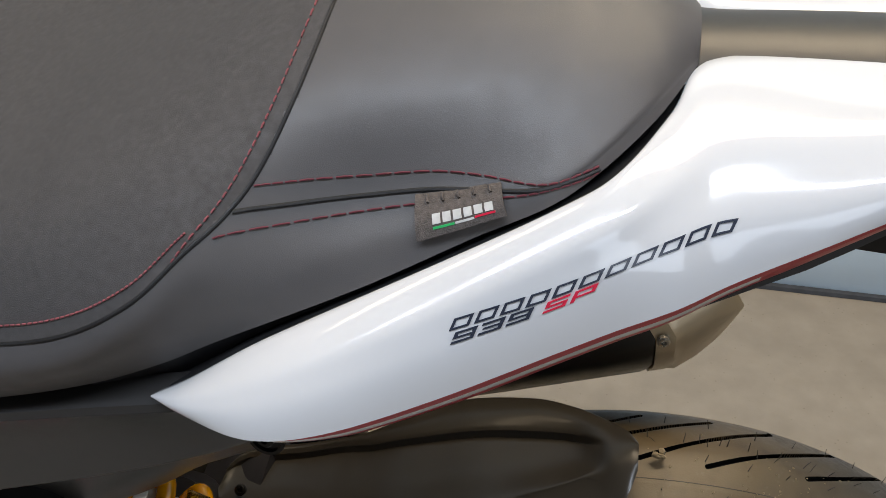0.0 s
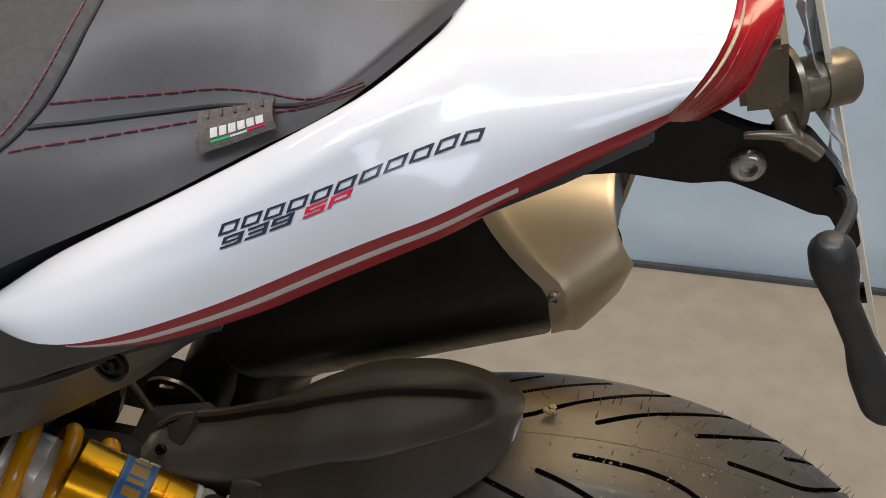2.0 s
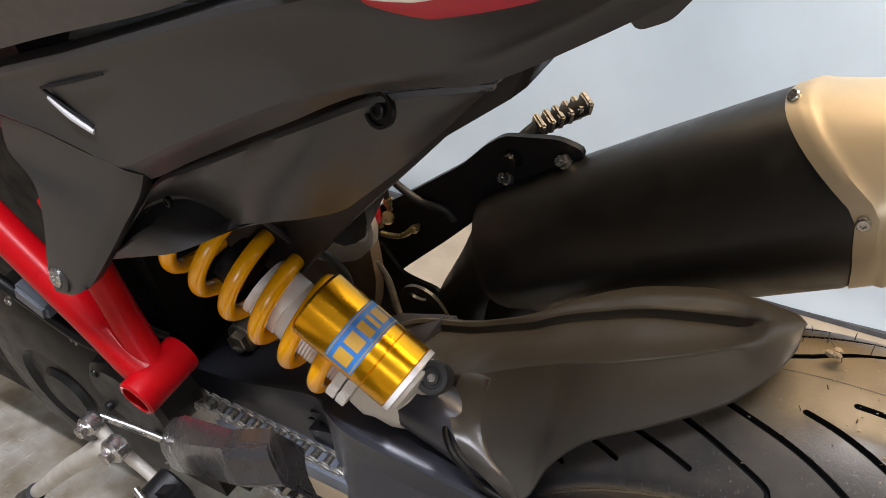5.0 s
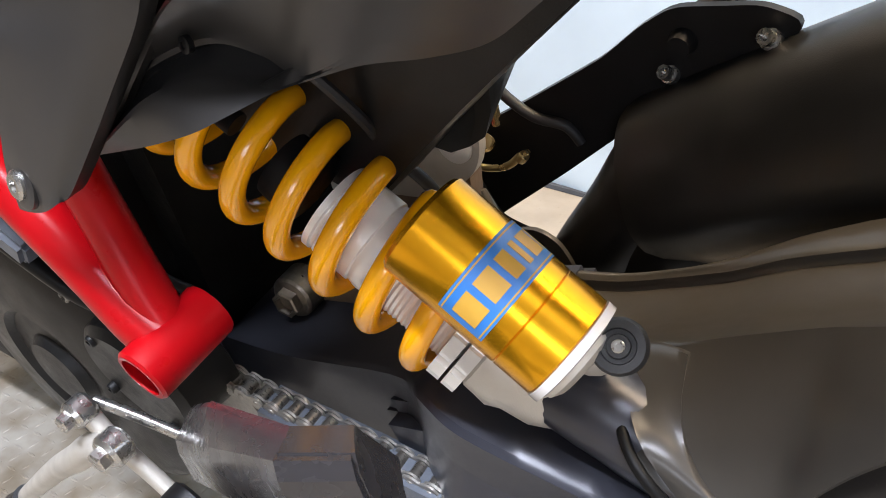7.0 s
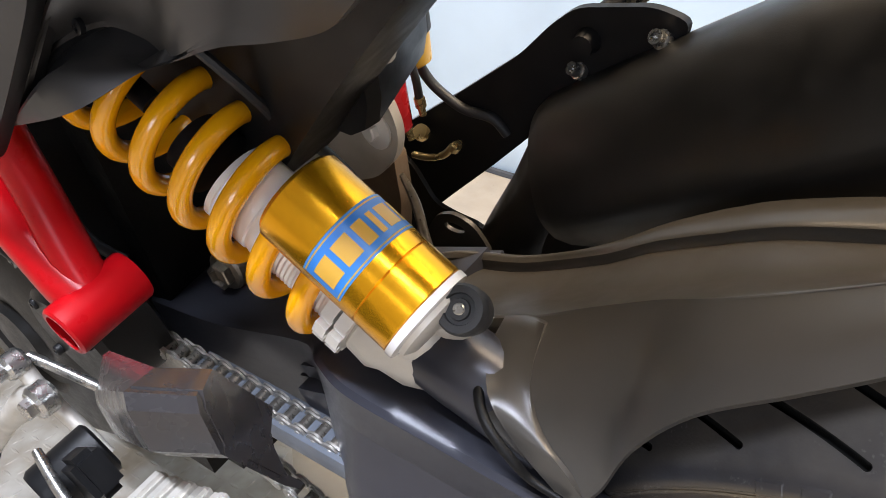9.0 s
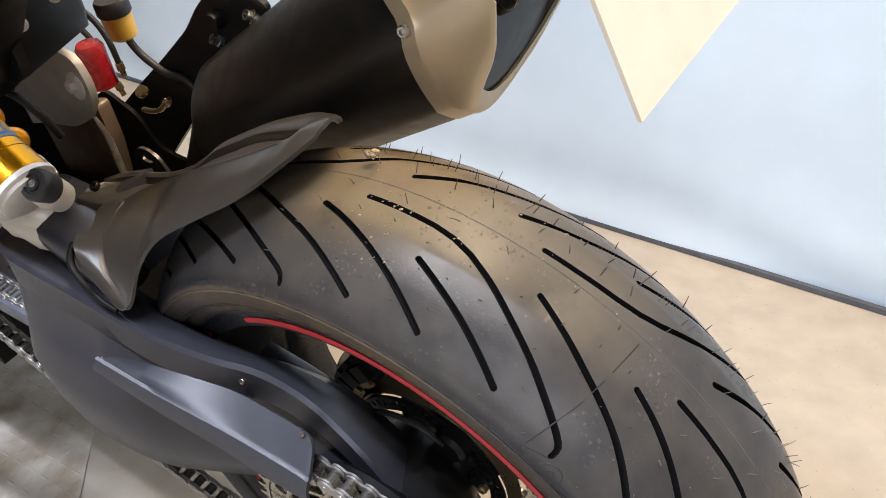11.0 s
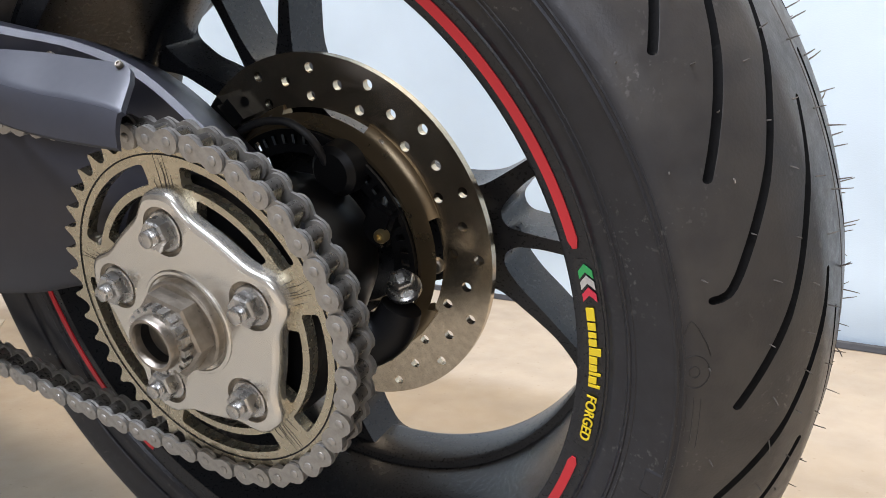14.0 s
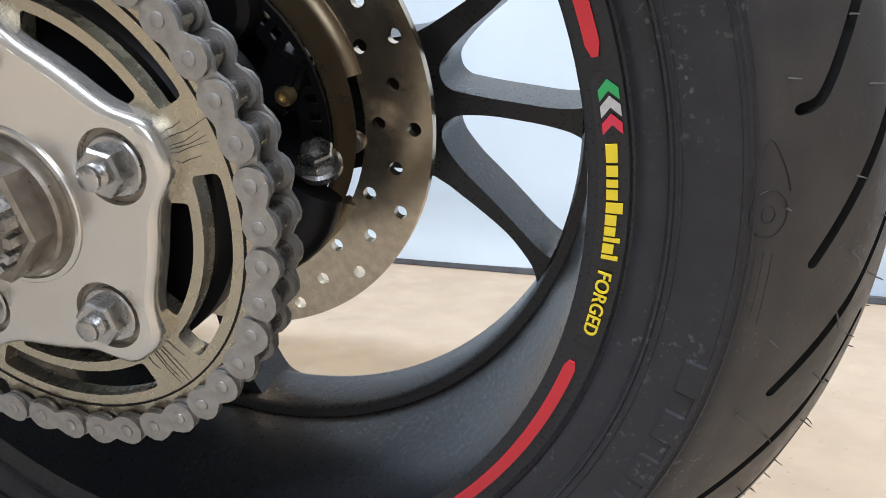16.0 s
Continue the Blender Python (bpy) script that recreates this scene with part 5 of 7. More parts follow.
# ---- linkage, hoses and fluid reservoir behind the shock ----
bm = bmesh.new()
lk = rounded([(-0.76, 0.165), (-0.65, 0.262), (-0.560, 0.288), (-0.492, 0.294), (-0.465, 0.288), (-0.458, 0.258), (-0.466, 0.232), (-0.492, 0.205), (-0.528, 0.189), (-0.60, 0.178), (-0.70, 0.150)], 0.012, 4)
plate(bm, lk, [], xz, 0.070, 0.079)
linkage = part("rocker_plate", bm, M_CAST, bike, "cast aluminium rocker plate")
bm = bmesh.new()
turned(bm, (-0.483, 0.071, 0.254), (-0.1, -1, 0.1), [(0, 0.0175), (0.002, 0.0175), (0.003, 0.012), (0.004, 0.0065)], 28)
turned(bm, (-0.483, 0.068, 0.254), (-0.1, -1, 0.1), [(0, 0.0075), (0.006, 0.0075), (0.007, 0.006), (0.007, 0)], 6)
part("rocker_bolt", bm, M_ALU, linkage, "flanged rocker bolt", smooth=20)
bm = bmesh.new()
plate(bm, rounded([(-0.640, 0.185), (-0.482, 0.222), (-0.486, 0.170), (-0.500, 0.120), (-0.53, 0.06), (-0.645, 0.040)], 0.008, 4), [], xz, 0.0815, 0.098)
part("rusty_casting", bm, M_BROWN, bike, "dark brown casting behind the shock")
bm = bmesh.new()
turned(bm, (-0.522, 0.170, 0.252), (0.03, 0.02, 1), [(0, 0.012), (0.004, 0.017), (0.030, 0.018), (0.031, 0.0165)], 28)
fluid = part("fluid_reservoir", bm, M_OIL, bike, "amber brake fluid pot with a black cap")
bm = bmesh.new()
turned(bm, (-0.521, 0.1706, 0.283), (0.03, 0.02, 1), [(0, 0.0185), (0.002, 0.0200), (0.015, 0.0200), (0.018, 0.018), (0.018, 0)], 28)
part("cap", bm, M_RUBBER, fluid, "black ribbed cap")
bm = bmesh.new()
tube(bm, [(-0.516, 0.170, 0.252), (-0.505, 0.172, 0.232), (-0.480, 0.176, 0.212), (-0.452, 0.180, 0.206), (-0.44, 0.183, 0.190)], 0.0048, 10, 20)
part("hose", bm, M_RUBBER, fluid)
bm = bmesh.new()
tube(bm, [(-0.545, 0.168, 0.150), (-0.525, 0.168, 0.152), (-0.508, 0.170, 0.158), (-0.496, 0.172, 0.170)], 0.0036, 10, 14)
turned(bm, (-0.525, 0.166, 0.180), (0, -0.6, 0.8), [(0, 0.008), (0.006, 0.008), (0.006, 0)], 18)
turned(bm, (-0.496, 0.172, 0.166), (0.5, 0, 0.6), [(0, 0.005), (0.008, 0.005), (0.009, 0.0025), (0.014, 0.0025), (0.014, 0)], 10)
part("brass_fitting", bm, M_BRASS, bike, "brass hydraulic pipe and bleed fitting")
bm = bmesh.new()
pts = [Vector((-0.455, 0.060, 0.225)), Vector((-0.447, 0.060, 0.200)), Vector((-0.440, 0.055, 0.165)), Vector((-0.432, 0.05, 0.135))]
tube(bm, pts, [0.0022, 0.004, 0.0045, 0.0045], 10, 14)
part("spring_hook", bm, M_WORN, bike, "small return spring with a hook")
bm = bmesh.new()
tube(bm, [(-0.505, -0.01, 0.30), (-0.470, 0.00, 0.285), (-0.455, 0.01, 0.255), (-0.462, 0.02, 0.225)], 0.0045, 10, 18)
part("black_hose", bm, M_RUBBER, bike, "black rubber hose")

# near-black backing added to fill the dark space behind the castings
bm = bmesh.new()
plate(bm, rounded([(-0.66, 0.00), (-0.64, 0.15), (-0.575, 0.185), (-0.528, 0.160), (-0.508, 0.118), (-0.486, 0.112), (-0.455, 0.108), (-0.440, 0.085), (-0.445, 0.03), (-0.52, -0.03)], 0.012, 4), [], xz, 0.145, 0.150)
part("backing_plate", bm, M_PIT, bike, "black plate behind the castings")

bm = bmesh.new()
turned(bm, (-0.506, 0.114, 0.222), (0.05, 0.0, 1), [(0, 0.010), (0.003, 0.016), (0.050, 0.016), (0.055, 0.013), (0.056, 0.0)], 28)
part("red_canister", bm, M_LENS, bike, "small red canister behind the rocker")
for pts in ([(-0.520, 0.120, 0.325), (-0.502, 0.130, 0.301), (-0.487, 0.130, 0.276), (-0.486, 0.130, 0.244)], [(-0.540, 0.118, 0.305), (-0.526, 0.130, 0.276), (-0.516, 0.130, 0.249), (-0.508, 0.130, 0.214)]):
    bm = bmesh.new()
    tube(bm, pts, 0.0036, 10, 16)
    lead = part("brake_line", bm, M_RUBBER, bike, "black brake line with a brass end")
    bm = bmesh.new()
    a, b = Vector(pts[-1]), Vector(pts[-2])
    turned(bm, a, (a - b).normalized(), [(-0.004, 0.0048), (0.005, 0.0048), (0.006, 0.0032), (0.013, 0.0032), (0.013, 0)], 10)
    part("brass_end", bm, M_BRASS, lead, "brass end fitting", smooth=20)

# ---- red trellis frame ----
bm = bmesh.new()
tube(bm, [(-0.819, -0.150, 0.500), (-0.699, -0.160, 0.385), (-0.598, -0.166, 0.292), (-0.560, -0.168, 0.257), (-0.545, -0.166, 0.246)], [0.0170, 0.0170, 0.0170, 0.0180, 0.0180], 24, 16)
frame_ob = part("trellis_frame", bm, M_FRAME, bike, "bright red tubular frame")
bm = bmesh.new()
tube(bm, [(-0.596, -0.142, 0.42), (-0.588, -0.146, 0.370), (-0.577, -0.150, 0.320), (-0.560, -0.157, 0.275), (-0.546, -0.161, 0.250)], [0.0145, 0.0145, 0.015, 0.016, 0.015], 20, 16)
part("cross_tube", bm, M_FRAME, frame_ob)
bm = bmesh.new()
ax = Vector((0.02, 1.0, 0.07)).normalized()
turned(bm, Vector((-0.540, -0.195, 0.241)), ax, [(0.0, 0.0150), (0.0, 0.0180), (0.002, 0.0198), (0.060, 0.0198), (0.062, 0.0185), (0.062, 0.0)], 32, caps=False)
turned(bm, Vector((-0.540, -0.195, 0.241)), ax, [(0.0, 0.0150), (0.03, 0.0150), (0.03, 0.0)], 32, caps=False)
part("pivot_sleeve", bm, M_FRAME, frame_ob, "red pivot sleeve, open at its end")

# ---- engine and left foot controls, mostly in shadow ----
# plain near-black block for the dark clutter behind the frame
bm = bmesh.new()
block(bm, (-1.02, 0.02, 0.19), (0.78, 0.26, 0.66), None, 0.03)
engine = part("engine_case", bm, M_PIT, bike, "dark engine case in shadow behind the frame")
bm = bmesh.new()
turned(bm, (-0.80, -0.150, 0.10), (0, 1, 0), [(0, 0.03), (0, 0.085), (0.006, 0.095), (0.05, 0.10), (0.06, 0.09)], 48)
part("clutch_cover", bm, M_PIT, engine)
bm = bmesh.new()
turned(bm, (-0.576, -0.047, 0.162), (0.1, -1, 0.1), [(-0.02, 0.019), (0.001, 0.0185), (0.003, 0.0165), (0.004, 0.012)], 28)
turned(bm, (-0.576, -0.050, 0.162), (0.1, -1, 0.1), [(0, 0.0125), (0.008, 0.0125), (0.009, 0.0110), (0.009, 0.0090), (0.004, 0.0080), (0.004, 0.0)], 6)
part("pivot_nut", bm, M_WORN, engine, "worn flanged pivot nut", smooth=20)
bm = bmesh.new()
plate(bm, rounded([(-0.576, 0.142), (-0.530, 0.178), (-0.472, 0.196), (-0.478, 0.120), (-0.500, 0.092), (-0.585, 0.046)], 0.006, 3), [], xz, -0.030, -0.010)
part("stained_casting", bm, M_BROWN, engine, "brown stained casting behind the shock")
bm = bmesh.new()
block(bm, (-0.52, 0.0, 0.055), (0.26, 0.14, 0.12), Matrix.Rotation(0.1, 3, "Y"), 0.03)
part("lower_casting", bm, M_PIT, engine)


# ---- white tail panel ----
# stations along the panel: upper edge, control point of the swell, lower edge
PANEL = [((-0.263, -0.150, 0.640), (-0.263, -0.151, 0.641), (-0.262, -0.151, 0.639)),
         ((-0.246, -0.146, 0.649), (-0.247, -0.160, 0.653), (-0.241, -0.161, 0.646)),
         ((-0.217, -0.137, 0.666), (-0.217, -0.162, 0.669), (-0.211, -0.170, 0.651)),
         ((-0.191, -0.1285, 0.678), (-0.190, -0.158, 0.682), (-0.180, -0.1655, 0.655)),
         ((-0.142, -0.112, 0.699), (-0.143, -0.140, 0.698), (-0.139, -0.149, 0.662)),
         ((-0.098, -0.097, 0.719), (-0.099, -0.122, 0.718), (-0.094, -0.1315, 0.677)),
         ((-0.077, -0.084, 0.727), (-0.078, -0.112, 0.728), (-0.072, -0.1225, 0.6835)),
         ((-0.058, -0.050, 0.729), (-0.058, -0.100, 0.735), (-0.051, -0.115, 0.690)),
         ((-0.045, -0.020, 0.731), (-0.040, -0.092, 0.738), (-0.030, -0.104, 0.696)),
         ((-0.005, -0.014, 0.732), (0.000, -0.086, 0.742), (0.000, -0.094, 0.709)),
         ((0.058, -0.010, 0.731), (0.054, -0.074, 0.7435), (0.034, -0.079, 0.7190))]
SEAT_EDGE = [(-0.300, -0.145, 0.632), (-0.262, -0.139, 0.647), (-0.235, -0.131, 0.658), (-0.205, -0.123, 0.670), (-0.170, -0.113, 0.684), (-0.130, -0.099, 0.701), (-0.095, -0.087, 0.716), (-0.066, -0.056, 0.7265)]
U, C, L = (spline([s[k] for s in PANEL], 60) for k in range(3))


def panel_at(i, t):
    """A place on the swell of the panel: station i of 60, t from the upper to the lower edge."""
    k = min(max(i, 0), 59.999)
    j, f = int(k), k - int(k)
    u, c, l = (q[j].lerp(q[j + 1], f) for q in (U, C, L))
    ridge = (0.0008 * math.exp(-((t - 0.40) / 0.10) ** 2) - 0.0006 * math.exp(-((t - 0.56) / 0.10) ** 2)) * min(1, i / 40)
    return u * (1 - t) ** 2 + c * 2 * t * (1 - t) + l * t * t + Vector((0, -ridge * 0.6, ridge * 0.8))


grid = [[panel_at(i, t) for t in np.linspace(0, 1, 25)] for i in np.linspace(0, 60, 91)]
# the edges roll inward
for row in grid:
    row.insert(0, row[0] + Vector((0.000, 0.0030, -0.0025)))
    row.append(row[-1] + Vector((0.000, 0.0030, -0.0016)))
bm = bmesh.new()
shell(bm, grid, (0, 0.004, -0.004))
panel = part("tail_panel", bm, M_WHITE, bike, "glossy white tail panel with dark model lettering", smooth=50)

# the coloured band that turns under its lower edge: red, white, red
BAND = [(12.5, 0.0), (14.5, 0.010), (19, 0.024), (26, 0.029), (35, 0.028), (44, 0.025), (52, 0.021), (58, 0.014), (60, 0.009)]


def band_at(i, f):
    h = float(np.interp(i, [b[0] for b in BAND], [b[1] for b in BAND]))
    p = panel_at(i, 1.0)
    d = Vector((0.02, 0.36, -0.93)).normalized()
    return p + Vector((0, 0.0035, -0.0015)) + d * h * f + Vector((0, -0.0025 * math.sin(math.pi * min(1, f)), 0))


for nm, f0, f1, i0, i1, mat in (("red_band", 0.0, 0.34, 12.5, 60, M_REDGLOSS), ("white_line", 0.345, 0.52, 14, 50, M_STRIPEWHITE), ("red_band", 0.525, 1.0, 15, 50, M_REDGLOSS), ("red_band", 0.345, 1.0, 50, 60, M_REDGLOSS)):
    bm = bmesh.new()
    shell(bm, [[band_at(i, f) for f in np.linspace(f0, f1, 6)] for i in np.linspace(i0, i1, 60)], (0, 0.003, 0.001))
    part(nm, bm, mat, panel, "gloss red band" if mat is M_REDGLOSS else "thin white line")

# the model lettering, as plain slanted bars one for each character
def station_at(x, t):
    """The station of the panel at which it lies at x."""
    lo, hi = 0.0, 60.0
    for _ in range(30):
        mid = (lo + hi) / 2
        lo, hi = (mid, hi) if panel_at(mid, t).x < x else (lo, mid)
    return (lo + hi) / 2


def row_t(x, k):
    """Across the panel, the lines between which the print runs: 0 top, 1 foot of the long word; 2, 3 of the line below."""
    return float(np.interp(x, (-0.133, -0.100, -0.071, -0.033), ((0.500, 0.588, 0.640, 0.713), (0.572, 0.655, 0.695, 0.763), (0.598, 0.668, 0.706, 0.77), (0.668, 0.728, 0.760, 0.82))[k]))


def print_bars(x0, x1, count, k, mat, name):
    step = (x1 - x0) / count
    for c in range(count):
        a, b = x0 + step * c, x0 + step * (c + 0.80)
        bmm = bmesh.new()
        w = (b - a)
        for x0_, x1_, f0, f1 in ((a, b, 0.0, 0.19), (a, b, 0.81, 1.0), (a, a + w * 0.17, 0.19, 0.81), (b - w * 0.17, b, 0.19, 0.81)):
            rows = []
            for x in np.linspace(x0_, x1_, 4):
                t0, t1 = row_t(x, k), row_t(x, k + 1)
                rows.append([panel_at(station_at(x + 0.0018 * (0.5 - f), t0 + (t1 - t0) * f), t0 + (t1 - t0) * f) + Vector((0, -0.0004, 0.0004)) for f in np.linspace(f0, f1, 3)])
            shell(bmm, rows, (0, 0.0004, -0.0004))
        part(name, bmm, mat, panel, smooth=0)


print_bars(-0.1325, -0.0325, 11, 0, M_INK, "print_bar")
# strokes of the square characters in their unit box: from, to along the line, then from the top down
STROKES = {"9": ((0, 1, 0, 0.2), (0, 0.19, 0.2, 0.5), (0, 1, 0.42, 0.6), (0.81, 1, 0.2, 0.42), (0.81, 1, 0.6, 0.8), (0, 1, 0.8, 1)),
           "3": ((0, 1, 0, 0.2), (0.1, 1, 0.42, 0.6), (0.81, 1, 0.2, 0.42), (0.81, 1, 0.6, 0.8), (0, 1, 0.8, 1)),
           "S": ((0, 1, 0, 0.2), (0, 0.19, 0.2, 0.42), (0, 1, 0.42, 0.6), (0.81, 1, 0.6, 0.8), (0, 1, 0.8, 1)),
           "P": ((0, 1, 0, 0.2), (0, 0.19, 0.2, 1.0), (0.19, 1, 0.5, 0.68), (0.81, 1, 0.2, 0.5))}


def print_characters(text, x0, x1, mat, name):
    step = (x1 - x0) / len(text)
    for c, ch in enumerate(text):
        a, w = x0 + step * c, step * 0.84
        bmm = bmesh.new()
        for u0, u1, f0, f1 in STROKES[ch]:
            rows = []
            for x in np.linspace(a + w * u0, a + w * u1, 4):
                t0, t1 = row_t(x, 2), row_t(x, 3)
                rows.append([panel_at(station_at(x + 0.0018 * (0.5 - f), t0 + (t1 - t0) * f), t0 + (t1 - t0) * f) + Vector((0, -0.0004, 0.0004)) for f in np.linspace(f0, f1, 3)])
            shell(bmm, rows, (0, 0.0004, -0.0004))
        part(name, bmm, mat, panel, smooth=0)


print_characters("939", -0.1318, -0.1020, M_INK, "printed_number")
print_characters("SP", -0.0990, -0.0800, M_REDINK, "red_printed_letter")

# the black seat base that closes the gap between the panel and the seat
bm = bmesh.new()
shell(bm, [[U[i] + Vector((0, 0.002, -0.004)), U[i] + Vector((0.0, 0.020, -0.012)), U[i] + Vector((0, 0.050, -0.030))] for i in range(2, 46)], (0, 0, -0.003))
part("seat_base", bm, M_THREADBLACK, bike, "black seat base between panel and seat")

# the closed pan under the seat
bm = bmesh.new()
pan = []
for s_ in SEAT_EDGE:
    x, y, z = s_
    w = abs(y) - 0.003
    pan.append([Vector((x, -w, z + 0.002)), Vector((x, w, z + 0.002)), Vector((x, w - 0.004, z - 0.030)), Vector((x, -w + 0.004, z - 0.030))])
skin(bm, pan)
part("seat_pan", bm, M_THREADBLACK, bike, "black pan under the seat", smooth=0)

# the same panel on the other side
bm = bmesh.new()
shell(bm, [[Vector((p.x, -p.y, p.z)) for p in row] for row in grid], (0, -0.004, -0.004))
part("tail_panel", bm, M_WHITE, bike, "glossy white tail panel of the far side", smooth=50)
# the black spine between the two panels
bm = bmesh.new()
shell(bm, [[Vector((x, y, 0.7335 - 0.004 * (y / 0.02) ** 2 + 0.002 * math.sin((x + 0.05) * 20))) for y in np.linspace(-0.021, 0.021, 9)] for x in np.linspace(-0.050, 0.064, 20)], (0, 0, -0.02))
part("tail_spine", bm, M_BLACK, bike, "black plastic tail spine")

# ---- seat ----
# stations: x, then y and z of the lower edge, the side, the seam, the shoulder, and z of the middle
SEAT = [(-0.640, -0.150, 0.538, -0.160, 0.580, -0.150, 0.618, -0.100, 0.642, 0.646), (-0.540, -0.151, 0.566, -0.160, 0.605, -0.150, 0.636, -0.100, 0.660, 0.662), (-0.460, -0.152, 0.588, -0.160, 0.622, -0.149, 0.648, -0.100, 0.672, 0.674), (-0.360, -0.149, 0.613, -0.157, 0.638, -0.1475, 0.6575, -0.100, 0.688, 0.694),
        (-0.300, -0.145, 0.632, -0.153, 0.652, -0.1475, 0.671, -0.100, 0.706, 0.714), (-0.262, -0.139, 0.647, -0.143, 0.667, -0.138, 0.6875, -0.090, 0.718, 0.728), (-0.235, -0.131, 0.658, -0.130, 0.679, -0.1165, 0.7035, -0.075, 0.727, 0.738), (-0.205, -0.123, 0.670, -0.115, 0.687, -0.097, 0.7045, -0.062, 0.734, 0.746),
        (-0.170, -0.113, 0.684, -0.103, 0.696, -0.0865, 0.7085, -0.056, 0.738, 0.752), (-0.130, -0.099, 0.701, -0.094, 0.708, -0.083, 0.7165, -0.050, 0.742, 0.755), (-0.095, -0.087, 0.716, -0.084, 0.7205, -0.078, 0.726, -0.045, 0.744, 0.754), (-0.066, -0.056, 0.7265, -0.052, 0.731, -0.048, 0.735, -0.028, 0.743, 0.748), (-0.048, -0.020, 0.7295, -0.019, 0.731, -0.017, 0.733, -0.010, 0.737, 0.739)]
NX, NV = 150, 48
cols = [spline([(s[0], s[k], s[k + 1]) for s in SEAT], NX) for k in (1, 3, 5, 7)]
mids = spline([(s[0], 0.0, s[9]) for s in SEAT], NX)
SURF = []
for i in range(NX + 1):
    e, a, b, c, m = cols[0][i], cols[1][i], cols[2][i], cols[3][i], mids[i]
    dip = 0.0012
    left = spline([e, a, b, c, m, Vector((c.x, -c.y, c.z))], 60)[:NV + 1]
    SURF.append(left)


def seat_at(x, v):
    """A place on the left half of the seat: x along, v from the lower edge (0) over the seam (0.5) to the middle (1)."""
    i = int(np.clip(np.searchsorted([row[0].x for row in SURF], x), 1, NX))
    f = (x - SURF[i - 1][0].x) / (SURF[i][0].x - SURF[i - 1][0].x)
    j = min(max(v, 0.0), 0.9999) * NV
    k, g = int(j), j - int(j)
    p = SURF[i - 1][k].lerp(SURF[i - 1][k + 1], g)
    q = SURF[i][k].lerp(SURF[i][k + 1], g)
    return p.lerp(q, f)


SEAM = [(-0.64, 0.5), (-0.46, 0.5), (-0.36, 0.5), (-0.30, 0.5), (-0.262, 0.5), (-0.236, 0.51), (-0.222, 0.57), (-0.212, 0.66), (-0.205, 0.76), (-0.201, 0.87), (-0.199, 1.0)]
SEAM_V = lambda v: float(np.interp(v, [s[1] for s in SEAM[4:]], [s[0] for s in SEAM[4:]]))
bm = bmesh.new()
vs = []
for row in SURF:
    full = row + [Vector((p.x, -p.y, p.z)) for p in reversed(row[:-1])]
    vs.append([bm.verts.new(p) for p in full])
for a, b in zip(vs, vs[1:]):
    for j in range(len(a) - 1):
        f = bm.faces.new((a[j], a[j + 1], b[j + 1], b[j]))
        k = min(j, len(a) - 2 - j)
        f.material_index = 1 if k >= NV / 2 and f.calc_center_median().x < SEAM_V((k + 0.5) / NV) else 0
bm.faces.new(vs[0])
bm.faces.new(vs[-1])
for a, b in zip(vs, vs[1:]):
    bm.faces.new((a[0], b[0], b[-1], a[-1]))
bmesh.ops.recalc_face_normals(bm, faces=bm.faces)
mesh = bpy.data.meshes.new("seat")
bm.to_mesh(mesh)
bm.free()
mesh.materials.append(M_SEAT)
mesh.materials.append(M_SUEDE)
seat = link("seat", mesh, None, bike, "dark grey padded seat with red and black stitching", smooth=50)


def lifted(x, v, h):
    p = seat_at(x, v)
    du, dv = seat_at(x + 0.002, v) - p, seat_at(x, min(v + 0.01, 0.999)) - seat_at(x, min(v + 0.01, 0.999) - 0.01)
    n = dv.cross(du).normalized()
    if n.z < 0 and v > 0.3:
        n = -n
    if v <= 0.3 and n.y > 0:
        n = -n
    return p + n * h


def along_seam(pts, n):
    return [(q.x, q.y) for q in spline([(a, b, 0) for a, b in pts], n)]


def stitches(pts, n, dv, dx, mat, name, dash=0.62):
    """Dashes of thread along a line on the seat, shifted by dx and dv."""
    line = [lifted(x + dx, min(v + dv, 0.999), 0.0004) for x, v in along_seam(pts, n * 4)]
    for k in range(0, len(line) - 4, 4):
        bmm = bmesh.new()
        a, b = line[k], line[k].lerp(line[k + 4], dash)
        tube(bmm, [a - (line[k + 1] - a) * 0.1, a.lerp(b, 0.5) + Vector((0, -0.0002, 0.0004)), b], 0.00044, 6)
        part(name, bmm, mat, seat)


bm = bmesh.new()
tube(bm, [lifted(x, v, 0.0002) for x, v in along_seam(SEAM, 140)], 0.0009, 8)
part("seam_piping", bm, M_THREADBLACK, seat, "black piping between the seat covers")
CROSS = [(-0.224, 0.545), (-0.2, 0.518), (-0.17, 0.5), (-0.14, 0.485), (-0.115, 0.42), (-0.098, 0.30), (-0.084, 0.10)]
bm = bmesh.new()
tube(bm, [lifted(x, v, 0.0002) for x, v in along_seam(CROSS, 60)], 0.0010, 8)
part("seam_piping", bm, M_THREADBLACK, seat, "black piping along the pillion side")
stitches([(-0.217, 0.535)] + CROSS[1:], 24, 0.055, 0.0, M_THREADRED, "red_stitch", 0.8)
stitches([(-0.230, 0.552)] + CROSS[1:], 25, -0.055, 0.0, M_THREADRED, "red_stitch", 0.8)
stitches(CROSS, 34, 0.0, 0.0, M_THREADBLACK, "black_stitch", 0.8)
stitches([s for s in SEAM if s[0] < -0.23], 84, 0.045, -0.004, M_THREADPALE, "red_stitch")
stitches([s for s in SEAM if s[0] > -0.24], 32, 0.0, -0.0085, M_THREADPALE, "red_stitch")

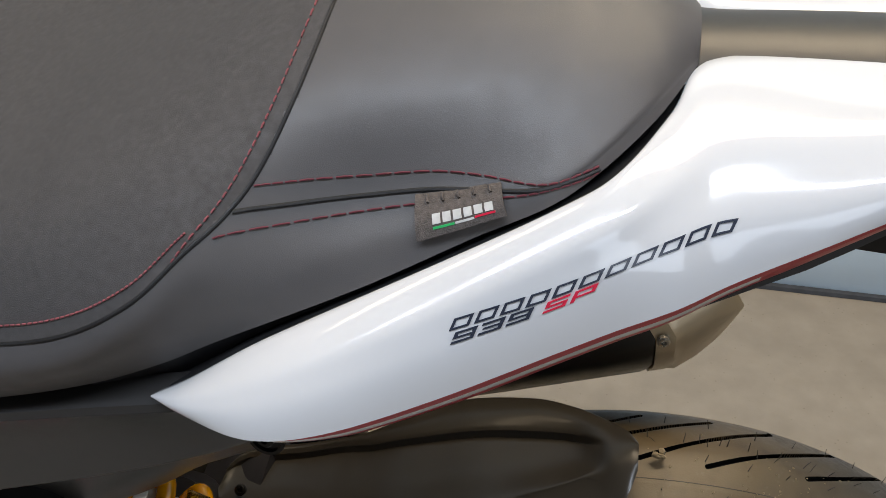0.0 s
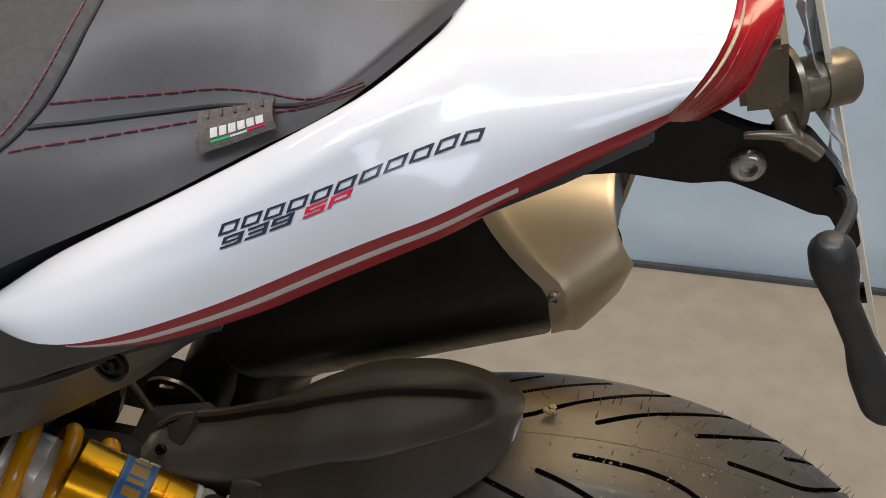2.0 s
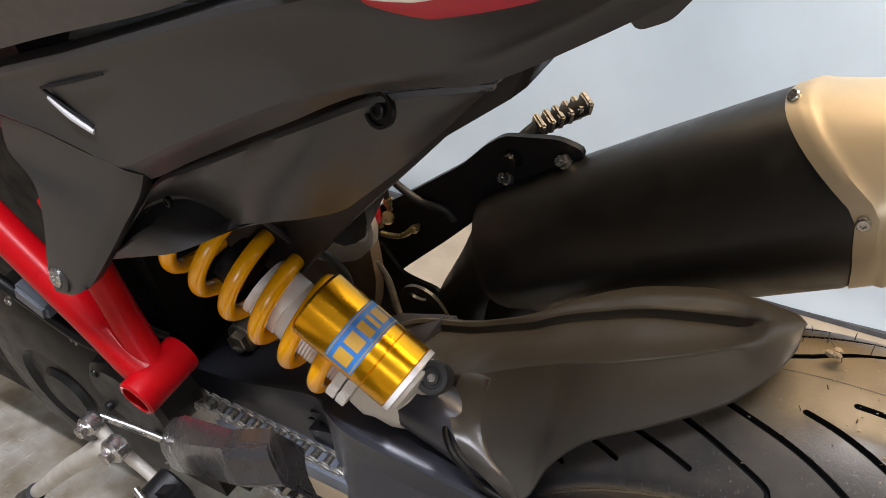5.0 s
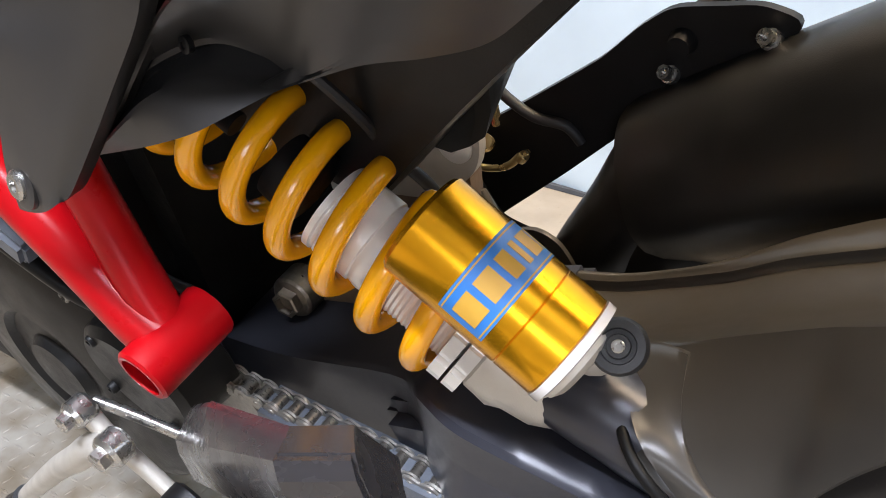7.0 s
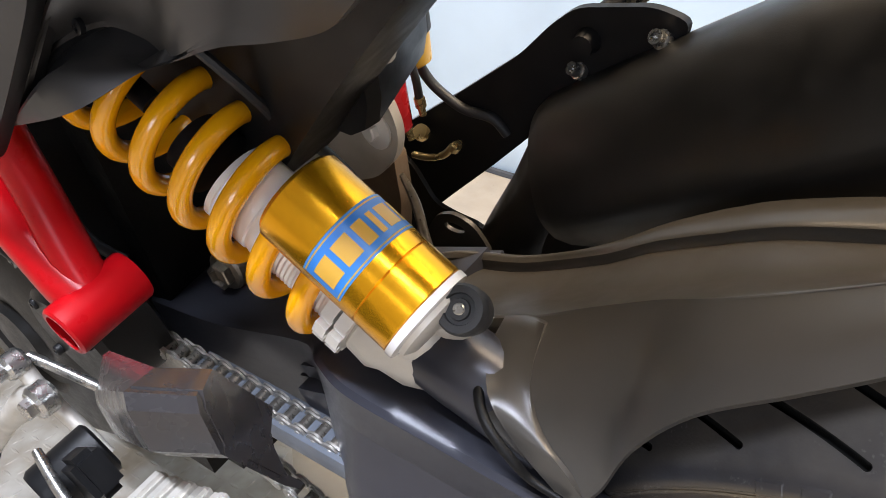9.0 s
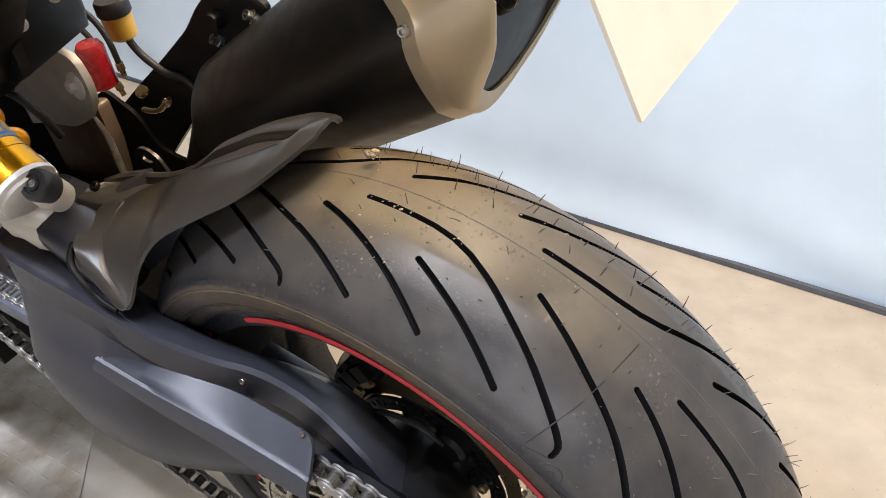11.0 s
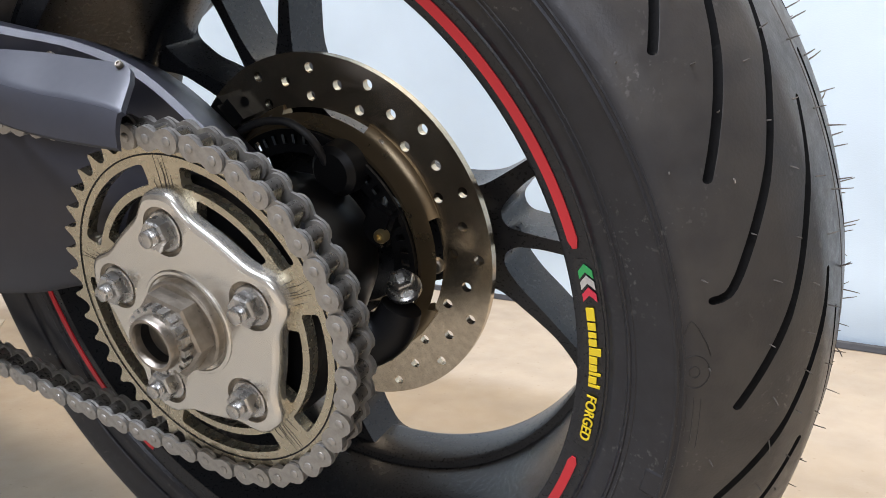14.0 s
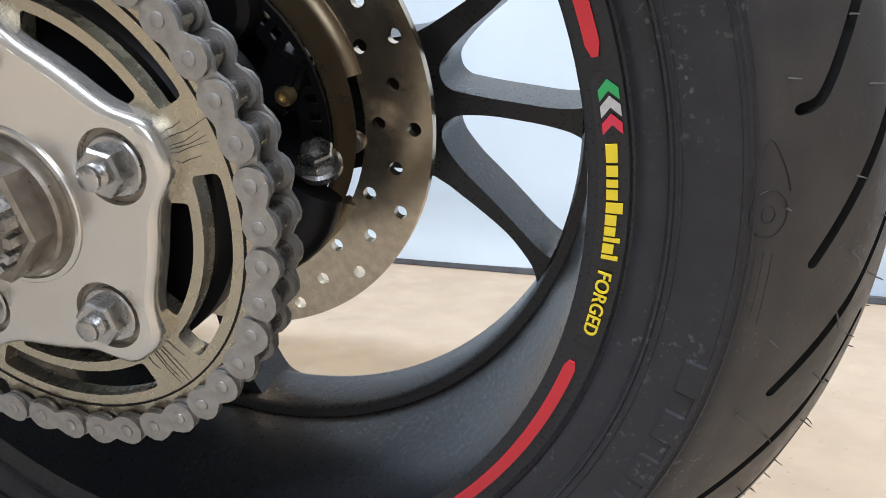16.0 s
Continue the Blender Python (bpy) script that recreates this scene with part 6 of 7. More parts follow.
# the woven tag sewn into the pillion seam
tag_rows = []
for u in np.linspace(0, 1, 8):
    x0, x1 = -0.1535 + 0.0335 * u, -0.1500 + 0.0340 * u
    top, foot = lifted(x0, 0.480, 0.0008), lifted(x1, 0.235, 0.0045)
    foot = foot + Vector((0, -0.002, -0.002))
    tag_rows.append([top.lerp(foot, s) + Vector((0, -0.0022, 0.0016)) * math.sin(math.pi * s) for s in np.linspace(0, 1, 8)])
bm = bmesh.new()
shell(bm, tag_rows, (0, 0.0009, -0.0006))
tag = part("fabric_tag", bm, M_TAG, seat, "worn grey woven tag with white and coloured print", smooth=60)


def tag_at(u, s, h=0.0003):
    i, j = u * 7, s * 7
    a, b = int(min(i, 6)), int(min(j, 6))
    p = tag_rows[a][b].lerp(tag_rows[a + 1][b], i - a).lerp(tag_rows[a][b + 1].lerp(tag_rows[a + 1][b + 1], i - a), j - b)
    return p + Vector((0, -0.75, 0.65)) * h


def tag_bar(u0, u1, s0, s1, mat, name):
    bmm = bmesh.new()
    shell(bmm, [[tag_at(u, s) for s in np.linspace(s0, s1, 3)] for u in np.linspace(u0, u1, 5)], (0, 0.0003, -0.0002))
    part(name, bmm, mat, tag)


for k in range(6):
    tag_bar(0.20 + 0.118 * k, 0.20 + 0.118 * k + 0.092, 0.46, 0.70, M_TAGWHITE, "tag_bar")
tag_bar(0.20, 0.44, 0.76, 0.82, M_GREEN, "tag_line")
tag_bar(0.45, 0.66, 0.76, 0.82, M_TAGWHITE, "tag_line")
tag_bar(0.67, 0.90, 0.74, 0.80, M_REDINK, "tag_line")
for k in range(5):
    bm = bmesh.new()
    tube(bm, [tag_at(0.14 + 0.18 * k, 0.03, 0.001), tag_at(0.15 + 0.18 * k, 0.12, 0.0014), tag_at(0.16 + 0.18 * k, 0.2, 0.0008)], 0.0006, 6)
    part("tag_stitch", bm, M_TAG, tag)

# ---- black side covers ----
TOP = [(-0.640, -0.150, 0.522), (-0.54, -0.153, 0.552), (-0.46, -0.154, 0.574), (-0.39, -0.155, 0.595), (-0.30, -0.153, 0.622), (-0.24, -0.150, 0.636), (-0.16, -0.138, 0.640), (-0.08, -0.112, 0.660), (0.0, -0.086, 0.690), (0.035, -0.070, 0.703)]
# the crease that runs along the cover, and the joint below it
CREASE = [(-0.640, -0.157, 0.522), (-0.573, -0.158, 0.5122), (-0.529, -0.158, 0.5076), (-0.489, -0.158, 0.5000), (-0.450, -0.157, 0.4924), (-0.387, -0.156, 0.5224), (-0.3275, -0.154, 0.5499), (-0.2804, -0.150, 0.5701), (-0.2509, -0.144, 0.5803), (-0.2306, -0.136, 0.5835), (-0.2077, -0.124, 0.5850), (-0.177, -0.105, 0.5880), (-0.120, -0.086, 0.6150), (-0.045, -0.067, 0.6550), (0.030, -0.050, 0.6850)]
JOINT = [(-0.640, -0.140, 0.480), (-0.573, -0.140, 0.475), (-0.529, -0.138, 0.472), (-0.489, -0.136, 0.470), (-0.447, -0.144, 0.4745), (-0.395, -0.141, 0.4995), (-0.338, -0.1385, 0.5275), (-0.290, -0.1385, 0.5505), (-0.262, -0.135, 0.5640), (-0.240, -0.128, 0.5710), (-0.213, -0.115, 0.5720), (-0.182, -0.099, 0.5710), (-0.120, -0.075, 0.5980), (-0.045, -0.060, 0.6400), (0.030, -0.046, 0.6720)]


def on_line(points, x):
    return Vector([float(np.interp(x, [p[0] for p in points], [p[k] for p in points])) for k in range(3)])


creases, joints = spline(CREASE, 84), spline(JOINT, 84)
grid = []
for c, j in zip(creases, joints):
    a = on_line(TOP, c.x)
    grid.append([a + Vector((0, 0.012, 0.004)), a + Vector((0, 0.001, 0.002)), a + Vector((0, -0.001, -0.002))] + [a.lerp(c, u) + Vector((0, 0.0022 * math.sin(math.pi * u), 0)) for u in (0.12, 0.28, 0.45, 0.62, 0.80, 0.93)] + [c + Vector((0, 0, 0.0012)), c + Vector((0, 0.0010, -0.0012)), c.lerp(j, 0.35), c.lerp(j, 0.75), j, j + Vector((0, 0.010, 0))])
bm = bmesh.new()
shell(bm, grid, (0, 0.004, 0))
cover = part("side_cover", bm, M_BLACK, bike, "black textured side cover under the seat", smooth=30)

# the lower cover: its upper edge under the joint, the arched hollow over the spring, the flap below that, and the lower edge
GAP = [(-0.5247, -0.157, 0.3916), (-0.4833, -0.150, 0.4343), (-0.4453, -0.143, 0.4705), (-0.4093, -0.140, 0.4885), (-0.3775, -0.138, 0.5030), (-0.3468, -0.137, 0.5178), (-0.3290, -0.137, 0.5267), (-0.3011, -0.1375, 0.5400), (-0.2727, -0.136, 0.5532), (-0.2502, -0.131, 0.5625), (-0.2325, -0.123, 0.5670), (-0.2106, -0.113, 0.5680), (-0.1818, -0.100, 0.5684)]
EDGE = [(-0.5272, -0.160, 0.3854), (-0.5076, -0.155, 0.3896), (-0.4817, -0.152, 0.3975), (-0.4466, -0.152, 0.4119), (-0.4164, -0.148, 0.4266), (-0.3973, -0.140, 0.4352), (-0.3891, -0.128, 0.4351), (-0.3612, -0.122, 0.4439), (-0.3395, -0.108, 0.4430), (-0.3197, -0.094, 0.4451), (-0.2950, -0.094, 0.4644), (-0.2513, -0.096, 0.5020), (-0.1908, -0.090, 0.5591)]
ARCH = [(-0.5245, -0.158, 0.3896), (-0.5114, -0.150, 0.4073), (-0.5021, -0.138, 0.4197), (-0.4777, -0.127, 0.4323), (-0.4474, -0.122, 0.4407), (-0.4188, -0.122, 0.4386), (-0.3922, -0.127, 0.4365)]
FLAP = [(-0.5255, -0.159, 0.3880), (-0.5040, -0.158, 0.4033), (-0.4822, -0.150, 0.4197), (-0.4634, -0.139, 0.4275), (-0.4410, -0.132, 0.4314), (-0.4170, -0.130, 0.4320), (-0.3912, -0.128, 0.4355)]
ARCH += [Vector(a).lerp(Vector(b), 0.90) for a, b in zip(GAP[7:], EDGE[7:])]
FLAP += [Vector(a).lerp(Vector(b), 0.95) for a, b in zip(GAP[7:], EDGE[7:])]
grid = []
for n_, (a, h, f, b) in enumerate(zip(*(spline(q, 72) for q in (GAP, ARCH, FLAP, EDGE)))):
    w = min(1.0, max(0.0, 6.4 - n_ / 6)) * min(1.0, n_ / 8)
    grid.append([a + Vector((0, 0.010, -0.002)), a + Vector((0, 0.004, 0)), a + Vector((0, 0.002, -0.003))] + [a.lerp(h, u) + Vector((0, 0.002 - 0.004 * math.sin(math.pi * u), 0)) for u in (0.15, 0.35, 0.6, 0.85)] + [h + Vector((0, 0, 0.003)) * w, h, h.lerp(f, 0.3) + Vector((0, 0.012, 0)) * w, h.lerp(f, 0.8) + Vector((0, 0.010, 0)) * w, f, f.lerp(b, 0.15) + Vector((0, -0.002, 0)) * w, f.lerp(b, 0.55) + Vector((0, -0.002, 0)) * w, b, b + Vector((0, 0.004, 0)), b + Vector((0, 0.012, 0.004))])
bm = bmesh.new()
shell(bm, grid, (0, 0.004, 0))
lower = part("lower_cover", bm, M_BLACK, bike, "black lower side cover arched above the shock", smooth=34)
bm = bmesh.new()
turned(bm, (-0.239, -0.1235, 0.5585), (-0.1, -0.9, 0.35), [(-0.003, 0.0105), (0.0006, 0.0105), (0.0006, 0.0085), (-0.001, 0.008)], 24)
part("screw_seat", bm, M_DARK, lower)
screw("cover_screw", lower, (-0.239, -0.1235, 0.5585), (-0.1, -0.9, 0.35), 0.0050, 0.0022, M_DARK)
screw("cover_screw", lower, (-0.452, -0.1345, 0.446), (-0.1, -0.95, 0.2), 0.0042, 0.0015, M_DARK)
# the leg of the cover that reaches down to the frame, and its bolt
LEG = [[(-0.5793, -0.156, 0.5084), (-0.5313, -0.157, 0.5060), (-0.4905, -0.1575, 0.4988), (-0.4505, -0.157, 0.4913), (-0.4400, -0.150, 0.4840)],
       [(-0.5930, -0.158, 0.4763), (-0.5478, -0.160, 0.4697), (-0.4977, -0.161, 0.4725), (-0.4661, -0.160, 0.4699), (-0.4494, -0.155, 0.4658)],
       [(-0.5638, -0.166, 0.4566), (-0.5347, -0.168, 0.4515), (-0.5064, -0.168, 0.4486), (-0.4871, -0.166, 0.4419), (-0.4773, -0.161, 0.4353)],
       [(-0.5684, -0.174, 0.4193), (-0.5517, -0.176, 0.4135), (-0.5254, -0.176, 0.4160), (-0.5070, -0.174, 0.4145), (-0.5035, -0.170, 0.4045)],
       [(-0.5837, -0.182, 0.3785), (-0.5661, -0.184, 0.3791), (-0.5476, -0.184, 0.3794), (-0.5349, -0.182, 0.3787), (-0.5341, -0.179, 0.3714)],
       [(-0.5874, -0.186, 0.3516), (-0.5734, -0.187, 0.3544), (-0.5583, -0.187, 0.3587), (-0.5453, -0.187, 0.3649), (-0.5371, -0.185, 0.3700)]]
bm = bmesh.new()
shell(bm, [[r[0] + Vector((0, 0.005, 0)), *r, r[-1] + Vector((0, 0.006, 0))] for r in zip(*[spline(c, 20) for c in zip(*[spline(r, 12) for r in LEG])])], (0, 0.005, 0))
part("frame_leg", bm, M_BLACK, cover, smooth=40)
# a near-black cup stands for the shade inside the hole
bm = bmesh.new()
turned(bm, (-0.541, -0.1745, 0.4115), (0.05, -0.97, 0.2), [(-0.004, 0.0075), (0.0012, 0.0075), (0.0012, 0.0062), (-0.003, 0.0058), (-0.003, 0)], 24)
part("leg_hole", bm, M_PIT, cover, "dark round hole in the leg")
bm = bmesh.new()
turned(bm, (-0.5695, -0.1800, 0.3715), (-0.1, -0.9, 0.3), [(-0.010, 0.015), (0.005, 0.015), (0.006, 0.013), (0.006, 0.009)], 28)
boss = part("leg_boss", bm, M_BLACK, cover)
screw("frame_bolt", boss, (-0.5700, -0.1850, 0.3728), (-0.1, -0.9, 0.3), 0.0085, 0.004, M_STEEL)
# the small vent, its recess only drawn as dark bars for shade, with its pale insert
bm = bmesh.new()
tube(bm, [(-0.502, -0.1555, 0.545), (-0.46, -0.1560, 0.557), (-0.423, -0.1555, 0.568)], [0.0012, 0.0014, 0.0006], 8, 8)
tube(bm, [(-0.502, -0.1552, 0.545), (-0.484, -0.1550, 0.533), (-0.463, -0.1545, 0.522)], [0.0012, 0.0014, 0.0010], 8, 8)
part("vent_shade_line", bm, M_DARK, cover, "dark bars standing for the shaded edges of the vent")
bm = bmesh.new()
tube(bm, [(-0.499, -0.1550, 0.5385), (-0.482, -0.1548, 0.5265), (-0.465, -0.1543, 0.517)], [0.0020, 0.0034, 0.0024], 8, 8)
part("vent_insert", bm, M_WRAP, cover, "pale mesh insert")

# ---- undertray box behind the covers ----
M_BOX = material("black_moulded_plastic", (0.007, 0.007, 0.007), 0.36, vary=0.15, bump=0.2, bump_scale=900, spec=0.22)
bm = bmesh.new()
box = [[(-0.62, y, 0.36), (-0.62, y, 0.52), (-0.17, y, 0.58), (-0.190, y, 0.539), (-0.247, y, 0.498), (-0.285, y, 0.461), (-0.330, y, 0.418), (-0.368, y, 0.381), (-0.405, y, 0.343), (-0.445, y, 0.300), (-0.55, y, 0.33)] for y in (-0.06, -0.05, -0.01, 0.0)]
for r, s in zip(box, (0.97, 1.0, 1.0, 0.98)):
    c = sum((Vector(p) for p in r), Vector()) / len(r)
    for k, p in enumerate(r):
        r[k] = c + (Vector(p) - c) * s
        r[k].y = p[1]
skin(bm, box)
tray = part("undertray", bm, M_BOX, bike, "black plastic undertray box", smooth=30)
bm = bmesh.new()
rear = [(-0.62, 0.47), (-0.372, 0.47), (-0.385, 0.400), (-0.390, 0.345), (-0.397, 0.326), (-0.412, 0.318), (-0.62, 0.34)]
skin(bm, [[Vector((x + dx + inset, y, z + inset * 0.5)) for x, z in rear] for y, dx, inset in ((-0.012, 0.0, -0.006), (-0.004, 0.0, 0.0), (0.080, -0.028, 0.0), (0.088, -0.031, -0.006))])
part("rear_box", bm, M_BOX, tray, "black plastic box at the rear of the tray", smooth=30)
for p in ((-0.386, 0.002, 0.374), (-0.401, 0.050, 0.377)):
    bm = bmesh.new()
    turned(bm, p, (0.95, -0.3, 0.05), [(-0.008, 0.004), (0.002, 0.004), (0.002, 0.0065), (0.005, 0.0065), (0.006, 0.004), (0.006, 0)], 12)
    part("tray_screw", bm, M_CAST, tray, "plated screw with a washer")
bm = bmesh.new()
tube(bm, [(-0.47, -0.085, 0.430), (-0.44, -0.075, 0.395), (-0.43, -0.06, 0.36), (-0.44, -0.045, 0.33)], 0.0035, 8, 16)
part("cable", bm, M_RUBBER, bike, "thin black cable")

# ---- tail lamp, plate bracket, indicator ----
front = [panel_at(60, t) + Vector((0.001, 0.002, -0.001)) for t in np.linspace(0, 1, 9)]
rear = spline([(0.0715, 0.000, 0.741), (0.0735, -0.018, 0.7375), (0.0737, -0.029, 0.7328), (0.0728, -0.034, 0.7270), (0.0688, -0.040, 0.7180), (0.0653, -0.045, 0.7083), (0.0611, -0.049, 0.7050), (0.0568, -0.052, 0.7030), (0.0515, -0.0555, 0.7015)], 8)
half = [[a, a.lerp(b, 0.5) + Vector((0.001, -0.003, 0.002)), b] for a, b in zip(front, rear)]
bm = bmesh.new()
full = [[Vector((p.x, -p.y, p.z)) for p in row] for row in reversed(half)] + half
shell(bm, full, (-0.004, 0, -0.005))
lamp = part("tail_lamp", bm, M_LENS, bike, "dark red tail lamp lens", smooth=50)
for u in (0.10, 0.30, 0.44, 0.58, 0.72, 0.86, 0.97):
    bm = bmesh.new()
    line = [a.lerp(b, u) + (Vector((0.001, -0.003, 0.002)) * (1 - abs(2 * u - 1)) + Vector((0.0002, -0.0002, 0.0002))) for a, b in zip(front[2:], rear[2:])]
    tube(bm, line, 0.0010 if u > 0.9 else 0.00012, 6, 20)
    part("lens_flute", bm, M_LENS, lamp)
# a pale bar stands for the light caught along the lens edge
bm = bmesh.new()
tube(bm, [p + Vector((0.0022, -0.0012, 0.0008)) for p in front[1:8]], [0.0003, 0.0006, 0.0008, 0.0008, 0.0007, 0.0005, 0.0003], 8, 20)
part("lens_highlight", bm, M_CAP, lamp, "thin bright bar painted as the highlight along the lens")
bm = bmesh.new()
shell(bm, [[Vector((x, y, 0.735 - 4.0 * (y - 0.0) ** 2 - 0.25 * max(0, x - 0.06))) for y in np.linspace(-0.020, 0.03, 7)] for x in np.linspace(0.056, 0.074, 6)], (0, 0, -0.01))
part("brake_lens", bm, M_LENS, lamp, "bright red upper lens")
bm = bmesh.new()
block(bm, (0.0735, -0.010, 0.6985), (0.0200, 0.040, 0.0360), Matrix.Rotation(-0.22, 3, "Y"), 0.003)
part("lamp_base", bm, M_MOUNT, lamp, "dark bronze block behind the lens")
bm = bmesh.new()
outline = rounded([(-0.06, 0.640), (-0.02, 0.634), (0.020, 0.6415), (0.052, 0.6380), (0.0693, 0.6416), (0.0942, 0.6314), (0.1111, 0.6238), (0.1175, 0.6242), (0.128, 0.608), (0.134, 0.600), (0.137, 0.606), (0.126, 0.634), (0.113, 0.655), (0.098, 0.672), (0.0915, 0.6712), (0.078, 0.6700), (0.0661, 0.6742), (0.0533, 0.6800), (0.030, 0.686), (0.0, 0.683), (-0.05, 0.660)], 0.004, 3)
plate(bm, outline, [], xz, -0.032, -0.024)
holder = part("plate_bracket", bm, M_DARK, bike, "black steel number plate bracket with a button bolt")
bm = bmesh.new()
turned(bm, (0.0754, -0.032, 0.6530), (0.05, -1, 0.15), [(-0.002, 0.0088), (0.0010, 0.0090), (0.0035, 0.0075), (0.0045, 0.0055), (0.0045, 0.0042), (0.001, 0.0040), (0.001, 0)], 24)
part("button_bolt", bm, M_STEEL, holder, "stainless button bolt")
bm = bmesh.new()
axis = Vector((0.925, 0.345, 0.09)).normalized()
turned(bm, Vector((0.0873, -0.014, 0.6825)), axis, [(0, 0.010), (0, 0.0124), (0.0115, 0.0124), (0.0118, 0.0116), (0.0134, 0.0116), (0.0137, 0.0127), (0.0262, 0.0127), (0.0285, 0.0112), (0.0285, 0)], 40)
turned(bm, Vector((0.0850, -0.0150, 0.6825)), axis, [(0, 0.010), (0.0002, 0.0200), (0.0026, 0.0208), (0.0032, 0.0200), (0.0034, 0.0150), (0.0046, 0.0126)], 40)
tube(bm, [(0.0860, -0.026, 0.676), (0.0908, -0.033, 0.6712), (0.0964, -0.034, 0.6685), (0.1031, -0.036, 0.6646)], [0.005, 0.0048, 0.0044, 0.0036], 14, 14)
tube(bm, [(0.0920, -0.033, 0.6715), (0.0860, -0.035, 0.6735), (0.0790, -0.0355, 0.6738), (0.0700, -0.0355, 0.6728)], [0.0045, 0.0026, 0.0022, 0.0016], 10, 14)
part("indicator_mount", bm, M_MOUNT, holder, "dark bronze tinted indicator mount")
bm = bmesh.new()
tube(bm, [(0.118, -0.030, 0.640), (0.116, -0.050, 0.655), (0.108, -0.080, 0.676), (0.100, -0.099, 0.679)], 0.0026, 8, 14)
part("indicator_cable", bm, M_RUBBER, holder)
bm = bmesh.new()
tube(bm, [(0.0975, -0.100, 0.681), (0.099, -0.100, 0.676), (0.103, -0.100, 0.665), (0.112, -0.100, 0.644), (0.124, -0.101, 0.621), (0.134, -0.101, 0.600), (0.146, -0.102, 0.577), (0.150, -0.102, 0.568)], [0.004, 0.0085, 0.0092, 0.0060, 0.0062, 0.0090, 0.0100, 0.006], 16, 30)
ind = part("turn_indicator", bm, M_RUBBER, bike, "black turn indicator on a rubber stalk")
bm = bmesh.new()
tube(bm, [(0.135, -0.098, 0.604), (0.145, -0.099, 0.585), (0.153, -0.100, 0.568)], [0.006, 0.010, 0.007], 14, 10)
part("indicator_lens", bm, M_WRAP, ind, "clear indicator lens")
# the plate itself, in its milky protective film
P0, E1, E2 = Vector((0.207, -0.012, 0.420)), Vector((0.0, 1.0, 0.02)), Vector((-0.36, 0.0, 0.93)).normalized()
EN = E1.cross(E2).normalized()
bm = bmesh.new()
pl = [P0, P0 + E1 * 0.17, P0 + E1 * 0.17 + E2 * 0.335, P0 + E2 * 0.335]
skin(bm, [pl, [p + EN * 0.0025 for p in pl]])
number_plate = part("number_plate", bm, M_PLATE, bike, "cream number plate in milky protective film", smooth=0)
fold = random.Random(8)
for s0, s1, w0, w1, lift in ((0.155, 0.235, -0.018, 0.022, 0.0035), (0.255, 0.335, -0.006, 0.026, 0.0030)):
    bm = bmesh.new()
    creases = [fold.uniform(-1, 1) for _ in range(16)]
    shell(bm, [[P0 + E2 * s + E1 * w - EN * (lift + 0.0022 * creases[(3 * i + 2 * j) % 16] + 0.003 * math.sin(130 * w + 25 * s)) for j, w in enumerate(np.linspace(w0 + 0.004 * creases[i % 16], w1, 6))] for i, s in enumerate(np.linspace(s0, s1, 9))], EN * 0.0005)
    part("protective_film", bm, M_FILM, number_plate, "crumpled milky film", smooth=20)
screw("plate_bolt", number_plate, P0 + E2 * 0.120 + E1 * 0.012, -EN, 0.006, 0.004, M_DARK)


# ---- left foot controls: heel guard, gear linkage, chain slider ----
M_HEEL = material("black_gloss_plastic", (0.032, 0.029, 0.030), 0.27, vary=0.10, coat=0.1)
INNER = [(-0.520, -0.186, 0.212), (-0.440, -0.210, 0.287), (-0.360, -0.221, 0.327), (-0.341, -0.204, 0.319), (-0.352, -0.178, 0.255)]
OUTER = [(-0.522, -0.203, 0.200), (-0.428, -0.226, 0.281), (-0.343, -0.240, 0.343), (-0.324, -0.220, 0.330), (-0.338, -0.192, 0.258)]
rows_ = []
for a, b in zip(INNER, OUTER):
    a, b = Vector(a), Vector(b)
    rows_.append([a, a.lerp(b, 0.5), b, b + Vector((0.004, -0.004, -0.006)), b + Vector((0.008, -0.006, -0.030)), b + Vector((0.002, 0.004, -0.050))])
bm = bmesh.new()
shell(bm, rows_, (-0.003, 0.005, -0.003))
heel = part("heel_guard", bm, M_HEEL, bike, "angular black plastic heel guard with a raised arrow mark", smooth=24)
bm = bmesh.new()
c = Vector((-0.405, -0.221, 0.262))
for a, b in (((0, 0), (0.012, 0.020)), ((0.012, 0.020), (0.016, 0.000))):
    tube(bm, [c + Vector((a[0], -0.001, a[1])), c + Vector((b[0], -0.001, b[1]))], 0.0012, 8)
part("arrow_mark", bm, M_WRAP, heel)
bm = bmesh.new()
block(bm, Vector((-0.336, -0.262, 0.256)), (0.105, 0.050, 0.012), Matrix.Rotation(-0.45, 3, "Y"), 0.003)
peg = part("foot_peg", bm, M_CAST, bike, "toothed cast rider foot peg")
for k in range(6):
    bm = bmesh.new()
    block(bm, Vector((-0.374 + 0.0155 * k, -0.262, 0.248 + 0.007 * k)), (0.011, 0.056, 0.015), Matrix.Rotation(-0.45, 3, "Y"), 0.002)
    part("peg_tooth", bm, M_CAST, peg)

bm = bmesh.new()
turned(bm, (-0.455, -0.275, 0.222), (0.1, 1, 0.1), [(0, 0.008), (0, 0.016), (0.003, 0.018), (0.040, 0.018), (0.042, 0.015)], 28)
block(bm, Vector((-0.435, -0.252, 0.232)), (0.050, 0.018, 0.030), Matrix.Rotation(-0.6, 3, "Y"), 0.004)
clamp = part("peg_clamp", bm, M_DARK, bike, "black pivot clamp of the rider foot peg")
bm = bmesh.new()
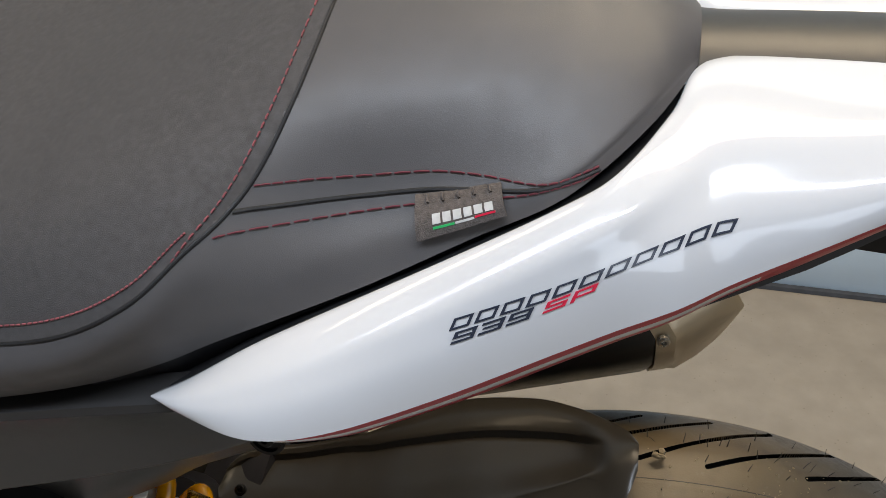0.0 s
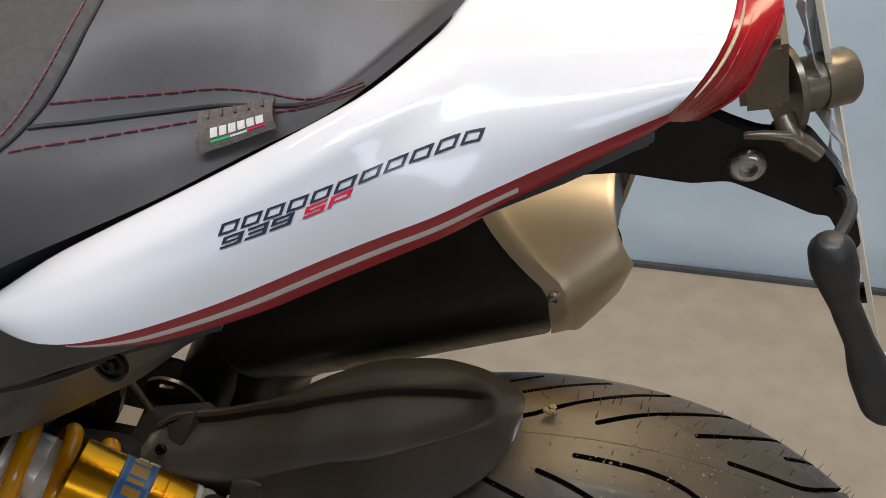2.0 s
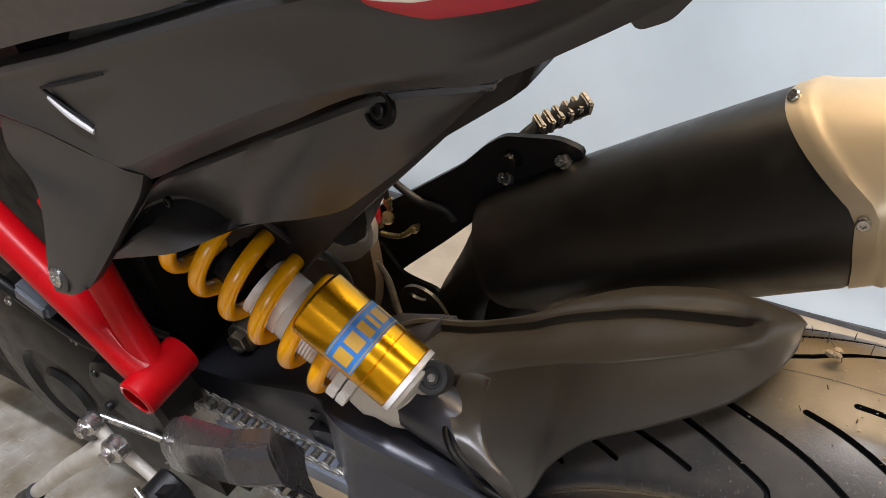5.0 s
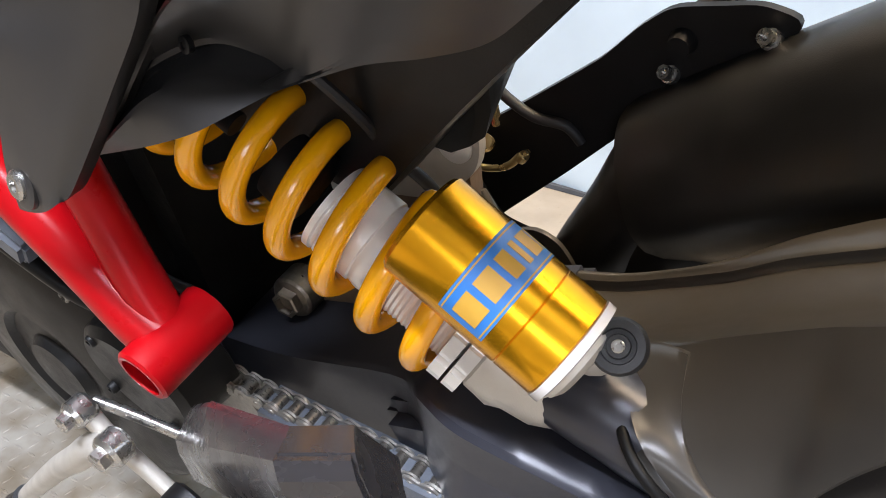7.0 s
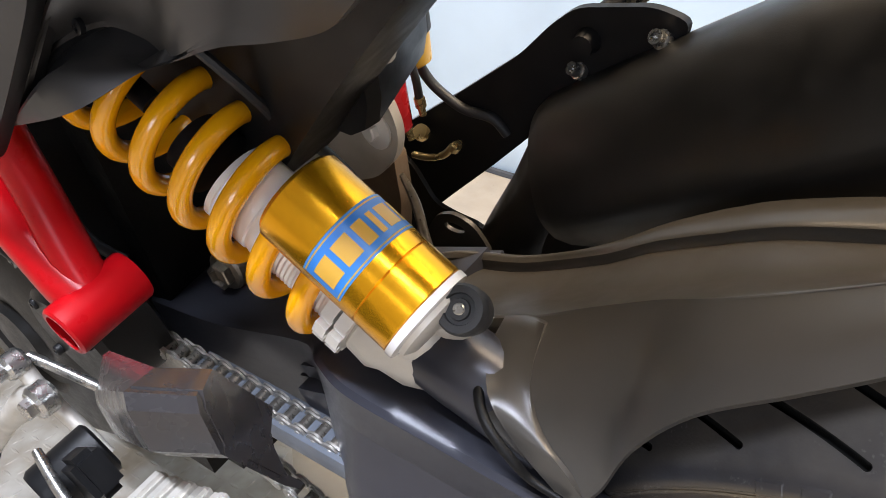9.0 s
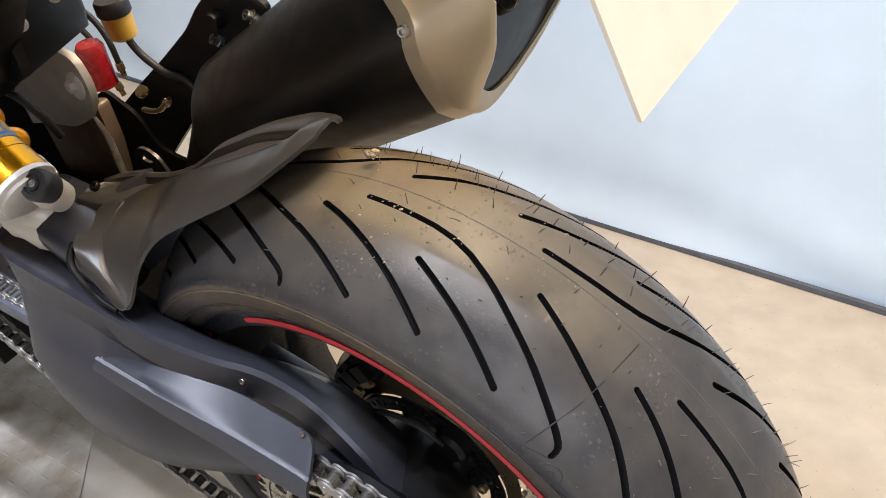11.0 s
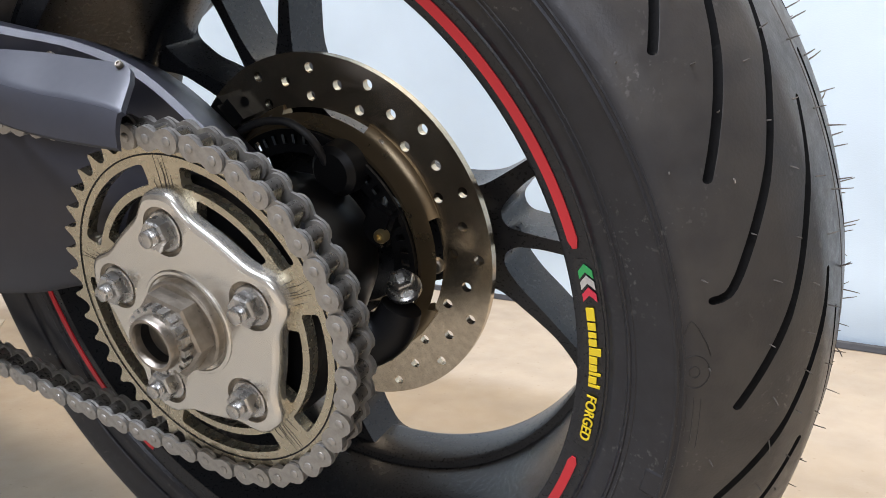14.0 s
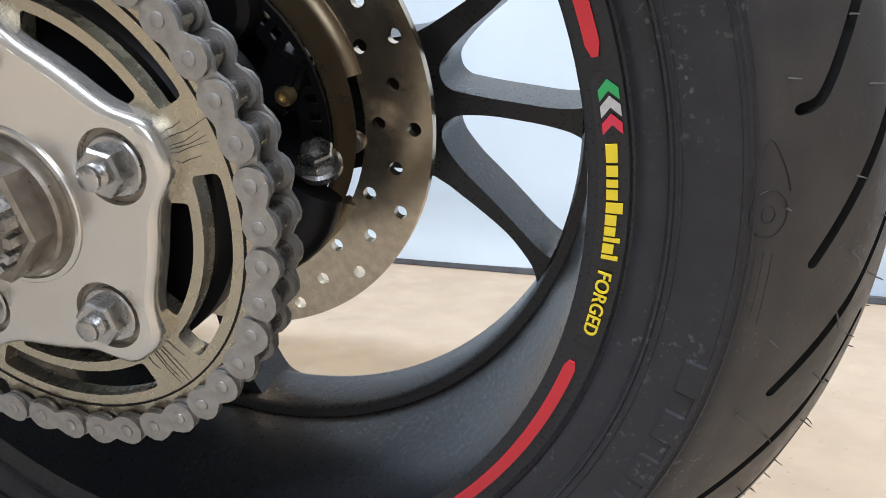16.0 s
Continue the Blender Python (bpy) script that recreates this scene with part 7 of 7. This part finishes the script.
tube(bm, [(-0.462, -0.262, 0.246), (-0.440, -0.268, 0.236), (-0.420, -0.272, 0.222), (-0.412, -0.273, 0.206)], [0.0030, 0.0036, 0.0036, 0.0030], 10, 14)
part("return_spring", bm, M_STEEL, clamp, "bright bent return wire")

linkage = new("gear_lever")
linkage.parent = bike
tagged(linkage, "silver gear lever with a rod and ball joints")
for nm, pts, r in (("lever_arm", [(-0.571, -0.221, 0.184), (-0.600, -0.224, 0.170), (-0.640, -0.226, 0.135), (-0.700, -0.230, 0.085), (-0.853, -0.236, -0.054)], [0.010, 0.011, 0.011, 0.010, 0.009]), ("lever_arm", [(-0.602, -0.214, 0.196), (-0.588, -0.215, 0.176), (-0.560, -0.214, 0.150), (-0.54, -0.214, 0.13)], [0.007, 0.0065, 0.006, 0.006]), ("rod", [(-0.602, -0.206, 0.198), (-0.575, -0.198, 0.188), (-0.545, -0.190, 0.176)], [0.004, 0.004, 0.004])):
    bm = bmesh.new()
    tube(bm, pts, r, 14, 20)
    part(nm, bm, M_CAST if nm == "lever_arm" else M_STEEL, linkage, "worn silver casting" if nm == "lever_arm" else "plated rod")
for p, r in (((-0.571, -0.221, 0.184), 0.013), ((-0.602, -0.217, 0.200), 0.0105)):
    bm = bmesh.new()
    turned(bm, Vector(p) + Vector((0, 0.008, 0)), (0.05, -1, 0.1), [(0, r * 0.8), (0.003, r), (0.014, r), (0.017, r * 0.8), (0.017, r * 0.55)], 24)
    turned(bm, Vector(p) + Vector((0, -0.009, 0.001)), (0.05, -1, 0.1), [(0, r * 0.62), (0.006, r * 0.62), (0.007, r * 0.5), (0.007, 0)], 6)
    part("ball_joint", bm, M_STEEL, linkage, "plated joint with a hexagon nut", smooth=22)
bm = bmesh.new()
tube(bm, [(-0.858, -0.237, -0.058), (-0.872, -0.238, -0.072), (-0.93, -0.24, -0.12)], [0.012, 0.012, 0.011], 16, 10)
part("rubber_grip", bm, M_RUBBER, linkage)
# the slider under the upper run of the chain
M_SLIDER = material("blue_grey_nylon", (0.10, 0.115, 0.14), 0.45, vary=0.15, bump=0.15)
bm = bmesh.new()
shell(bm, [[Vector((x, -0.104, 0.131 - 0.03 * (x + 0.5) ** 2)), Vector((x, -0.131, 0.130 - 0.03 * (x + 0.5) ** 2)), Vector((x, -0.134, 0.118))] for x in np.linspace(-0.55, -0.33, 14)], (0, 0.001, -0.004))
part("chain_slider", bm, M_SLIDER, bike, "blue grey nylon chain slider")
# dark clutter of the engine behind the frame
bm = bmesh.new()
turned(bm, (-0.775, -0.120, 0.095), (0, -1, 0.02), [(0, 0.150), (0.030, 0.143), (0.042, 0.122), (0.046, 0.070), (0.040, 0.064), (0.040, 0.040), (0.048, 0.034), (0.050, 0.0)], 56)
gen = part("generator_cover", bm, M_BOX, bike, "round black engine cover with rim bolts")
for k in range(8):
    a = radians(45 * k + 12)
    screw("cover_bolt", gen, (-0.775 + 0.134 * math.cos(a), -0.150, 0.095 + 0.134 * math.sin(a)), (0, -1, 0), 0.006, 0.005, M_STEEL)
bm = bmesh.new()
turned(bm, (-0.640, -0.165, 0.150), (0, 1, 0.05), [(0, 0.02), (0, 0.050), (0.006, 0.056), (0.05, 0.060), (0.055, 0.05)], 40)
cover_ = part("sprocket_cover", bm, M_BOX, bike, "satin black front sprocket cover")
for a in (30, 120, 210, 300):
    screw("cover_bolt", cover_, (-0.640 + 0.046 * math.cos(radians(a)), -0.166, 0.150 + 0.046 * math.sin(radians(a))), (0, -1, 0), 0.005, 0.004, M_DARK)
for pts, r in (([(-0.690, -0.12, 0.300), (-0.640, -0.12, 0.262), (-0.615, -0.12, 0.235), (-0.600, -0.11, 0.215)], 0.0045), ([(-0.86, -0.17, 0.33), (-0.77, -0.16, 0.275), (-0.69, -0.15, 0.215), (-0.655, -0.14, 0.200)], 0.007)):
    bm = bmesh.new()
    tube(bm, pts, r, 10, 24)
    part("engine_hose", bm, M_DARK, bike, "black engine hose")
bm = bmesh.new()
block(bm, (-0.720, -0.155, 0.265), (0.045, 0.020, 0.024), Matrix.Rotation(0.5, 3, "Y"), 0.004)
part("connector", bm, M_SLIDER, bike, "blue grey plastic connector")

# the boss of the swingarm that carries the shock
bm = bmesh.new()
tube(bm, [(-0.330, -0.085, 0.235), (-0.295, -0.082, 0.228), (-0.262, -0.082, 0.214), (-0.232, -0.086, 0.196)], [0.020, 0.026, 0.026, 0.020], 18, 14)
part("shock_boss", bm, M_SWING, arm)
# the seat lock hook under the tail
bm = bmesh.new()
plate(bm, rounded([(-0.130, 0.592), (-0.124, 0.582), (-0.106, 0.590), (-0.082, 0.618), (-0.070, 0.640), (-0.10, 0.640)], 0.005, 3), [], xz, -0.050, -0.038)
part("lock_hook", bm, M_BLACK, bike, "black plastic hook under the tail")

# ---- brake caliper behind the disc ----
M_GOLDPAD = material("dull_gold_caliper", (0.30, 0.21, 0.09), 0.38, metal=0.7, vary=0.12)
bm = bmesh.new()
for a in np.linspace(128, 176, 5):
    p = on_rim(0.106, float(a), 0.012)
    block(bm, p, (0.030, 0.046, 0.030), Matrix.Rotation(-radians(float(a)), 3, "Y"), 0.006)
caliper = part("brake_caliper", bm, M_DARK, bike, "black rear brake caliper with dull gold pads")
for a in (134, 150, 166):
    bm = bmesh.new()
    block(bm, on_rim(0.100, a, -0.004), (0.026, 0.008, 0.022), Matrix.Rotation(-radians(a), 3, "Y"), 0.003)
    part("brake_pad", bm, M_GOLDPAD, caliper, "dull gold brake pad")

# ---- the rubber hairs of the tyre ----
rng = random.Random(11)
PROF_Y = [p[1] for p in TYRE_PROFILE]
PROF_R = [p[0] for p in TYRE_PROFILE]


def on_tyre(deg, y, lift=0.0):
    """A place on the tread and the outward direction there."""
    h = 0.003
    r0, r1 = (float(np.interp(-abs(q), PROF_Y[5:], PROF_R[5:])) for q in (y - h, y + h))
    r = float(np.interp(-abs(y), PROF_Y[5:], PROF_R[5:]))
    n = Vector((2 * h, -(r1 - r0))).normalized()       # (radial, across)
    a = radians(deg)
    out = Vector((n.x * math.cos(a), n.y, n.x * math.sin(a)))
    return Vector((r * math.cos(a), y, r * math.sin(a))) + TYRE_SHIFT * min(1, max(0, (r - 0.245) / 0.06)) + out * lift, out


bm = bmesh.new()
for side_y, step, jit in ((0.040, 3.7, 0.004), (0.022, 5.6, 0.003), (-0.004, 7.5, 0.003), (-0.026, 5.6, 0.004), (-0.045, 4.6, 0.005), (-0.064, 5.6, 0.004), (-0.083, 9.0, 0.002), (0.062, 5.6, 0.004)):
    a = -70.0
    while a < 102:
        for d in ((0.0, 1.1) if side_y == 0.040 and rng.random() < 0.7 else (0.0,)):
            y = side_y + rng.uniform(-jit, jit)
            p, out = on_tyre(a + d, y, -0.0003)
            ln = rng.uniform(0.0060, 0.0100) if side_y > -0.01 else rng.uniform(0.003, 0.0060)
            lean = Vector((rng.uniform(-1, 1), rng.uniform(-1, 1), rng.uniform(-1, 1)))
            if rng.random() < 0.30:
                lean *= 2.6
            tip = p + (out + lean * 0.28).normalized() * ln
            mid = p.lerp(tip, 0.55) + out * 0.0006
            tube(bm, [p, mid, tip], [0.00046, 0.00036, 0.00024], 4)
        a += step * rng.uniform(0.75, 1.25)
hairs = part("rubber_hairs", bm, M_HAIR, tyre, "thin moulding hairs on the tread")
tagged(hairs, "thin rubber moulding hairs on the tread", kind="stuff")

# raised marks on the sidewall: plain bars and lines
WALL_R, WALL_Y = zip(*((p.x, p.y) for p in spline([(r, y, 0) for r, y in TYRE_PROFILE], 400)))


def on_wall(deg, r, lift=0.0005):
    y = float(np.interp(r, WALL_R, WALL_Y))
    a = radians(deg)
    return Vector((r * math.cos(a), y - lift, r * math.sin(a))) + TYRE_SHIFT * min(1, max(0, (r - 0.245) / 0.06))


def wall_bar(d0, d1, r0, r1, lift=0.0007):
    """A raised plain bar with bevelled ends."""
    b = bmesh.new()
    grid_ = [[on_wall(d0 + (d1 - d0) * u, r0 + (r1 - r0) * v, lift * (0.0 if u in (0, 1) or v in (0, 1) else 1.0)) for v in (0, 0.08, 0.5, 0.92, 1)] for u in (0, 0.08, 0.36, 0.64, 0.92, 1)]
    shell(b, grid_, (0, 0.0004, 0))
    return part("sidewall_mark", b, M_TYRE, tyre, smooth=20)


for k in range(6):
    wall_bar(-14 - 5.2 * k, -17.4 - 5.2 * k, 0.2595, 0.2695)
for k in range(5):
    wall_bar(96 + 4.5 * k, 99 + 4.5 * k, 0.266, 0.278)
for k in range(8):
    wall_bar(58 - 2.1 * k, 56.6 - 2.1 * k, 0.2490, 0.2525, 0.0003)
for k in range(9):
    wall_bar(83 - 2.3 * k, 81.6 - 2.3 * k, 0.2510, 0.2545, 0.0003)
# darker rubber bars carry the shade of the pressed lines
for r, d0, d1 in ((0.2690, 46, 38), (0.2715, 47, 37), (0.2740, 48, 40), (0.2718, -3.4, -8.2), (0.2742, -3.6, -9.0), (0.2766, -3.8, -9.6)):
    b = bmesh.new()
    tube(b, [on_wall(d0 + (d1 - d0) * u, r, -0.0001) for u in np.linspace(0, 1, 8)], 0.0003, 5)
    part("sidewall_line", b, M_RUBBER, tyre)
for r, w in ((0.2474, 0.0010), (0.2500, 0.0006), (0.2678, 0.0012), (0.2704, 0.0007)):
    b = bmesh.new()
    tube(b, [on_wall(a, r, -0.0001) for a in np.linspace(-78, 138, 220)], w, 6)
    part("sidewall_rib", b, M_TYRE, tyre)
# the round badge and arrow head: thin darker bars for the shade of lines pressed into the wall
for a0, r0 in ((-0.8, 0.2742), (49.5, 0.2745)):
    for rad in (0.0085, 0.0030):
        b = bmesh.new()
        tube(b, [on_wall(a0 + math.degrees(rad * math.cos(t) / r0), r0 + 0.6 * rad * math.sin(t), 0.0001) for t in np.linspace(0, 2 * math.pi, 22)], 0.00028, 5)
        part("sidewall_badge", b, M_RUBBER, tyre)
    b = bmesh.new()
    tube(b, [on_wall(a0 + d, r0 + dr, 0.0001) for d, dr in ((1.6, -0.0055), (3.2, -0.0040), (5.4, 0.0), (3.2, 0.0040), (1.6, 0.0055))], 0.0003, 5, 16)
    part("sidewall_badge", b, M_RUBBER, tyre)
# the seam between two moulds, across the shoulder
b = bmesh.new()
tube(b, [on_tyre(54.6 - 1.9 * float(u), -0.086 + 0.084 * float(u), 0.00002)[0] for u in np.linspace(0, 1, 40)], 0.0005, 5)
part("mould_seam", b, M_RUBBER, tyre, "thin dark mould seam")
# pale mould line just beside the crown
b = bmesh.new()
tube(b, [on_tyre(float(a), 0.004, 0.00002)[0] for a in np.linspace(-70, 100, 180)], 0.00042, 5)
part("mould_line", b, M_HAIR, tyre, "faint pale mould line round the crown")

# ---- grit on the crown ----
bm = bmesh.new()
for k in range(130):
    a, y = rng.gauss(79, 8), rng.gauss(-0.004, 0.024)
    if abs(y) > 0.07 or a > 97:
        continue
    p, out = on_tyre(a, y, 0.0004)
    r = rng.choice((0.0005, 0.0007, 0.0009, 0.0013))
    u = out.orthogonal().normalized()
    v = out.cross(u)
    k1, k2 = rng.uniform(0.7, 1.5), rng.uniform(0.6, 1.2)
    ring = [bm.verts.new(p + (u * math.cos(t) * k1 + v * math.sin(t) * k2) * r * rng.uniform(0.8, 1.2)) for t in (0.1, 1.4, 2.6, 3.8, 5.2)]
    top_ = bm.verts.new(p + out * r * 1.1)
    for i in range(5):
        bm.faces.new((ring[i], ring[(i + 1) % 5], top_))
    bm.faces.new(list(reversed(ring)))
grit = part("grit", bm, M_DEBRIS, None, smooth=0)
grit.matrix_world = BIKE
tagged(grit, "tan road grit lying on the crown of the tyre", "grit", kind="stuff")


def crumb(place, size, seed):
    """A rough flaky lump."""
    b, g = bmesh.new(), random.Random(seed)
    for _ in range(7):
        c = Vector(place) + Vector((g.uniform(-1, 1), g.uniform(-1, 1), g.uniform(0.0, 0.7))) * size
        made = bmesh.ops.create_icosphere(b, subdivisions=1, radius=size * g.uniform(0.45, 0.8), matrix=Matrix.Translation(c))
        for v in made["verts"]:
            v.co += Vector((g.uniform(-1, 1), g.uniform(-1, 1), g.uniform(-1, 1))) * size * 0.22
    ob = part("debris_crumb", b, M_DEBRIS, None, smooth=0)
    ob.matrix_world = BIKE
    return tagged(ob, "flaky beige crumb lying on the tyre", "debris")


crumb((-0.014, 0.020, 0.3195), 0.0042, 3)
